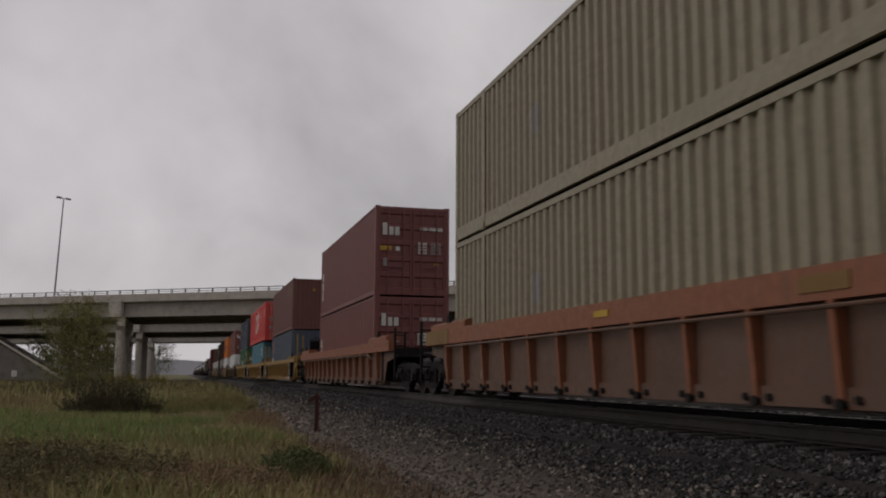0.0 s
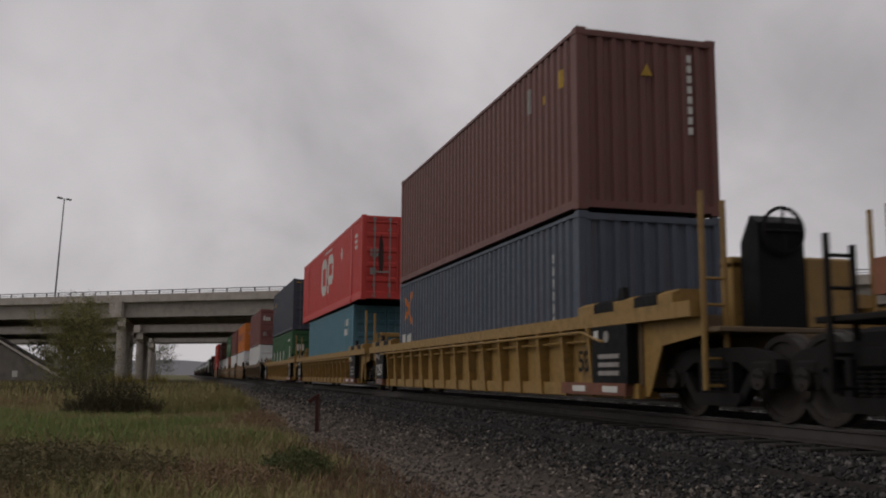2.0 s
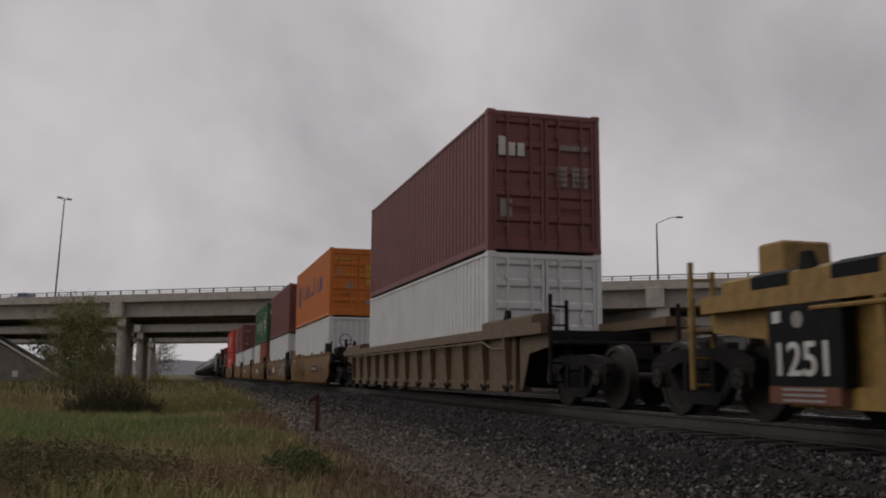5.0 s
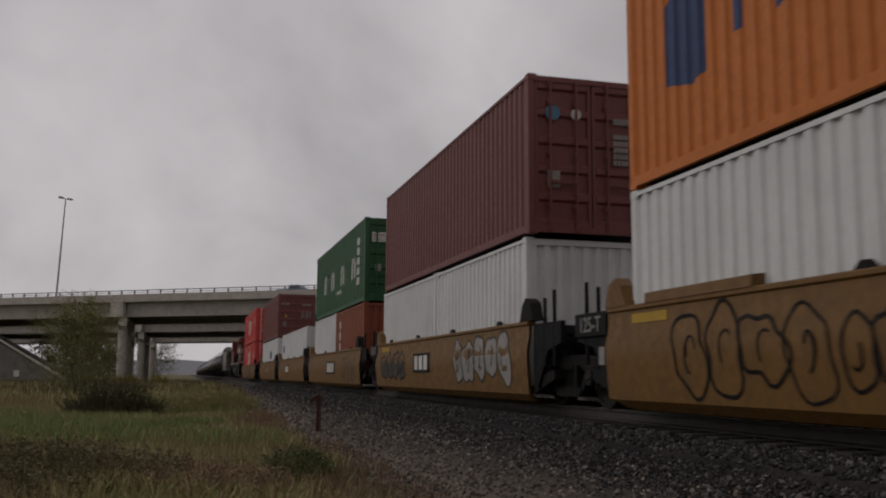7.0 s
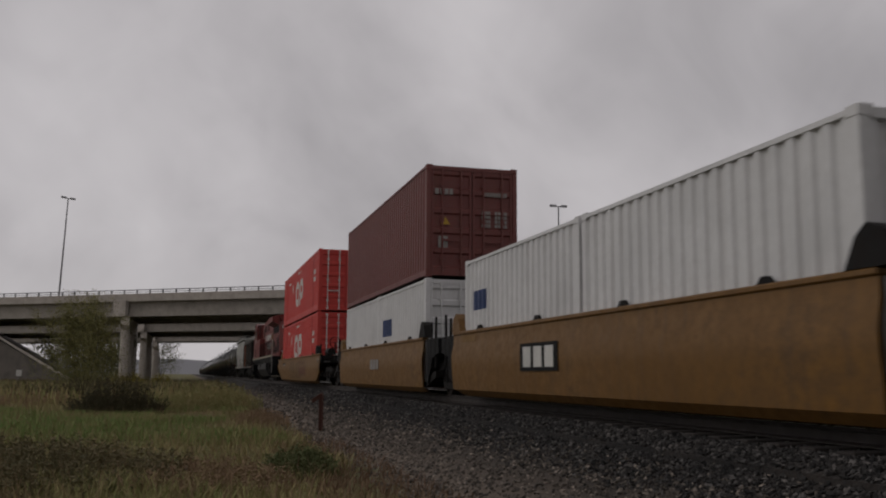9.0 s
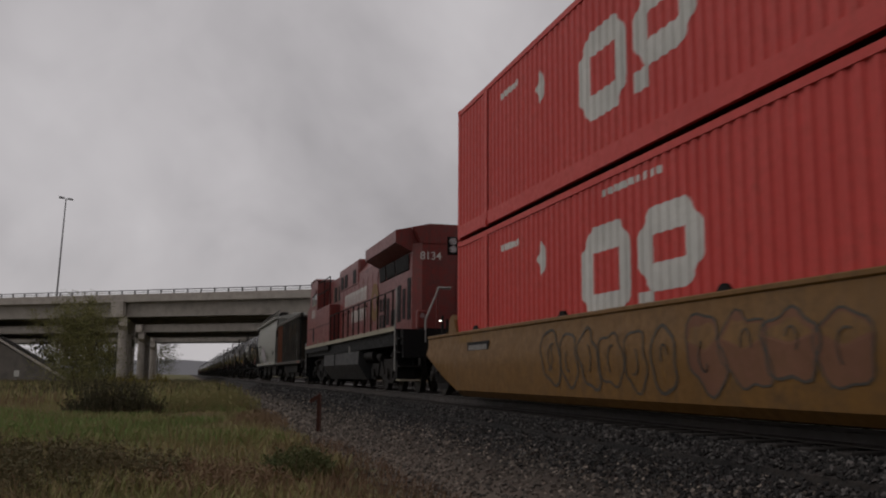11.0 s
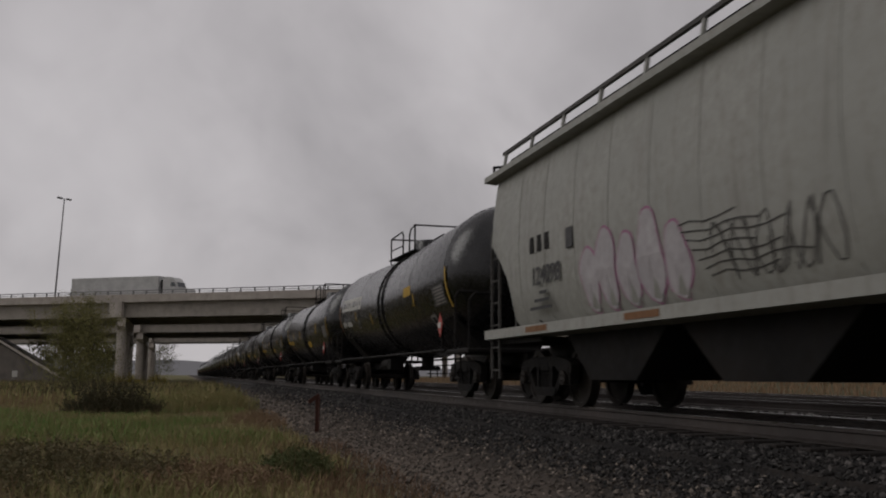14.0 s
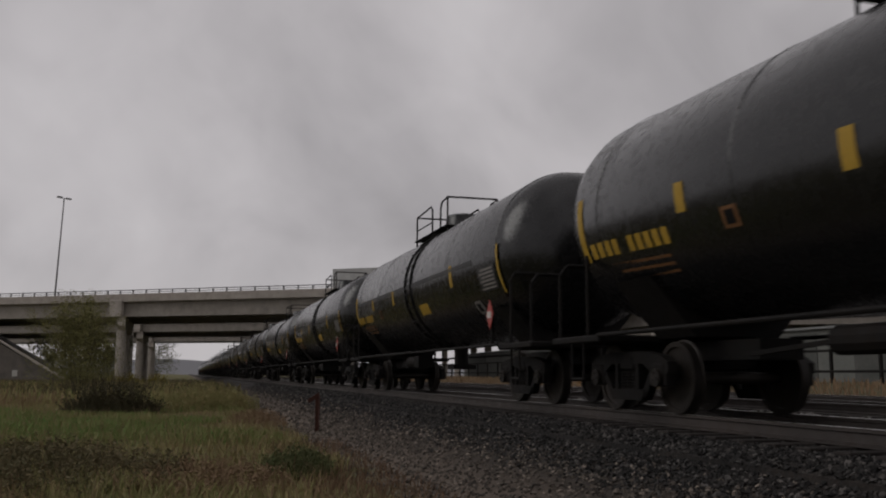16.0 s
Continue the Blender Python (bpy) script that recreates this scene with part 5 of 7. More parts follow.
# --- locomotive ---
CPRED = paint("locomotive_red", rgb(150, 56, 49), rough=0.42, dirt=0.5, dirt_colour=(0.02, 0.013, 0.011), streak=0.4, streak_colour=(0.04, 0.022, 0.018), fade=0.2)
CREAM_STRIPE = surface("cream_stripe", (0.24, 0.215, 0.16), rough=0.6, dirt=0.35)
HOPPER = paint("dark_grey_green_hopper", rgb(62, 59, 51), dirt=0.5, streak=0.45, vary=0.3)
DULL_STEEL = surface("dull_grey_steel", (0.045, 0.043, 0.04), rough=0.7, dirt=0.4)
RUSTRIB = paint("orange_rust_paint", rgb(150, 82, 46), dirt=0.5, streak=0.4)
SPRAY = surface("orange_yellow_spray", (0.24, 0.105, 0.02), rough=0.75, dirt=0.5, dirt_colour=(0.1, 0.035, 0.012), vary=0.35, grain=4.0)
CREAM = paint("pale_grey_hopper", rgb(198, 198, 190), dirt=0.3, streak=0.4, streak_colour=(0.12, 0.10, 0.085))
TANKBLACK = paint("tank_black", (0.014, 0.014, 0.015), rough=0.25, dirt=0.1, dirt_colour=(0.02, 0.018, 0.016), streak=0.12, streak_colour=(0.022, 0.02, 0.018), spec=0.5, bump=0.02)
FADED_EMBLEM = surface("faded_yellow_emblem", (0.15, 0.065, 0.02), rough=0.6, dirt=0.4)
TANKGREY = surface("fuel_tank_grey", (0.017, 0.017, 0.0175), rough=0.5, dirt=0.4, dirt_colour=(0.028, 0.024, 0.021))
LAMP = glow("lamp_glow", (1.0, 0.95, 0.85), 3.0)
CHROME = surface("lamp_rim", (0.3, 0.3, 0.3), rough=0.3, metal=0.9, dirt=0.1)
HANDRAIL = surface("white_handrail", (0.25, 0.24, 0.225), rough=0.55, dirt=0.3)


def loco_truck(c, y):
    tr = part("truck", Shape().box(-0.95, 0.95, y - 0.3, y + 0.3, 0.75, 1.05, 0.03).box(-0.6, 0.6, y - 2.4, y + 2.4, 0.7, 0.9, 0.03), STEEL, c, "grimy three-axle bogie")
    for sx in (-1, 1):
        a = sx * 1.08
        f = Shape().prism([(y - 2.75, 0.85), (y - 2.4, 1.02), (y - 1.4, 0.98), (y - 1.05, 1.12), (y + 1.05, 1.12), (y + 1.4, 0.98), (y + 2.4, 1.02), (y + 2.75, 0.85), (y + 2.7, 0.72), (y + 1.6, 0.66), (y + 0.95, 0.58), (y + 0.55, 0.42), (y - 0.55, 0.42), (y - 0.95, 0.58), (y - 1.6, 0.66), (y - 2.7, 0.72)], a - 0.08, a + 0.08, "x")
        part("side_frame", f, STEEL, tr, "heavy cast side frame")
        for dy in (-2.1, 0.0, 2.1):
            part("axle_box", Shape().box(a - 0.1, a + 0.12, y + dy - 0.2, y + dy + 0.2, 0.5, 0.86, 0.03).cyl((a, y + dy, 0.7), (a + sx * 0.16, y + dy, 0.7), 0.15, 16), STEEL, tr, smooth=True)
        for dy in (-1.05, 1.05):
            part("spring", Shape().cyl((a, y + dy - 0.16, 0.74), (a, y + dy - 0.16, 1.15), 0.09, 10).cyl((a, y + dy + 0.16, 0.74), (a, y + dy + 0.16, 1.15), 0.09, 10), STEEL, tr, smooth=True)
            part("brake_cylinder", Shape().cyl((a + sx * 0.08, y + dy - 0.3, 1.16), (a + sx * 0.08, y + dy + 0.25, 1.2), 0.12, 14), STEEL, tr, smooth=True)
            part("brake_rod", Shape().beam((a + sx * 0.1, y + dy + 0.1, 1.15), (a + sx * 0.1, y + dy + 0.5, 0.6), 0.05, 0.09).beam((a + sx * 0.1, y + dy - 0.1, 1.1), (a + sx * 0.1, y + dy - 0.55, 0.7), 0.05, 0.09), STEEL, tr)
        part("sand_pipe", Shape().tube([(a, y - 2.8, 1.3), (a, y - 2.75, 0.8), (a, y - 2.65, 0.35)], 0.03), STEEL, tr)
    for dy in (-2.1, 0.0, 2.1):
        w = shared("wheelset|0.530", lambda: wheel_shape(0.53), WHEEL, tr, "steel wheels on an axle", True)
        w.matrix_parent_inverse = Matrix.Translation((0, y + dy, 0.53 + ZR))
        WHEELS.append((w, 0.53))


def locomotive():
    c = thing("locomotive", "dirty red diesel locomotive with white lettering blocks and black running gear", "locomotive", s=240.4)
    fr = Shape().box(-1.45, 1.45, 0.75, 21.0, 1.45, 1.83).box(-0.6, 0.6, 0.4, 21.4, 1.0, 1.5)
    part("underframe", fr, BLACK, c)
    for sx in (-1, 1):
        part("walkway", Shape().box(min(sx * 0.9, sx * 1.56), max(sx * 0.9, sx * 1.56), 1.2, 21.0, 1.83, 1.87), BLACK, c)
        for i in range(9):
            y = 1.35 + i * 2.18
            part("sill_stripe", Shape().box(sx * 1.565 - 0.012, sx * 1.565 + 0.012, y, y + 2.12, 1.82, 1.95), CREAM_STRIPE, c, "cream painted sill stripe")
        part("sill_skirt", Shape().box(sx * 1.55 - 0.01, sx * 1.55 + 0.01, 13.6, 20.9, 1.62, 1.82), BLACK, c)
    # long hood
    hw = 1.08
    prof = [(-hw, 1.87), (-hw, 4.25), (-hw + 0.28, 4.62), (hw - 0.28, 4.62), (hw, 4.25), (hw, 1.87)]
    part("hood", Shape().prism(prof, 5.9, 13.9, "y"), CPRED, c, "red painted engine hood")
    part("radiator_hood", Shape().prism([(-0.86, 1.2), (-hw, 1.42), (-hw, 5.9), (hw, 5.9), (hw, 1.42), (0.86, 1.2)], 1.87, 4.2, "z"), CPRED, c, "red painted radiator end")
    wing = Shape().prism([(-1.55, 4.22), (-1.55, 4.56), (-0.6, 4.78), (0.6, 4.78), (1.55, 4.56), (1.55, 4.22), (1.08, 3.98), (-1.08, 3.98)], 1.42, 5.9, "y")
    wing.prism([(-0.86, 4.18), (-1.08, 4.6), (1.08, 4.6), (0.86, 4.18)], 1.2, 1.43, "y")
    part("radiator_wing", wing, CPRED, c, "overhanging radiator roof")
    for sx in (-1, 1):
        for y0, y1 in ((1.75, 3.35), (3.5, 4.7), (4.85, 5.75)):
            g = Shape().prism([(sx * 1.085, 3.52), (sx * 1.095, 3.52), (sx * 1.13, 3.97), (sx * 1.12, 3.97)], y0, y1, "y")
            scr = part("radiator_screen", g, BLACK, c, "dark slanted screen")
            for k in range(5):
                part("screen_bar", Shape().box(sx * 1.1 - 0.02, sx * 1.1 + 0.02, y0, y1, 3.55 + k * 0.085, 3.565 + k * 0.085), STEEL, scr)
        for y0, y1, z0, z1 in ((1.55, 1.95, 2.15, 3.3), (2.2, 2.55, 2.2, 3.05), (2.75, 3.2, 2.15, 3.2), (3.4, 4.1, 2.1, 2.55), (4.35, 4.75, 2.15, 2.95), (5.0, 5.35, 2.1, 2.5), (5.0, 5.35, 2.6, 3.0), (5.5, 5.8, 2.1, 2.5), (5.5, 5.8, 2.6, 3.0)):
            part("grille", Shape().box(sx * (hw + 0.004) - 0.006, sx * (hw + 0.004) + 0.006, y0, y1, z0, z1), BLACK, c, "dark louvred grille")
        for i in range(9):
            y = 6.1 + i * 0.86
            part("hood_door", Shape().box(sx * (hw + 0.006) - 0.012, sx * (hw + 0.006) + 0.012, y, y + 0.8, 2.0, 3.95, 0.01), CPRED, c, "tall hood door")
            part("door_latch", Shape().box(sx * (hw + 0.02) - 0.02, sx * (hw + 0.02) + 0.02, y + 0.08, y + 0.14, 2.9, 3.02), STEEL, c)
    part("emblem", Shape().lathe([(0.3, -hw - 0.022), (0.3, -hw - 0.027), (0.62, -hw - 0.027), (0.62, -hw - 0.022), (0.3, -hw - 0.022)], (0, 6.55, 2.98), "x", 28), FADED_MARK, c, "faded yellow round emblem")
    # plain blocks where the railway's name stands
    for top, z0, z1, pitch, n in ((12.4, 3.2, 3.66, 0.56, 8), (10.95, 2.52, 2.94, 0.42, 7)):
        for i in range(n):
            a, b = top - i * pitch, top - i * pitch - pitch * 0.74
            t = (a - b) * 0.32
            part("lettering_bar", Shape().prism([(a, z0), (a, z1), (b, z1), (b, z0), (b + t, z0), (b + t, z1 - 0.13), (a - t, z1 - 0.13), (a - t, z0)], -hw - 0.026, -hw - 0.02, "x"), WHITE_MARK, c)
    part("dynamic_brake_box", Shape().box(-1.12, 1.12, 9.6, 13.85, 3.85, 4.78, 0.06), CPRED, c, "raised brake grid housing")
    for y in (10.0, 11.9, 12.8):
        part("grille", Shape().box(-1.135, -1.115, y, y + 0.62, 3.95, 4.45), BLACK, c)
    part("exhaust_stack", Shape().box(-0.35, 0.35, 7.5, 8.7, 4.6, 4.8, 0.03), STEEL, c)
    part("roof_hoop", Shape().tube([(-0.35, 2.0, 4.66), (-0.35, 2.0, 4.82), (0.35, 2.0, 4.82), (0.35, 2.0, 4.66)], 0.02), STEEL, c, "low pipe hoop on the roof")
    # cabinet behind the cab and the cab
    part("equipment_cabinet", Shape().box(-1.5, 1.5, 13.9, 17.6, 1.87, 3.46, 0.03), CPRED, c, "full-width red equipment cabinet")
    part("upper_body", Shape().box(-1.0, 1.0, 13.9, 17.6, 3.4, 4.66, 0.05), CPRED, c)
    for y in (13.95, 15.0):
        part("window_louvre", Shape().box(-1.02, -0.995, y + 0.2, y + 0.75, 3.65, 4.25), BLACK, c)
        part("louvre_trim", Shape().box(-1.03, -0.99, y + 0.78, y + 0.84, 3.6, 4.3), CREAM_STRIPE, c)
    cab = [(17.6, 1.87), (17.6, 4.72), (17.9, 4.8), (19.6, 4.8), (19.78, 4.62), (20.05, 3.85), (20.95, 3.5), (20.95, 1.87)]
    part("cab", Shape().prism(cab, -1.5, 1.5, "x"), CPRED, c, "red driver's cab with a sloping nose")
    part("cab_roof", Shape().prism([(17.5, 4.73), (17.9, 4.82), (19.6, 4.82), (19.85, 4.64), (19.85, 4.68), (19.6, 4.86), (17.9, 4.86), (17.5, 4.77)], -1.53, 1.53, "x"), CPRED, c)
    for sx in (-1, 1):
        w1 = part("cab_window", Shape().box(sx * 1.5 - 0.008, sx * 1.5 + 0.008, 17.85, 19.3, 3.72, 4.32), DARK_GLASS, c, "dark cab side window")
        part("window_frame", Shape().box(sx * 1.51 - 0.01, sx * 1.51 + 0.01, 18.5, 18.58, 3.72, 4.32).box(sx * 1.51 - 0.01, sx * 1.51 + 0.01, 17.8, 19.35, 3.68, 3.73).box(sx * 1.51 - 0.01, sx * 1.51 + 0.01, 17.8, 19.35, 4.31, 4.36), CREAM_STRIPE, w1)
        part("sun_visor", Shape().prism([(17.75, 4.4), (19.4, 4.4), (19.3, 4.1), (17.8, 4.25)], sx * 1.54 - 0.008, sx * 1.54 + 0.008, "x"), CPRED, w1)
        part("nose_grille", Shape().box(sx * 1.505 - 0.006, sx * 1.505 + 0.006, 18.4, 18.85, 2.1, 2.7), BLACK, c)
        part("panel_seam", Shape().box(sx * 1.505 - 0.004, sx * 1.505 + 0.004, 13.95, 20.5, 2.68, 2.7), BLACK, c)
        for y in (15.0, 16.6, 18.0):
            part("sill_tab", Shape().box(sx * 1.57 - 0.012, sx * 1.57 + 0.012, y - 0.06, y + 0.06, 1.95, 2.08), CREAM_STRIPE, c)
    lettering("number", "8134", 0.52, WHITE_MARK, c, at(NEAR_SIDE, -1.507, 18.72, 3.16), "white painted engine number")
    lettering("number", "8134", 0.3, WHITE_MARK, c, at(NEAR_END, -0.62, 1.195, 3.76), "white painted engine number")
    for z in (4.28, 4.06):
        part("headlamp", Shape().cyl((0, 1.17, z), (0, 1.2, z), 0.1, 18).cyl((0, 1.15, z), (0, 1.17, z), 0.075, 18), CHROME, c, "unlit round headlamp", smooth=True)
    part("headlamp_box", Shape().box(-0.16, 0.16, 1.185, 1.24, 3.9, 4.42, 0.02), BLACK, c)
    for k in range(3):
        part("end_step", Shape().box(0.15, 0.55, 1.12, 1.19, 2.4 + k * 0.45, 2.43 + k * 0.45), STEEL, c)
    part("end_door", Shape().box(0.1, 0.75, 1.17, 1.2, 1.9, 3.7, 0.01), CPRED, c)
    # rails along the walkway
    for sx in (-1, 1):
        top = [(sx * 1.5, 1.35, 2.95), (sx * 1.5, 13.7, 2.95)]
        part("handrail", Shape().tube(top, 0.022, 8), STEEL, c, "dark walkway handrail")
        for i in range(12):
            y = 1.9 + i * 1.06
            part("stanchion", Shape().tube([(sx * 1.5, y, 1.87), (sx * 1.5, y, 2.95)], 0.024, 6), STEEL, c)
        part("step_grab", Shape().tube([(sx * 1.56, 1.3, 0.75), (sx * 1.56, 1.3, 1.9), (sx * 1.56, 1.15, 2.6), (sx * 1.56, 1.2, 2.95), (sx * 1.5, 1.5, 2.97)], 0.026, 8), HANDRAIL, c, "white painted grab rail")
        part("step_grab", Shape().tube([(sx * 0.9, 0.62, 1.5), (sx * 0.9, 0.62, 2.1), (sx * 0.62, 0.62, 2.75), (sx * 0.55, 0.62, 2.95), (sx * 0.2, 0.62, 2.95)], 0.026, 8), HANDRAIL, c, "white painted grab rail")
        part("step_grab", Shape().tube([(sx * 1.5, 21.2, 0.75), (sx * 1.5, 21.2, 1.7), (sx * 1.5, 21.35, 2.1), (sx * 1.2, 21.4, 2.3)], 0.026, 8), HANDRAIL, c, "white painted grab rail")
        for e, y in ((0, 0.72), (1, 20.95)):
            part("step_well", Shape().box(min(sx * 0.95, sx * 1.52), max(sx * 0.95, sx * 1.52), y + 0.45 - e * 0.55, y + 0.5 - e * 0.55, 0.55, 1.83), BLACK, c)
            for k in range(4):
                part("step_tread", Shape().box(min(sx * 1.0, sx * 1.56), max(sx * 1.0, sx * 1.56), y, y + 0.42, 0.5 + k * 0.36, 0.54 + k * 0.36), CREAM_STRIPE if k == 0 else STEEL, c)
    part("roof_rail", Shape().tube([(-1.45, 17.5, 4.6), (-1.45, 14.2, 4.6), (-1.45, 14.0, 3.5)], 0.022).tube([(-1.45, 15.8, 4.6), (-1.45, 15.8, 3.5)], 0.02).tube([(-1.45, 17.55, 4.1), (-1.45, 14.0, 4.1)], 0.02), STEEL, c, "pipe rail behind the cab")
    part("end_plate", Shape().box(-1.5, 1.5, 0.6, 0.68, 1.1, 1.83), BLACK, c)
    part("near_platform", Shape().box(-0.95, 0.95, 0.62, 1.3, 1.83, 1.87), BLACK, c)
    for x in (-0.95, 0.95):
        part("signal_box", Shape().box(x - 0.14, x + 0.14, 0.75, 0.95, 1.87, 2.35, 0.03), CPRED, c, "red lamp box on the end platform")
        part("signal_lens", Shape().cyl((x, 0.74, 2.2), (x, 0.755, 2.2), 0.07, 14), CHROME, c)
    for x in (-0.55, 0.5, 0.72):
        part("platform_post", Shape().box(x - 0.035, x + 0.035, 0.7, 0.77, 1.87, 2.95, 0.01), CPRED, c, "red railing post")
    part("platform_rail", Shape().tube([(-0.55, 0.735, 2.93), (-0.2, 0.735, 2.93)], 0.022).tube([(0.5, 0.735, 2.6), (0.95, 0.735, 2.6)], 0.022), HANDRAIL, c)
    part("marker_lamp", Shape().cyl((-0.35, 1.14, 2.1), (-0.35, 1.19, 2.1), 0.022, 12), LAMP, c, "small lit marker lamp")
    part("end_lamp_box", Shape().box(0.45, 0.75, 0.9, 1.1, 2.1, 2.4, 0.02), CPRED, c)
    part("ditch_lamp", Shape().cyl((-0.9, 21.3, 1.6), (-0.9, 21.36, 1.6), 0.1, 14), LAMP, c, "lit ditch lamp")
    part("plough", Shape().prism([(20.8, 0.35), (21.5, 0.35), (21.2, 1.1), (20.8, 1.1)], -1.4, 1.4, "x"), BLACK, c)
    # fuel tank and gear
    part("fuel_tank", Shape().prism([(-1.5, 1.42), (-1.52, 1.0), (-1.2, 0.5), (1.2, 0.5), (1.52, 1.0), (1.5, 1.42)], 7.05, 15.0, "y"), TANKGREY, c, "dark grey fuel tank")
    part("tank_seam", Shape().box(-1.535, -1.5, 12.1, 12.14, 1.0, 1.43), BLACK, c)
    part("filler_cap", Shape().cyl((-1.4, 9.2, 1.42), (-1.4, 9.2, 1.62), 0.07, 12), HANDRAIL, c)
    part("air_reservoir", Shape().cyl((-1.2, 5.6, 1.25), (-1.2, 7.0, 1.25), 0.16, 14), STEEL, c, smooth=True)
    coupler(c, -0.4, 0.6)
    coupler(c, 21.4, 22.6)
    loco_truck(c, 3.9)
    loco_truck(c, 18.3)


# --- hopper cars ---
def hopper():
    c = thing("open_hopper", "dark weathered open-top hopper car with upright ribs and graffiti", "hopper car", s=263.6)
    W = 1.45
    for sx in (-1, 1):
        part("side_sheet", Shape().prism([(0.3, 3.57), (1.45, 1.5), (1.45, 1.36), (11.9, 1.36), (11.9, 1.5), (12.75, 3.57)], sx * W - 0.015, sx * W + 0.015, "x"), HOPPER, c, "dark grey-green side sheet")
        part("top_chord", Shape().box(min(sx * (W - 0.05), sx * (W + 0.12)), max(sx * (W - 0.05), sx * (W + 0.12)), 0.1, 12.9, 3.55, 3.72, 0.02), HOPPER, c)
        part("side_sill", Shape().box(min(sx * (W - 0.1), sx * (W + 0.1)), max(sx * (W - 0.1), sx * (W + 0.1)), 0.1, 12.9, 1.22, 1.37, 0.02), HOPPER, c)
        for i in range(12):
            y = 1.4 + 10.5 * i / 11
            part("rib", Shape().box(min(sx * W, sx * (W + 0.11)), max(sx * W, sx * (W + 0.11)), y - 0.05, y + 0.05, 1.36, 3.56, 0.012), RUSTRIB if i >= 9 else HOPPER, c)
        part("rust_panel", Shape().box(sx * (W + 0.02) - 0.003, sx * (W + 0.02) + 0.003, 10.05, 11.85, 1.4, 3.5), RUSTRIB, c, "orange rusty panel")
        for y in (0.25, 12.75):
            ld = Shape().tube([(sx * (W + 0.05), y, 1.3), (sx * (W + 0.05), y, 3.6)], 0.03).tube([(sx * (W + 0.05), y + (0.45 if y < 5 else -0.45), 1.3), (sx * (W + 0.05), y + (0.45 if y < 5 else -0.45), 3.6)], 0.03)
            for k in range(6):
                ld.tube([(sx * (W + 0.05), y, 1.5 + k * 0.36), (sx * (W + 0.05), y + (0.45 if y < 5 else -0.45), 1.5 + k * 0.36)], 0.016)
            part("ladder", ld, STEEL, c)
    for a, b, e in ((1.4, 0.5, -1), (11.9, 12.6, 1)):
        part("slope_sheet", Shape().prism([(a, 1.5), (b - e * 0.0, 3.5), (b + e * 0.05, 3.5), (a + e * 0.06, 1.45)], -W, W, "x"), HOPPER, c, "sloped end sheet")
        part("end_beam", Shape().box(-W, W, min(b - 0.3, b + 0.3), max(b - 0.3, b + 0.3), 3.5, 3.6), HOPPER, c)
        part("end_sill", Shape().box(-W, W, (0.0 if e < 0 else 12.7), (0.3 if e < 0 else 13.0), 1.0, 1.35), STEEL, c)
        for k in (-0.8, 0.8):
            part("end_post", Shape().beam((k, 0.4 if e < 0 else 12.6, 1.3), (k, 0.6 if e < 0 else 12.4, 3.5), 0.12, 0.12), STEEL, c)
    for y in (4.2, 6.65, 9.1):
        part("discharge_chute", Shape().prism([(y - 1.2, 1.3), (y + 1.2, 1.3), (y + 0.85, 0.55), (y - 0.85, 0.55)], -1.2, 1.2, "x"), STEEL, c, "sloped discharge chute")
    part("centre_sill", Shape().box(-0.3, 0.3, 0, 13, 0.85, 1.25), STEEL, c)
    r = random.Random(9)

    def blob(cy, cz, ry, rz, mat, lift, name, wob=0.16):
        p = r.uniform(0, 6.3)
        ring = [(cy + ry * math.cos(a) * (1 + wob * math.sin(3 * a + p)), cz + rz * math.sin(a) * (1 + wob * math.cos(2 * a + p))) for a in [k * math.pi / 11 for k in range(22)]]
        part(name, Shape().prism(ring, -W - lift - 0.004, -W - lift, "x"), mat, c)
    # orange and yellow sprayed shapes over the end bays
    for cy, cz, ry, rz, mt in ((10.55, 3.05, 0.42, 0.36, SPRAY), (10.45, 2.15, 0.38, 0.62, SPRAY), (11.4, 1.85, 0.34, 0.36, SPRAY), (11.45, 3.1, 0.3, 0.3, SPRAY), (10.5, 2.6, 0.2, 0.3, RUSTRIB)):
        blob(cy, cz, ry, rz, mt, 0.026 + (0.003 if mt is RUSTRIB else 0.0), "painted_shape")
    # a faded emblem of sprayed orange blocks high on the side
    for cy, cz, ry, rz in ((6.35, 2.9, 0.4, 0.5), (5.5, 3.0, 0.36, 0.3), (4.65, 2.95, 0.38, 0.5), (3.95, 2.9, 0.3, 0.3), (3.4, 3.0, 0.26, 0.34), (2.75, 3.1, 0.16, 0.42)):
        blob(cy, cz, ry, rz, SPRAY if cy < 5 else RUSTRIB, 0.018, "painted_block", 0.1)
    for cy, cz, ry, rz, mt in ((5.1, 2.1, 0.26, 0.26, PALE_MARK), (6.7, 1.85, 0.2, 0.2, SPRAY), (6.0, 1.9, 0.2, 0.16, RUSTRIB), (5.1, 1.9, 0.18, 0.15, RUSTRIB), (3.9, 1.62, 0.3, 0.14, RUSTRIB), (6.2, 1.5, 0.3, 0.06, RUSTRIB), (9.3, 1.9, 0.3, 0.16, SPRAY), (9.2, 1.55, 0.3, 0.1, RUSTRIB), (3.0, 1.6, 0.2, 0.12, RUSTRIB), (2.05, 2.0, 0.07, 0.42, SPRAY)):
        blob(cy, cz, ry, rz, mt, 0.018, "painted_tag")
    part("data_frame", ribbon([(2.1, 1.7), (2.65, 1.7), (2.65, 2.45), (2.1, 2.45)], 0.035, True, lambda y, z: (-W - 0.02, y, z)), SPRAY, c, "thin yellow outline of a data panel")
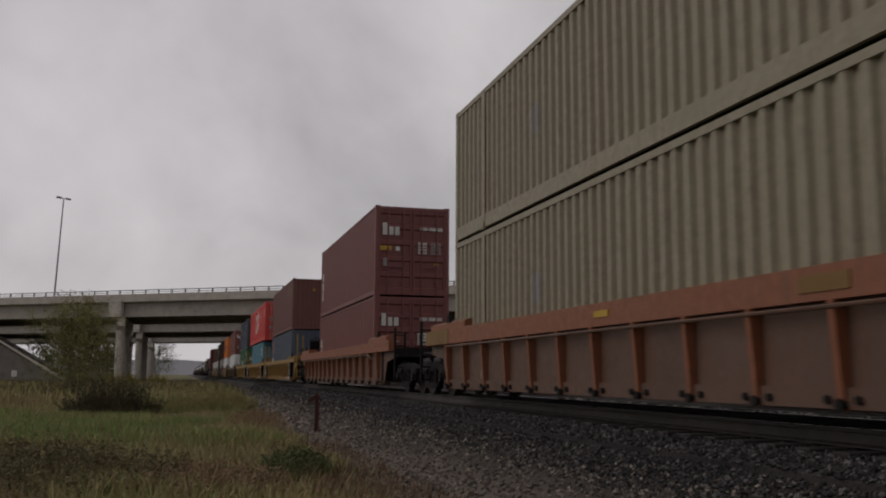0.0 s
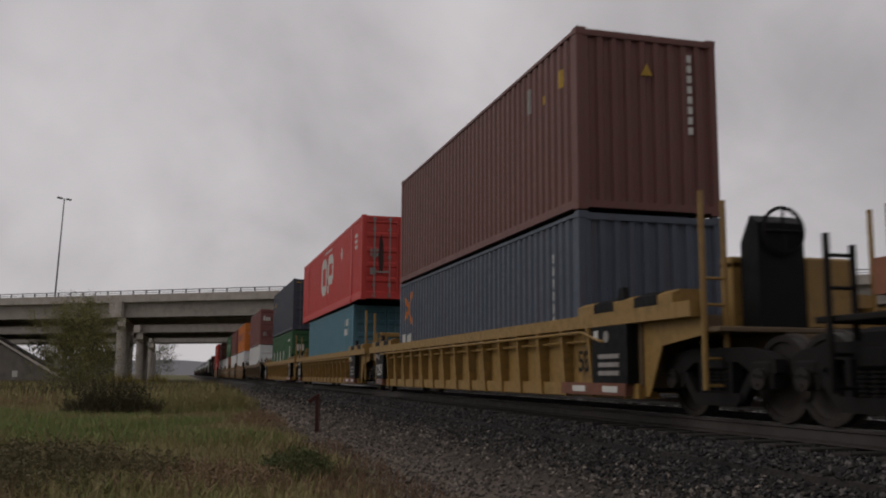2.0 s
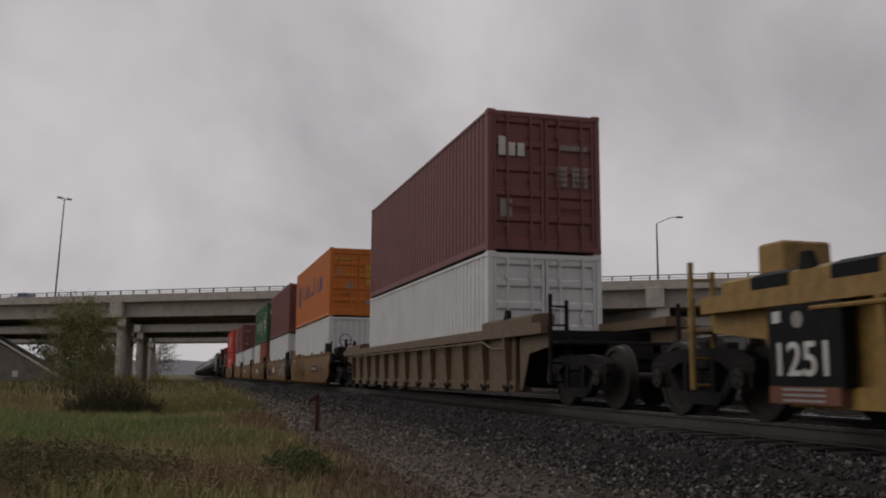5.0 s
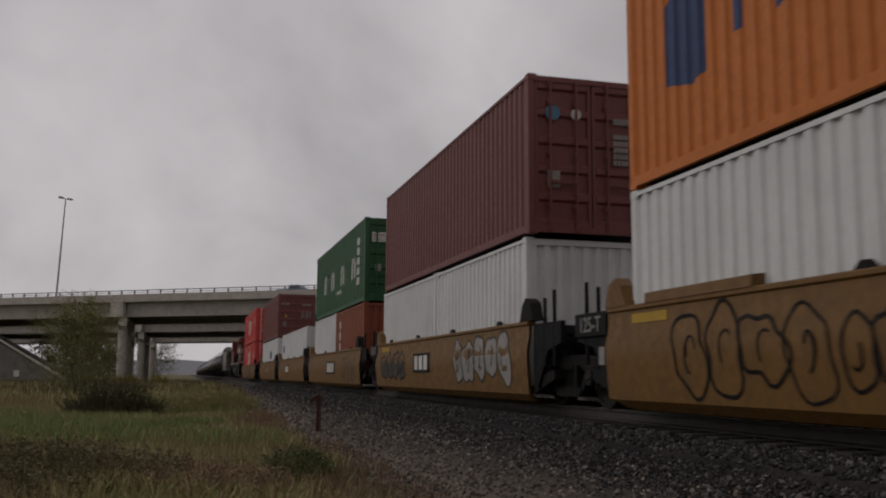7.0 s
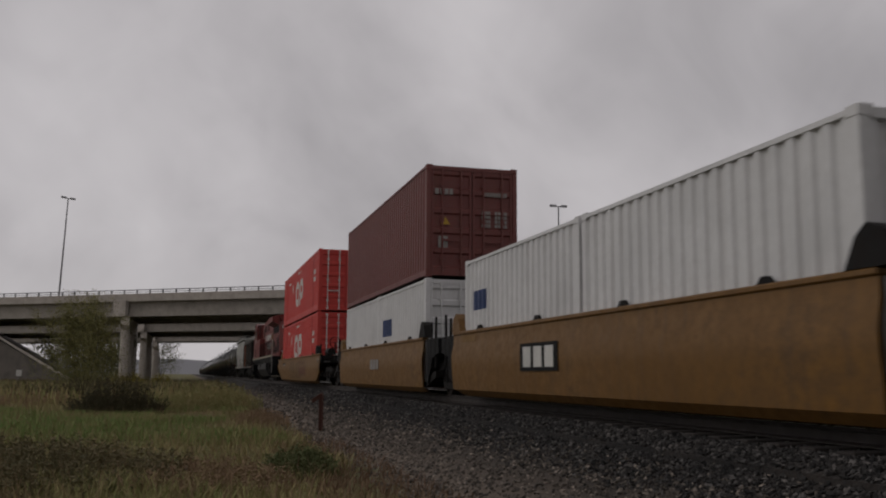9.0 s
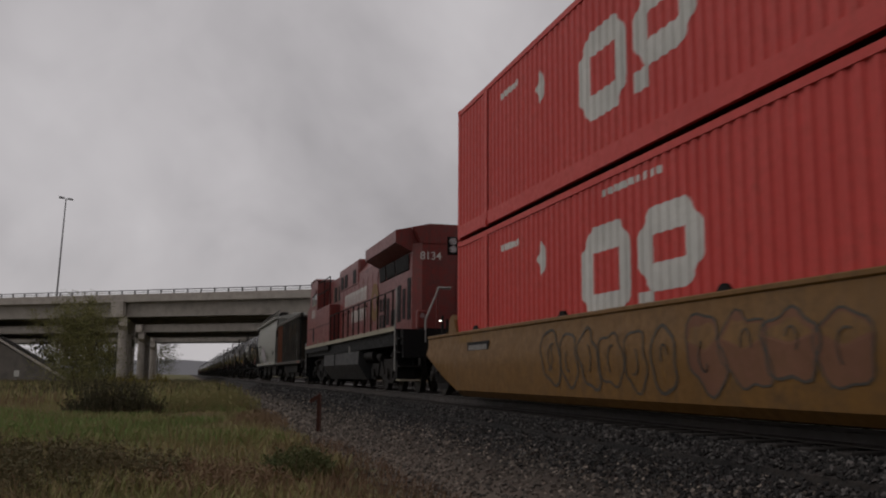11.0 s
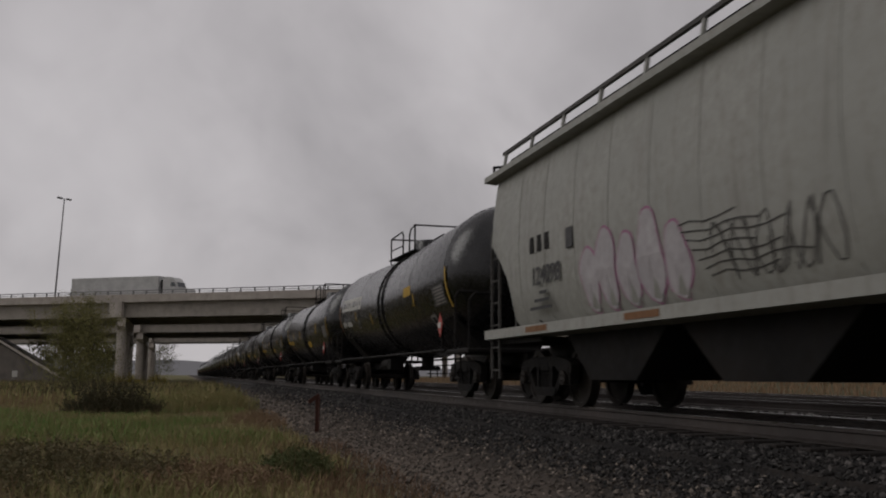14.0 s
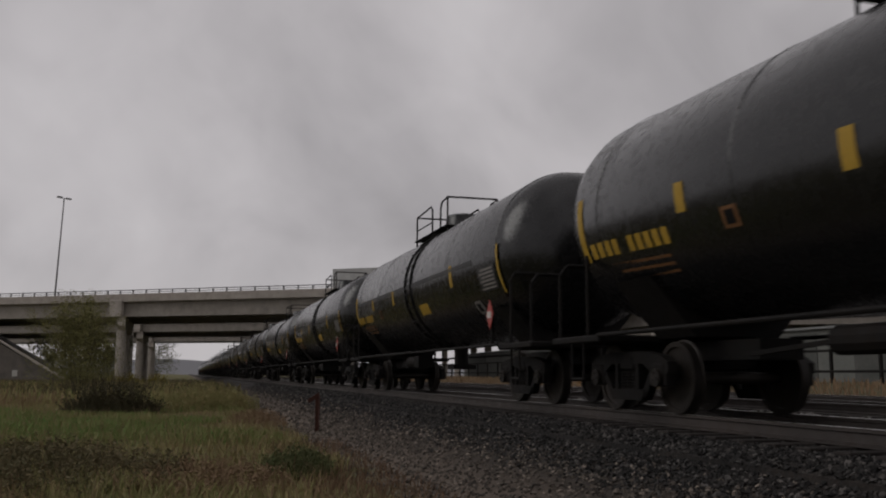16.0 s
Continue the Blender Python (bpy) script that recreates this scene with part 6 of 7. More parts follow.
    for k in range(11):
        part("lettering_bar", Shape().box(-W - 0.122, -W - 0.111, 1.37, 1.43, 1.5 + k * 0.12, 1.59 + k * 0.12), PALE_MARK, c)
    part("sill_patch", Shape().box(-W - 0.11, -W - 0.1, 0.5, 1.3, 1.24, 1.35), RUSTRIB, c, "orange patch on the sill")
    part("hopper_bottom", Shape().prism([(3.0, 1.25), (10.1, 1.25), (9.7, 0.78), (3.4, 0.78)], -1.3, 1.3, "x"), STEEL, c, "dark underside of the hopper")
    truck(c, 1.75)
    truck(c, 11.15)
    coupler(c, -0.7, 0.2)
    coupler(c, 12.8, 13.6)


def covered_hopper():
    c = thing("covered_hopper", "pale grey covered hopper car with bulging sides and a pink-edged tag", "hopper car", s=277.0)
    sec = [(1.3, 1.45), (1.42, 1.6), (1.52, 2.1), (1.56, 2.8), (1.52, 3.5), (1.45, 4.05), (1.4, 4.22)]
    for sx in (-1, 1):
        sh = Shape()
        ys = [0.35, 0.75, 1.1, 1.25, 8.0, 14.85, 15.0, 15.35, 15.75]
        n = len(sec)
        for y in ys:
            for x, z in sec:
                d = min(y, 16.1 - y)
                zz = max(z, 1.45 if d > 1.2 else 2.3 + (1.1 - d) * 0.93)
                sh.v.append((sx * x, y, min(zz, 4.22)))
        sh.f = [(i * n + k, (i + 1) * n + k, (i + 1) * n + k + 1, i * n + k + 1) for i in range(len(ys) - 1) for k in range(n - 1)]
        part("side_sheet", sh, CREAM, c, "smooth bulging side sheet", smooth=True)
        for i in range(12):
            y = 1.8 + i * 1.14
            seam = Shape()
            for (xa, za), (xb, zb) in zip(sec, sec[1:]):
                seam.beam((sx * (xa + 0.002), y, za), (sx * (xb + 0.002), y, zb), 0.02, 0.008)
            part("weld_seam", seam, CREAM, c)
        part("roof_edge", Shape().prism([(sx * 1.38, 4.18), (sx * 1.62, 4.2), (sx * 1.62, 4.3), (sx * 1.38, 4.36)], 0.15, 16.0, "y"), CREAM, c, "overhanging roof edge")
        part("side_sill", Shape().prism([(sx * 1.2, 1.27), (sx * 1.6, 1.3), (sx * 1.6, 1.46), (sx * 1.2, 1.5)], 0.1, 16.05, "y"), CREAM, c, "wide pale side sill")
        for y in (3.5, 9.5, 13.0):
            part("reflector", Shape().box(sx * 1.604 - 0.004, sx * 1.604 + 0.004, y, y + 0.9, 1.34, 1.43), FADED_EMBLEM, c)
        for y in (0.25, 15.9):
            d = 0.42 if y < 5 else -0.42
            ld = Shape().tube([(sx * 1.5, y, 0.6), (sx * 1.5, y, 3.25)], 0.028).tube([(sx * 1.5, y + d, 0.6), (sx * 1.5, y + d, 2.7)], 0.028)
            for k in range(6):
                ld.tube([(sx * 1.5, y, 0.75 + k * 0.4), (sx * 1.5, y + d, 0.75 + k * 0.4)], 0.016)
            part("ladder", ld, DULL_STEEL, c, "dull steel ladder")
        part("edge_rail", Shape().box(min(sx * 1.3, sx * 1.36), max(sx * 1.3, sx * 1.36), 0.4, 15.7, 4.68, 4.74), DULL_STEEL, c, "long bar of the roof walk")
        for i in range(12):
            part("rail_stay", Shape().beam((sx * 1.4, 0.6 + i * 1.36, 4.3), (sx * 1.33, 0.6 + i * 1.36, 4.69), 0.05, 0.05), CREAM, c)
        part("roof_walk", Shape().box(min(sx * 0.75, sx * 1.2), max(sx * 0.75, sx * 1.2), 0.6, 15.7, 4.58, 4.62), STEEL, c, "steel grating roof walk")
        for i in range(14):
            part("walk_bracket", Shape().beam((sx * 1.0, 0.6 + i * 1.15, 4.38), (sx * 1.15, 0.6 + i * 1.15, 4.58), 0.05, 0.05), STEEL, c)
        part("roof_grab", Shape().tube([(sx * 1.4, 16.0, 4.3), (sx * 1.4, 16.1, 4.55), (sx * 1.0, 16.1, 4.6)], 0.025), STEEL, c)
    part("roof", Shape().prism([(-1.42, 4.2), (-1.2, 4.4), (-0.5, 4.5), (0.5, 4.5), (1.2, 4.4), (1.42, 4.2)], 0.2, 15.95, "y"), CREAM, c)
    part("hatch_trough", Shape().box(-0.4, 0.4, 0.8, 15.3, 4.48, 4.66, 0.03), CREAM, c, "long roof hatch")
    for a, b, e in ((0.42, 2.3, -1), (15.68, 13.8, 1)):
        # near-black in place of the car's pale paint: shade under the end painted in
        part("end_sheet", Shape().prism([(a, 4.2), (a, 3.1), (b, 1.5), (b - e * 0.05, 1.5), (a - e * 0.06, 3.05), (a - e * 0.06, 4.2)], -1.38, 1.38, "x"), STEEL, c, "dark sloped end sheet")
        part("end_panel", Shape().box(-1.38, 1.38, min(a + e * 0.01, a + e * 0.05), max(a + e * 0.01, a + e * 0.05), 2.95, 4.2), CREAM, c, "pale upper end panel")
        part("shear_plate", Shape().box(-1.45, 1.45, (0.1 if e < 0 else 13.6), (2.5 if e < 0 else 16.05), 1.2, 1.27), STEEL, c)
        for k in (-1.3, 1.3):
            part("end_post", Shape().beam((k * 0.8, 0.3 if e < 0 else 15.8, 1.27), (k * 0.8, 0.4 if e < 0 else 15.7, 3.1), 0.09, 0.09), DULL_STEEL, c)
    for y in (4.6, 8.07, 11.5):
        part("discharge_chute", Shape().prism([(y - 1.7, 1.4), (y + 1.7, 1.4), (y + 0.7, 0.6), (y - 0.7, 0.6)], -1.25, 1.25, "x"), STEEL, c, "dark sloped discharge chute")
    lettering("number", "124098", 0.4, TANKGREY, c, at(NEAR_SIDE, -1.558, 13.15, 2.08), "black painted car number")
    for i in range(3):
        part("lettering_bar", Shape().box(-1.565, -1.555, 13.62 - i * 0.32, 13.8 - i * 0.32, 2.6, 2.86), STEEL, c)
    part("data_panel", Shape().box(-1.575, -1.555, 12.05, 12.3, 2.5, 2.8), TANKGREY, c)
    for k in range(3):
        part("lettering_bar", Shape().box(-1.56, -1.553, 12.9 + k * 0.1, 13.8 - k * 0.2, 1.68 + k * 0.12, 1.73 + k * 0.12), TANKGREY, c)
    pink = surface("pink_tag_paint", (0.30, 0.13, 0.22), rough=0.7, dirt=0.3)
    pale_tag = surface("pale_tag_paint", (0.34, 0.32, 0.33), rough=0.7, dirt=0.3)

    def flank(z):
        for (xa, za), (xb, zb) in zip(sec, sec[1:]):
            if za <= z <= zb:
                return xa + (xb - xa) * (z - za) / (zb - za)
        return sec[0][0]

    for i, (y, h, w) in enumerate(((11.6, 0.95, 0.7), (11.05, 1.15, 0.75), (10.45, 1.0, 0.7), (9.85, 1.2, 0.8), (9.25, 0.95, 0.7))):
        for inset, mt, dx in ((0.0, pink, 0.008 + 0.003 * (i % 2)), (0.035, pale_tag, 0.015 + 0.003 * (i % 2))):
            rings = []
            for f in (0.0, 1.0):
                rings.append([(y + f * (w / 2 - inset) * math.cos(q) * (0.85 + 0.15 * math.sin(3 * q + i)), 1.5 + h / 2 + f * (h / 2 - inset) * math.sin(q)) for q in [k * math.pi / 12 for k in range(24)]])
            sh = Shape()
            sh.v = [(-flank(z) - dx, yy, z) for yy, z in [rings[0][0]] + rings[1]]
            sh.f = [(0, 1 + k, 1 + (k + 1) % 24) for k in range(24)]
            part("graffiti_blob", sh, mt, c)
    for k in range(7):
        part("sprayed_line", ribbon([(9.2 - k * 0.1 - j * 0.3, 2.33 - k * 0.1 + 0.03 * math.sin(j * 2.0 + k)) for j in range(5 + k % 3)], 0.018, False, lambda y, z: (-flank(z) - 0.008, y, z)), DULL_STEEL, c)
    for k in range(6):
        y0 = 8.3 - k * 0.33
        part("sprayed_loop", ribbon([(y0 + 0.2 * math.cos(q * 0.55), 1.95 + 0.32 * math.sin(q * 0.8 + k)) for q in range(12)], 0.02, False, lambda y, z: (-flank(z) - 0.011, y, z)), DULL_STEEL, c)
    for k in range(3):
        part("sprayed_line", ribbon([(3.35 - k * 0.16 + 0.06 * math.sin(j * 1.3 + k), 2.7 - j * 0.13 - k * 0.25) for j in range(6)], 0.022, False, lambda y, z: (-flank(z) - 0.008, y, z)), TANKGREY, c)
    part("data_panel", Shape().box(-1.535, -1.515, 2.25, 2.6, 1.95, 2.25), TANKGREY, c)
    part("data_panel", Shape().box(-1.53, -1.515, 1.95, 2.1, 1.98, 2.2), TANKGREY, c)
    truck(c, 1.7)
    truck(c, 14.45)
    part("centre_sill", Shape().box(-0.3, 0.3, 0, 16.1, 0.9, 1.22), STEEL, c)
    coupler(c, -0.6, 0.2)
    coupler(c, 15.9, 16.8)


# --- tank cars ---
RT, ZT = 1.53, 2.9


def tank_patch(c, name, y0, y1, a0, a1, mat, label=""):
    """A painted patch on the near flank; angles in degrees up from level."""
    sh = Shape()
    k = 6
    for i in range(k + 1):
        a = radians(a0 + (a1 - a0) * i / k)
        for y in (y0, y1):
            sh.v.append((-(RT + 0.006) * math.cos(a), y, ZT + (RT + 0.006) * math.sin(a)))
    sh.f = [(2 * i, 2 * i + 1, 2 * i + 3, 2 * i + 2) for i in range(k)]
    return part(name, sh, mat, c, label)


def tank_car(s, style):
    label = {0: "black tank car with white slanted lettering blocks", 1: "black tank car with yellow stripes and lettering bars", 2: "black tank car with a worn grey band along its flank"}[style]
    c = thing("tank_car", label, "tank car", "tank cars", s=s)
    L = 7.85
    prof = [(0.001, -L), (0.5, -L + 0.05), (0.95, -L + 0.2), (1.28, -L + 0.42), (1.47, -L + 0.7), (RT, -L + 1.0)]
    prof = prof + [(RT, -2.6), (RT, 0.0), (RT, 2.6)] + [(r, 0.6 - h) for r, h in reversed(prof)]
    part("tank", Shape().lathe(prof, (0, 0, ZT), "y", 48), TANKBLACK, c, "glossy black tank shell", smooth=True)
    for y in (-L + 1.0, L - 1.0, -3.6, 3.6):
        part("weld_ring", Shape().lathe([(RT + 0.001, y - 0.015), (RT + 0.008, y), (RT + 0.001, y + 0.015)], (0, 0, ZT), "y", 48), TANKBLACK, c, smooth=True)
    for y in (-0.25, 0.35):
        part("ladder_hoop", Shape().lathe([(RT + 0.002, y - 0.03), (RT + 0.035, y - 0.03), (RT + 0.035, y + 0.03), (RT + 0.002, y + 0.03)], (0, 0, ZT), "y", 40), STEEL, c, "steel hoop round the tank")
    for sx in (-1, 1):
        for k in range(11):
            a = radians(-60 + k * 13)
            part("ladder_rung", Shape().tube([(sx * (RT + 0.05) * math.cos(a), -0.25, ZT + (RT + 0.05) * math.sin(a)), (sx * (RT + 0.05) * math.cos(a), 0.35, ZT + (RT + 0.05) * math.sin(a))], 0.015, 5), STEEL, c)
        part("side_rail", Shape().tube([(sx * 1.5, -6.9, 1.19), (sx * 1.5, 6.9, 1.19)], 0.03, 8), STEEL, c, "long pipe rail along the sill")
        for y in (-7.9, 7.9):
            e = 1 if y > 0 else -1
            part("end_handrail", Shape().tube([(sx * 1.42, y - e * 0.5, 1.2), (sx * 1.42, y - e * 0.5, 2.3), (sx * 1.35, y - e * 0.5, 2.42), (sx * 0.5, y - e * 0.2, 2.42)], 0.03, 8), STEEL, c, "bent pipe handrail")
            part("end_handrail", Shape().tube([(sx * 1.42, y + e * 0.5, 1.2), (sx * 1.42, y + e * 0.5, 2.15), (sx * 1.3, y + e * 0.5, 2.3), (sx * 0.9, y + e * 0.5, 2.3)], 0.03, 8), STEEL, c, "bent pipe handrail")
    for e in (-1, 1):
        part("end_platform", Shape().box(-1.5, 1.5, min(e * 6.9, e * 8.55), max(e * 6.9, e * 8.55), 1.1, 1.2, 0.02).box(-0.3, 0.3, min(e * 5.0, e * 8.7), max(e * 5.0, e * 8.7), 0.85, 1.1), STEEL, c, "steel end platform")
        part("saddle", Shape().prism([(-1.25, 1.9), (-0.6, 1.15), (0.6, 1.15), (1.25, 1.9), (0.8, 1.6), (0, 1.45), (-0.8, 1.6)], e * 6.4 - 0.5, e * 6.4 + 0.5, "y"), STEEL, c)
        part("side_step", Shape().tube([(-1.45, e * 7.9, 1.1), (-1.45, e * 7.9, 0.6), (-1.45, e * 7.5, 0.6), (-1.45, e * 7.5, 1.1)], 0.02), STEEL, c)
        truck(c, e * 6.95)
        coupler(c, e * 8.6, e * 9.1)
    # dome platform with its rails
    part("platform", Shape().box(-0.75, 0.75, -0.7, 2.6, 4.38, 4.41, 0.01), STEEL, c, "grating platform round the dome")
    for sx in (-1, 1):
        x = sx * 0.66
        part("platform_rail", Shape().tube([(x, 2.65, 4.2), (x, 2.65, 5.1), (x, 1.1, 5.16), (x, 0.95, 5.05), (x, 0.95, 4.4)], 0.024).tube([(x, 2.65, 4.72), (x, 0.95, 4.72)], 0.018), STEEL, c, "dark pipe guard rail")
        part("platform_rail", Shape().tube([(x, 0.12, 4.4), (x, 0.12, 4.95), (x, -0.02, 5.1), (x, -0.55, 5.14)], 0.024).tube([(x, -0.55, 4.3), (x, -0.55, 5.14)], 0.024), STEEL, c, "dark pipe guard rail")
    for y, z in ((-0.55, 5.14), (2.65, 5.1)):
        part("cross_rail", Shape().tube([(-0.66, y, z), (0.66, y, z)], 0.024), STEEL, c)
    part("dome", Shape().lathe([(0.0, 0.52), (0.42, 0.5), (0.48, 0.42), (0.48, 0.0)], (0, 0.2, 4.3), "z", 24), TANKBLACK, c, "round filling dome", smooth=True)
    part("valve_housing", Shape().cyl((0.1, -0.9, 4.36), (0.1, -0.9, 4.62), 0.2, 14), STEEL, c, smooth=True)
    part("outlet_valve", Shape().cyl((0, 0.4, 0.85), (0, 0.4, 1.4), 0.18, 12).box(-0.3, 0.3, 0.1, 0.7, 0.8, 0.92), STEEL, c)
    part("brake_gear", Shape().cyl((-0.7, 2.2, 1.0), (-0.7, 3.1, 1.0), 0.15, 12).beam((-0.7, 3.1, 1.0), (-0.5, 5.0, 0.9), 0.05, 0.05).box(-0.9, -0.5, 1.4, 1.9, 0.85, 1.15), STEEL, c)
    # markings
    part("placard_holder", Shape().beam((-1.44, -6.45, 1.2), (-1.44, -6.45, 1.75), 0.05, 0.05), STEEL, c)
    part("hazard_diamond", Shape().prism([(-6.65, 1.75), (-6.45, 2.02), (-6.25, 1.75), (-6.45, 1.48)], -1.5, -1.485, "x"), RED_MARK, c, "red and white hazard placard")
    part("hazard_number", Shape().box(-1.515, -1.502, -6.56, -6.34, 1.69, 1.81), WHITE_MARK, c)
    tank_patch(c, "stripe", -6.98, -6.88, -30, 4, YELLOW_MARK, "yellow stripe")
    for y, a0, a1 in ((-3.95, -15, 2), (1.75, -14, 0), (4.55, -13, 0)) if style else ((-3.95, -18, -6), (1.55, -22, -10), (4.1, -15, -4)):
        tank_patch(c, "stripe", y, y + (0.2 if style else 0.1), a0, a1, YELLOW_MARK, "yellow stripe")
    tank_patch(c, "data_panel", -6.7, -5.7, -26, -8, TANKGREY, "worn data panel")
    for k in range(6):
        tank_patch(c, "lettering_bar", -6.62, -5.78 - 0.1 * (k % 2), -24.5 + k * 2.7, -23.3 + k * 2.7, PALE_MARK).location.x = -0.004
    tank_patch(c, "card_holder", -5.3, -4.9, -42, -31, PALE_MARK, "small framed card")
    tank_patch(c, "card_face", -5.22, -4.98, -40, -33, BLACK).location.x = -0.004
    tank_patch(c, "card_holder", 3.6, 3.9, -24, -15, PALE_MARK if style == 0 else FADED_EMBLEM, "small framed card")
    tank_patch(c, "card_face", 3.66, 3.84, -22.5, -16.5, BLACK).location.x = -0.004
    if style == 0:
        for i in range(6):
            y = 6.8 - i * 0.62
            for a0, a1 in ((-1, 3), (10.5, 14.5)):
                tank_patch(c, "lettering_bar", y - 0.5, y, a0, a1, WHITE_MARK)
            tank_patch(c, "lettering_bar", y - 0.15, y, -1, 14, WHITE_MARK)
            if i in (1, 2, 4, 5):
                tank_patch(c, "lettering_bar", y - 0.5, y - 0.37, -1, 13, WHITE_MARK)
        for i in range(9):
            y = 6.9 - i * 0.2
            if i != 4:
                tank_patch(c, "lettering_bar", y - 0.14, y, -21, -15, WHITE_MARK)
        for k in range(3):
            tank_patch(c, "lettering_bar", 5.3, 6.8 - k * 0.3, -27 - 4 * k, -25.5 - 4 * k, TANKGREY)
        tank_patch(c, "label_patch", -3.7, -2.95, -6, 3, YELLOW_MARK, "worn yellow label")
    else:
        for i in range(10):
            y = 7.2 - i * 0.22
            if i != 4:
                tank_patch(c, "lettering_bar", y - 0.15, y, -25, -17, YELLOW_MARK)
        for k in range(3):
            tank_patch(c, "lettering_bar", 5.2, 6.8 - k * 0.2, -31 - 4 * k, -29.5 - 4 * k, FADED_EMBLEM)
        tank_patch(c, "label_patch", -1.55, -0.75, -31, -21, YELLOW_MARK, "square yellow label")
    tank_patch(c, "stripe", 7.3, 7.46, -26, 8, YELLOW_MARK if style else FADED_EMBLEM, "yellow stripe")
    if style == 2:
        tank_patch(c, "worn_band", -5.4, 6.9, -4, 0, TANKGREY, "dull worn band")
    # the shell sags towards its middle, with all that sits on it
    upper = ("tank", "weld_ring", "ladder", "platform", "cross_rail", "dome", "valve_housing", "stripe", "lettering_bar", "data_panel", "card", "label_patch", "worn_band")
    for k in c.children:
        if k.name.startswith(upper):
            for vert in k.data.vertices:
                vert.co.z -= (0.2, 0.2, 0.03)[style] * (1 - min(1.0, abs(vert.co.y) / 6.85))
    return c


locomotive()
hopper()
covered_hopper()
T1, PITCH = 303.0, 18.03
first = tank_car(T1, 0)
models = [tank_car(T1 + PITCH, 1), tank_car(T1 + 2 * PITCH, 2)]


def more_tanks():
    for i in range(3, 27):
        src = models[i % 2]
        o = copy_thing(src, pose(X0, T1 + i * PITCH, 0))
        MOVERS.append((o, X0, T1 + i * PITCH, 0.0))
        for k in o.children_recursive:
            if k.name.startswith("wheelset"):
                WHEELS.append((k, 0.457))


more_tanks()


# --- road traffic on the bridge ---
ROAD = []


def road_vehicle(name, label, category, k0, speed, v):
    ob = new(name)
    tagged(ob, label, category)
    ROAD.append((ob, k0, speed, v))
    return ob


def tyre(c, x, y, r=0.5):
    w = part("wheel", Shape().lathe([(0.1, -0.14), (r * 0.6, -0.15), (r, -0.12), (r, 0.12), (r * 0.6, 0.15), (0.1, 0.14)], (x, y, r), "y", 18), BLACK, c, smooth=True)


def lorry():
    """Nose towards +x."""
    c = road_vehicle("lorry", "white articulated lorry with a long box trailer", "truck", -14.3 - 24.2 * 14.5, 24.2, 4.5)
    white = surface("trailer_white", (0.4, 0.4, 0.39), rough=0.5, dirt=0.2, dirt_colour=(0.2, 0.19, 0.18))
    part("trailer", Shape().box(0, 17.3, -1.3, 1.3, 1.1, 4.0, 0.04), white, c, "plain white box trailer")
    part("trailer_frame", Shape().box(0.2, 17.0, -0.5, 0.5, 0.85, 1.1), STEEL, c)
    part("sleeper_cab", Shape().prism([(18.1, 0.8), (18.1, 3.4), (18.6, 3.85), (19.8, 3.7), (20.6, 2.9), (20.9, 2.1), (22.6, 1.8), (22.9, 1.0), (22.8, 0.6)], -1.2, 1.2, "y"), white, c, "white bonneted sleeper cab")
    part("cab_window", Shape().prism([(19.6, 2.2), (19.6, 2.9), (20.3, 2.85), (20.7, 2.2)], -1.215, -1.195, "y"), DARK_GLASS, c)
    part("windscreen", Shape().prism([(20.62, 2.92), (20.92, 2.15), (20.95, 2.17), (20.66, 2.94)], -1.0, 1.0, "y"), DARK_GLASS, c)
    part("fairing", Shape().box(17.7, 18.1, -1.1, 1.1, 1.0, 3.3), BLACK, c)
    for x in (1.2, 2.5, 16.6, 18.0, 22.0):
        for y in (-1.1, 1.1):
            tyre(c, x, y)


def pickup():
    c = road_vehicle("pickup_truck", "dark blue pickup truck driving over the bridge", "car", -5.9 - 26.0 * 6.3, 26.0, 4.0)
    blue = surface("car_blue", (0.05, 0.07, 0.16), rough=0.3, dirt=0.1)
    part("body", Shape().prism([(0, 0.55), (0, 1.15), (2.0, 1.2), (2.3, 1.8), (3.8, 1.82), (4.5, 1.2), (5.7, 1.1), (5.8, 0.55)], -0.95, 0.95, "y"), blue, c)
    part("side_window", Shape().prism([(2.4, 1.25), (2.55, 1.7), (3.7, 1.72), (4.2, 1.25)], -0.965, -0.945, "y"), DARK_GLASS, c)
    for x in (1.1, 4.7):
        for y in (-0.85, 0.85):
            tyre(c, x, y, 0.38)


lorry()
pickup()


# --- plants ---
def leaf_material(name, a, b, rough=0.8):
    m = bpy.data.materials.new(name)
    m.use_nodes = True
    t = m.node_tree
    t.nodes.clear()
    node, l = nodes_of(t)
    gi = node("ShaderNodeNewGeometry").outputs["Random Per Island"]
    co = node("ShaderNodeTexCoord").outputs["Object"]
    nz = node("ShaderNodeTexNoise", inputs={"Vector": co, "Scale": 0.5, "Detail": 4.0})
    f = math_node(node, "ADD", math_node(node, "MULTIPLY", gi, 0.6), math_node(node, "MULTIPLY", nz.outputs[0], 0.5))
    c = mix_rgb(node, f, a, b)
    bs = node("ShaderNodeBsdfPrincipled", inputs={"Base Color": c, "Roughness": rough})
    bs.inputs["Specular IOR Level"].default_value = 0.2
    node("ShaderNodeOutputMaterial", inputs={0: bs.outputs[0]})
    return m


def mesh_from_arrays(name, verts, faces, mat, label, category, kind="stuff"):
    me = bpy.data.meshes.new(name)
    me.from_pydata(verts.tolist(), [], faces.tolist())
    me.materials.append(mat)
    ob = new(name, me)
    tagged(ob, label, category, kind=kind)
    return ob


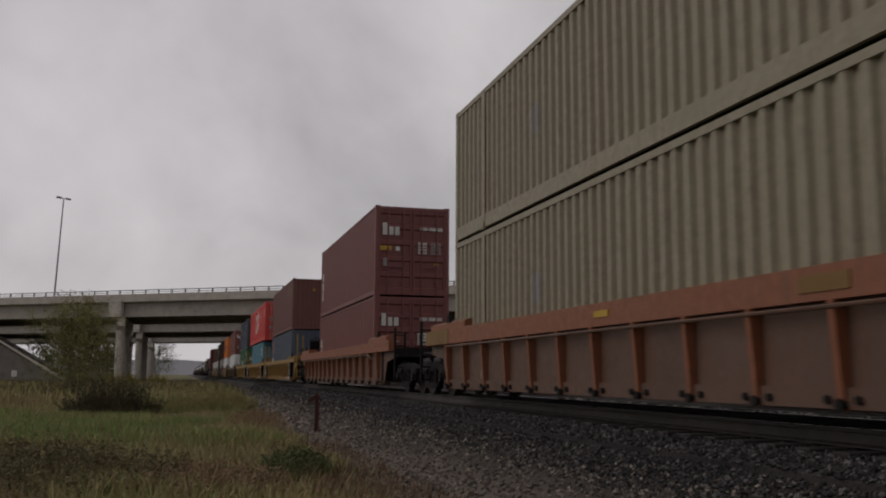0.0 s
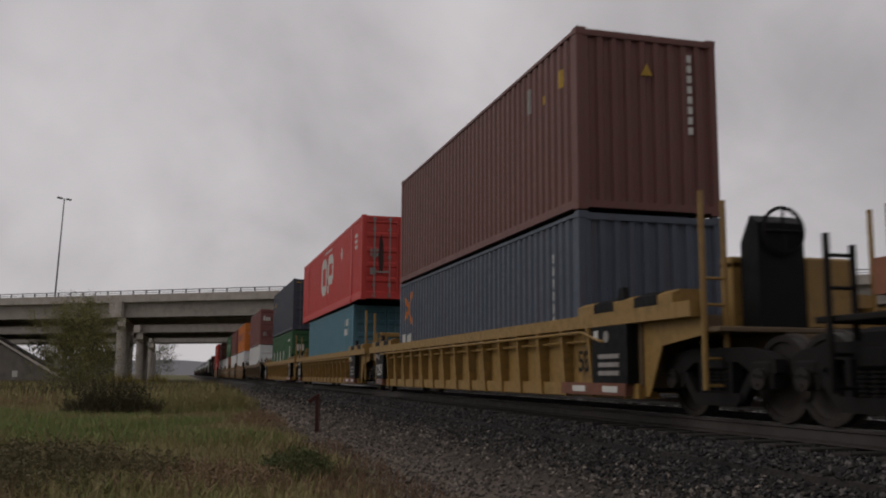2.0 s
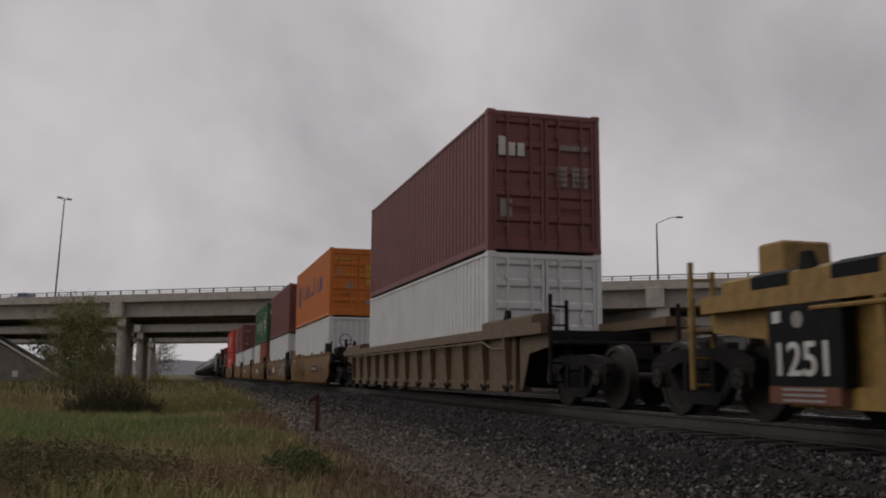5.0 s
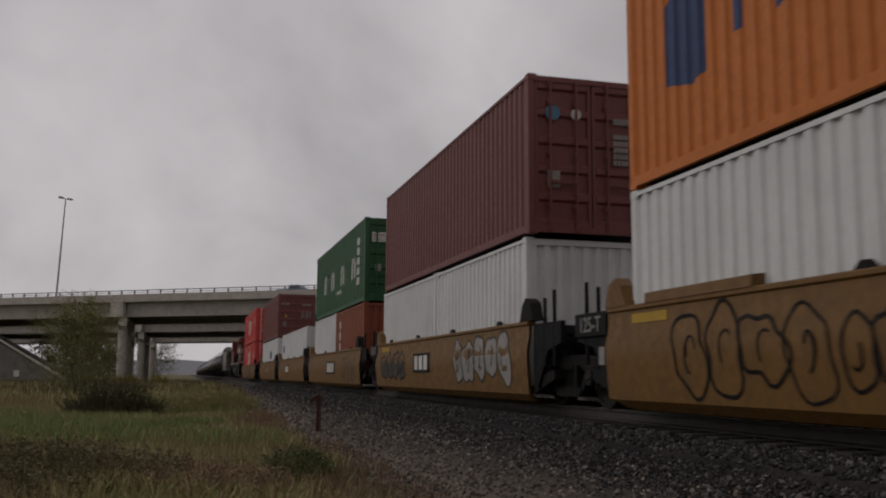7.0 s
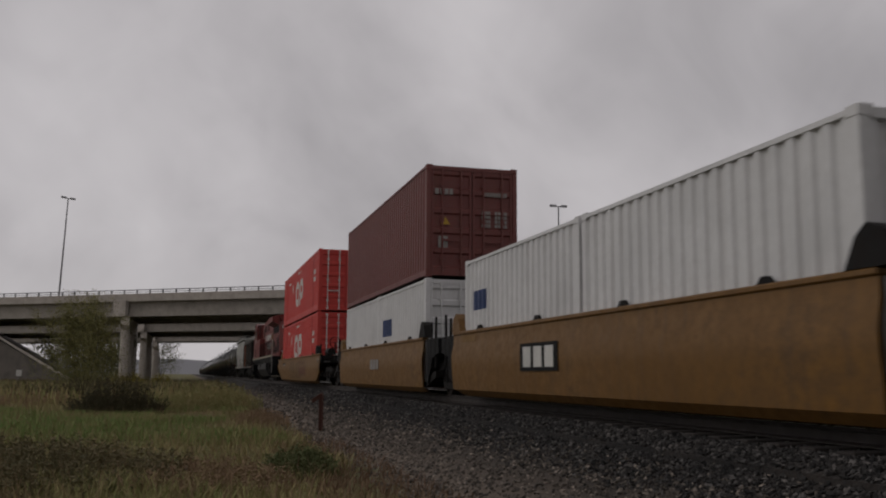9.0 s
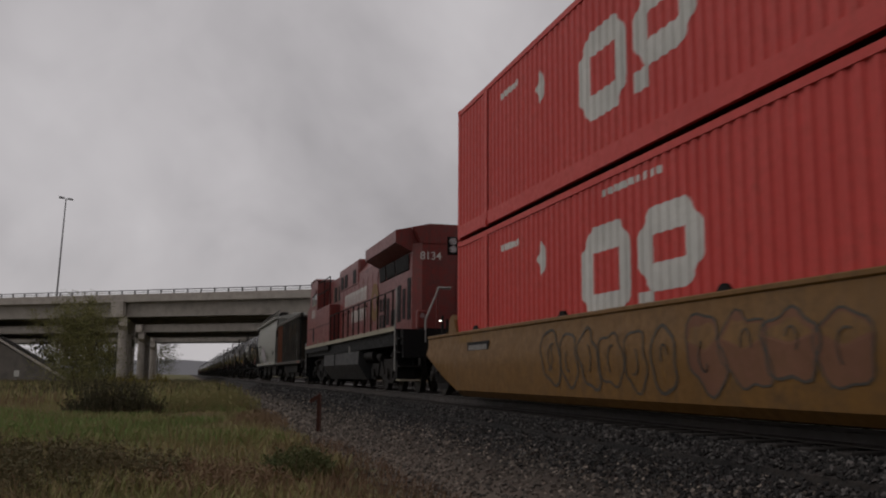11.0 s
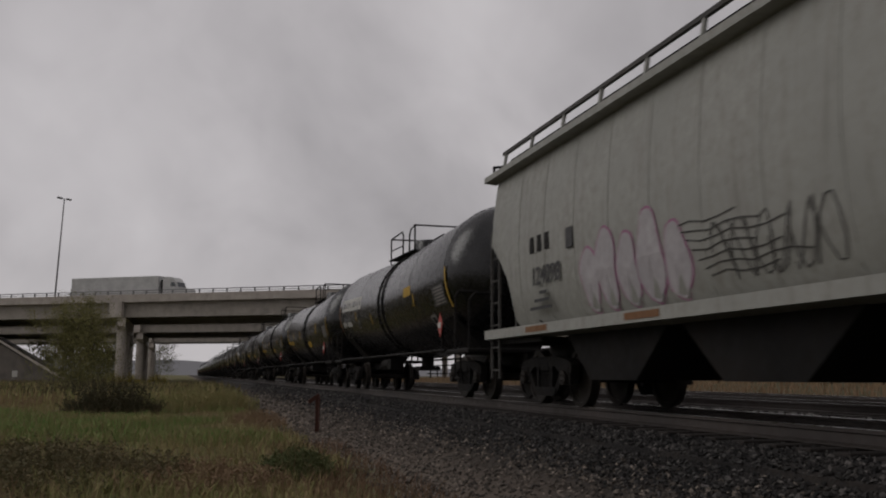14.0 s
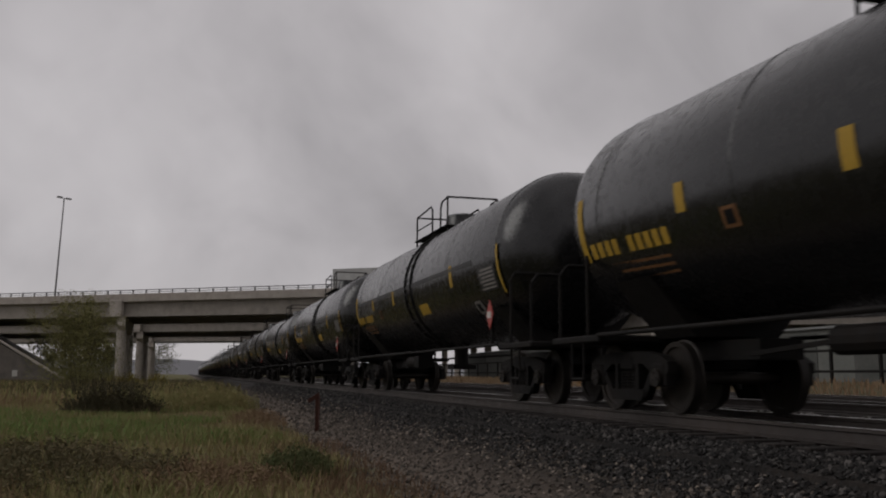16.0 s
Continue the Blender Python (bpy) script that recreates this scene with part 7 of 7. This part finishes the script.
def blades(name, xs, ys, hs, width, lean, mat, label, category="grass", kind="stuff", seed=1, base=None):
    """Bent grass blades: two quads tapering to a tip."""
    rg = np.random.default_rng(seed)
    n = len(xs)
    z0 = np.array([ground_z(x, y) for x, y in zip(xs, ys)]) - 0.02 if base is None else base
    a = rg.uniform(0, 2 * np.pi, n)
    w = width * rg.uniform(0.6, 1.4, n)
    ln = lean * hs * rg.uniform(0.2, 1.0, n)
    b = rg.uniform(0, 2 * np.pi, n)
    dx, dy = np.cos(a) * w, np.sin(a) * w
    lx, ly = np.cos(b) * ln, np.sin(b) * ln
    P = np.zeros((n, 5, 3))
    P[:, 0] = np.stack([xs - dx, ys - dy, z0], 1)
    P[:, 1] = np.stack([xs + dx, ys + dy, z0], 1)
    P[:, 2] = np.stack([xs + lx * 0.4 + dx * 0.7, ys + ly * 0.4 + dy * 0.7, z0 + hs * 0.6], 1)
    P[:, 3] = np.stack([xs + lx * 0.4 - dx * 0.7, ys + ly * 0.4 - dy * 0.7, z0 + hs * 0.6], 1)
    P[:, 4] = np.stack([xs + lx, ys + ly, z0 + hs * rg.uniform(0.85, 1.0, n)], 1)
    i = np.arange(n)[:, None] * 5
    tri = np.concatenate([i + np.array([[0, 1, 2]]), i + np.array([[0, 2, 3]]), i + np.array([[3, 2, 4]])])
    return mesh_from_arrays(name, P.reshape(-1, 3), tri, mat, label, category, kind)


def scatter(n, x0, x1, y0, y1, seed, power=1.0):
    rg = np.random.default_rng(seed)
    return rg.uniform(x0, x1, n), y0 + (y1 - y0) * rg.uniform(0, 1, n) ** power, rg


GRASS = leaf_material("grass_blade", (0.13, 0.19, 0.052), (0.33, 0.235, 0.125))
GREENGRASS = leaf_material("fresh_grass", (0.09, 0.19, 0.045), (0.19, 0.22, 0.075))
DRY = leaf_material("dry_stalk", (0.27, 0.18, 0.11), (0.14, 0.095, 0.055))
WEED = leaf_material("dark_weed", (0.052, 0.06, 0.026), (0.16, 0.12, 0.065))
EDGEWEED = leaf_material("edge_weed", (0.05, 0.08, 0.026), (0.12, 0.115, 0.05))
LEAF = leaf_material("willow_leaf", (0.11, 0.125, 0.04), (0.215, 0.185, 0.075))
DARKLEAF = leaf_material("shrub_leaf", (0.035, 0.04, 0.017), (0.075, 0.058, 0.032))
PALELEAF = leaf_material("far_leaf", (0.09, 0.10, 0.055), (0.16, 0.155, 0.085))
YELLOWLEAF = leaf_material("yellow_leaf", (0.22, 0.17, 0.02), (0.12, 0.10, 0.03))
BARK = surface("bark", (0.05, 0.04, 0.032), rough=0.9)


def gravel_edge(y):
    return 2.35 + 0.35 * np.sin(y * 0.35 + 1.0) + 0.25 * np.sin(y * 0.9)


def lawn():
    xs, ys, rg = scatter(120000, -16, 3.4, 9, 62, 11, 1.6)
    keep = (xs < gravel_edge(ys)) & (np.abs(xs) < 2 + ys * 0.4)
    xs, ys = xs[keep], ys[keep]
    patch = np.array([noise.noise((x * 0.45, y * 0.3, 2.2)) for x, y in zip(xs, ys)])
    hs = rg.uniform(0.06, 0.26, len(xs)) * (1.1 + 0.9 * patch)
    blades("grass", xs, ys, hs, 0.007, 0.9, GRASS, "short mixed green and tan railside grass", seed=2)
    xs, ys, rg = scatter(26000, -9, 2.2, 20, 40, 12)
    m = np.array([noise.noise((x * 0.3, y * 0.2, 7.7)) for x, y in zip(xs, ys)]) > -0.15
    xs, ys = xs[m], ys[m]
    blades("fresh_grass", xs, ys, rg.uniform(0.1, 0.3, len(xs)), 0.011, 0.7, GREENGRASS, "bright green strip of fresh grass", seed=3)
    xs, ys, rg = scatter(16000, -12, 2.6, 9, 80, 13, 1.5)
    keep = (xs < gravel_edge(ys) + 0.3)
    xs, ys = xs[keep], ys[keep]
    blades("dry_grass", xs, ys, rg.uniform(0.15, 0.5, len(xs)), 0.005, 0.6, DRY, "scattered dry brown stalks", seed=4)
    xs, ys, rg = scatter(14000, -60, 3.6, 58, 150, 14)
    blades("rough_grass", xs, ys, rg.uniform(0.4, 1.0, len(xs)), 0.06, 0.4, WEED, "rough brown grass towards the bridge", seed=5)
    xs, ys, rg = scatter(9000, -30, 3.0, 45, 110, 15)
    blades("rough_grass", xs, ys, rg.uniform(0.3, 0.9, len(xs)), 0.05, 0.4, GRASS, "rough green grass towards the bridge", seed=6)
    xs, ys, rg = scatter(6000, 19, 34, 14, 120, 16)
    blades("yellow_grass", xs, ys, rg.uniform(0.2, 0.5, len(xs)), 0.03, 0.4, DRY, "yellowed grass strip beyond the tracks", seed=7)
    # red-brown weeds on the gravel edge
    xs, ys, rg = scatter(2600, 1.5, 3.1, 9.5, 20, 17)
    blades("low_weed", xs, ys, rg.uniform(0.05, 0.26, len(xs)), 0.006, 0.9, leaf_material("red_weed", (0.17, 0.09, 0.06), (0.11, 0.08, 0.045)), "thin reddish weeds on the gravel", seed=8)


def weed_clump(name, cx, cy, rx, ry, height, stems, mat, label, seed, category="weeds"):
    """Upright leafy stalks: each stem a thin blade with small leaves along it."""
    rg = np.random.default_rng(seed)
    V, F = [], []
    for i in range(stems):
        a, r = rg.uniform(0, 2 * np.pi), math.sqrt(rg.uniform(0, 1))
        x, y = cx + rx * r * math.cos(a), cy + ry * r * math.sin(a)
        h = height * rg.uniform(0.5, 1.0) * (1 - (0.8 if name == "shrub" else 0.45) * r * r)
        z = ground_z(x, y) - 0.03
        sway = 0.35 if name == "shrub" else 0.14
        lx, ly = rg.normal(0, sway) * h, rg.normal(0, sway) * h
        n = len(V)
        w = 0.006 * (1 + h)
        V += [(x - w, y, z), (x + w, y, z), (x + lx, y + ly, z + h)]
        F.append((n, n + 1, n + 2))
        for k in range(int(10 + h * 30)):
            f = rg.uniform(0.15, 1.0)
            p = np.array([x + lx * f, y + ly * f, z + h * f])
            d = rg.normal(0, 1, 3)
            d[2] = abs(d[2]) * 0.5
            d /= np.linalg.norm(d)
            s = np.cross(d, rg.normal(0, 1, 3))
            s /= np.linalg.norm(s)
            ll, ww = rg.uniform(0.03, 0.085) * (0.6 + height * 0.5), rg.uniform(0.006, 0.016) * (0.6 + height * 0.5)
            n = len(V)
            V += [tuple(p), tuple(p + d * ll * 0.5 + s * ww), tuple(p + d * ll), tuple(p + d * ll * 0.5 - s * ww)]
            F.append((n, n + 1, n + 2, n + 3))
    me = bpy.data.meshes.new(name)
    me.from_pydata(V, [], F)
    me.materials.append(mat)
    ob = new(name, me)
    tagged(ob, label, category, kind="stuff" if name == "weed_patch" else "")
    return ob


def tree(x, y, height, spread, leaves, leaf, stems, seed, label, leaf_size=0.16, low=0.12):
    rg = np.random.default_rng(seed)
    t = new("tree")
    z = ground_z(x, y) if y < 140 and abs(x) < 60 else -0.9
    t.location = (x, y, z)
    tagged(t, label, "tree", "trees")
    wood, tips = Shape(), []

    def limb(p, d, length, r, depth):
        q = p
        for k in range(3):
            d2 = (d + Vector(rg.normal(0, 0.13, 3))).normalized()
            e = q + d2 * length / 3
            wood.cyl(q, e, r * (1 - k * 0.22), 6, r * (1 - (k + 1) * 0.22), caps=False)
            q = e
            if depth < 3 and (k > 0 or depth > 0):
                for _ in range(2):
                    dd = (d2 * 0.75 + Vector(rg.normal(0, 0.55, 3)) + Vector((0, 0, 0.25))).normalized()
                    limb(q, dd, length * rg.uniform(0.42, 0.62), r * 0.5, depth + 1)
            if depth >= 1:
                tips.append((q.copy(), length * 0.35))
    for i in range(stems):
        a = 2 * math.pi * i / stems + rg.uniform(0, 1)
        d = Vector((math.cos(a) * spread / height * 0.7, math.sin(a) * spread / height * 0.7, 1)).normalized()
        limb(Vector((math.cos(a) * 0.25, math.sin(a) * 0.25, -0.1)), d, height * rg.uniform(0.55, 0.72), 0.018 * height / math.sqrt(stems), 0)
    part("trunk", wood, BARK, t, "thin branching stems")
    V, F = [], []
    for k in range(leaves):
        c, sp = tips[rg.integers(len(tips))]
        p = np.array(c) + rg.normal(0, 0.028 * height, 3)
        if rg.uniform() < 0.5:
            p[2] *= rg.uniform(0.2, 0.9)
        if p[2] < low * height:
            continue
        d = rg.normal(0, 1, 3)
        d /= np.linalg.norm(d)
        s = np.cross(d, rg.normal(0, 1, 3))
        s /= np.linalg.norm(s)
        l, w = leaf_size * rg.uniform(0.6, 1.3), leaf_size * rg.uniform(0.25, 0.5)
        n = len(V)
        V += [tuple(p - d * l * 0.5), tuple(p + s * w), tuple(p + d * l * 0.5), tuple(p - s * w)]
        F.append((n, n + 1, n + 2, n + 3))
    me = bpy.data.meshes.new("crown")
    me.from_pydata(V, [], F)
    me.materials.append(leaf)
    o = new("crown", me)
    o.parent = t
    return t


def plants():
    lawn()
    weed_clump("weed_patch", -2.3, 13.6, 2.4, 3.2, 0.72, 900, WEED, "dense dark brown-green weeds in grass", 21)
    weed_clump("weed_patch", -5.2, 17.5, 2.6, 3.4, 0.7, 600, WEED, "dark weeds gone to seed", 22)
    weed_clump("weed_patch", 0.3, 12.6, 1.1, 1.6, 0.42, 420, DRY, "brown dry weeds in the grass", 23)
    weed_clump("weed_clump", 1.62, 14.0, 0.55, 0.7, 0.55, 420, EDGEWEED, "low green weed clump at the gravel edge", 24)
    weed_clump("shrub", -2.7, 38.0, 1.8, 1.3, 1.65, 560, DARKLEAF, "low dark leafless-looking shrub", 25, "shrub")
    weed_clump("weed_patch", 0.7, 40.0, 2.4, 2.2, 1.2, 520, GRASS, "tall green-brown weeds beside the ballast", 26)
    weed_clump("weed_patch", 2.2, 30.0, 0.8, 5.0, 0.5, 300, DRY, "brown weeds along the ballast toe", 27)
    weed_clump("weed_patch", -9.0, 46.0, 4.0, 4.0, 1.0, 260, DRY, "tall brown weeds in rough grass", 28)
    weed_clump("shrub", -5.5, 60.0, 4.5, 2.0, 1.6, 300, DARKLEAF, "dark low brush near the bridge", 29, "shrub")
    tree(-8.6, 84.0, 6.9, 3.0, 34000, LEAF, 10, 31, "slender many-stemmed willow with thin yellow-green leaves", 0.12, 0.03)
    tree(-12.0, 178.0, 7.0, 3.0, 2200, PALELEAF, 4, 32, "pale thin tree beyond the bridge piers", 0.3)
    tree(-9.6, 335.0, 13.0, 3.0, 2200, PALELEAF, 4, 33, "pale green tree seen under the bridge", 0.4)
    tree(-25.0, 330.0, 11.0, 6.0, 2600, PALELEAF, 4, 34, "pale tree beyond the bridge", 0.5)
    tree(-33.0, 250.0, 11.0, 6.0, 2200, PALELEAF, 4, 35, "pale tree beyond the bridge", 0.5)
    for i, (x, y) in enumerate(((-6.0, 112), (-8.4, 118), (-3.6, 126))):
        weed_clump("yellow_bush", x, y, 1.4, 1.0, 1.9, 130, YELLOWLEAF, "small yellow autumn bush by the bridge pier", 40 + i, "shrub")


plants()


# --- loose ballast stones ---
def stones(name, xs, ys, zs, rs, label, seed, mat=None):
    rg = np.random.default_rng(seed)
    n = len(xs)
    octa = np.array([[1, 0, 0], [-1, 0, 0], [0, 1, 0], [0, -1, 0], [0, 0, 1], [0, 0, -1]], float)
    fac = np.array([[0, 2, 4], [2, 1, 4], [1, 3, 4], [3, 0, 4], [2, 0, 5], [1, 2, 5], [3, 1, 5], [0, 3, 5]])
    a = rg.uniform(0, 2 * np.pi, n)
    tilt = rg.uniform(-0.9, 0.9, n)
    P = octa[None] * rg.uniform(0.6, 1.25, (n, 6, 1)) * rs[:, None, None] * np.array([1, 1, 0.75])
    P = P + rg.normal(0, 0.18, (n, 6, 3)) * rs[:, None, None]
    ca, sa, ct, st = np.cos(a), np.sin(a), np.cos(tilt), np.sin(tilt)
    y1 = P[..., 1] * ct[:, None] - P[..., 2] * st[:, None]
    z1 = P[..., 1] * st[:, None] + P[..., 2] * ct[:, None]
    x2 = P[..., 0] * ca[:, None] - y1 * sa[:, None]
    y2 = P[..., 0] * sa[:, None] + y1 * ca[:, None]
    Q = np.stack([x2 + xs[:, None], y2 + ys[:, None], z1 + zs[:, None]], 2)
    F = (np.arange(n)[:, None, None] * 6 + fac[None]).reshape(-1, 3)
    return mesh_from_arrays(name, Q.reshape(-1, 3), F, mat or SHADED_STONE, label, "ballast")


def bed_z(x, y):
    """Top of the ballast under and beside the near track."""
    g = ground_z(x, y)
    if abs(x - X0) < 2.0:
        d = abs(x - X0)
        return max(g, ZR - 0.215 - (0 if d < 0.9 else (d - 0.9) * 0.012 if d < 1.75 else 0.01 + (d - 1.75) * 0.3))
    return g


def ballast_stones():
    for name, n, x0, x1, y0, y1, r0, r1, seed, pw in (("ballast_stones", 40000, 2.5, 6.0, 5, 26, 0.018, 0.04, 51, 1.25), ("ballast_stones", 9000, 2.6, 6.0, 26, 70, 0.035, 0.07, 52, 1.4),
                                                  ("ballast_stones", 6000, 6.1, 9.6, 6, 34, 0.03, 0.05, 53, 1.2), ("ballast_stones", 3500, 9.3, 17.5, 12, 50, 0.04, 0.07, 54, 1.2)):
        xs, ys, rg = scatter(n, x0, x1, y0, y1, seed, pw)
        edge = 2.75 + 0.3 * np.sin(ys * 0.5) + rg.exponential(0.12, n)
        thin = ((xs > edge) & ((xs > 4.1) | (rg.uniform(0, 1, n) < 0.3))) | (rg.uniform(0, 1, n) < 0.15)
        xs, ys = xs[thin], ys[thin]
        zs = np.array([bed_z(x, y) for x, y in zip(xs, ys)])
        rs = r0 + (r1 - r0) * rg.uniform(0, 1, len(xs)) ** 1.6
        if seed == 54:
            stones(name, xs, ys, zs + rs * 0.25, rs, "pale crushed stones between the tracks", seed, LIT_BALLAST)
            continue
        toe = xs + rg.normal(0, 0.25, len(xs)) < 4.25
        for pick, label, mat in ((~toe, "loose grey crushed stones of the ballast", SHADED_STONE), (toe, "dusty brown-grey stones at the foot of the ballast", DUSTY_STONE)):
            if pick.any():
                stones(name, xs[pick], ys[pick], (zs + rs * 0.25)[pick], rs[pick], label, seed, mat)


ballast_stones()


# --- what moves ---
def motions():
    for ob, x, s, z in MOVERS:
        walk(ob, [(0.0, pose(x, s, z)), (16.0, pose(x, s - V * 16.0, z))])
    deck = 12.505
    for ob, k0, speed, v in ROAD:
        rows = []
        for t in (0.0, 4.0, 8.0, 12.0, 16.0):
            rows.append((t, BR @ pose(k0 + speed * t, v, deck)))
        walk(ob, rows)
    kept = {}
    for w, r in WHEELS:
        if r not in kept:
            turn = math.degrees(V / FPS / r)
            walk(w, [(k / FPS, pose(0, 0, 0, turn * k)) for k in range(16 * FPS + 1)])
            kept[r] = w
        else:
            w.rotation_mode = "QUATERNION"
            w.animation_data_create()
            w.animation_data.action = kept[r].animation_data.action
            w.animation_data.action_slot = kept[r].animation_data.action_slot


motions()
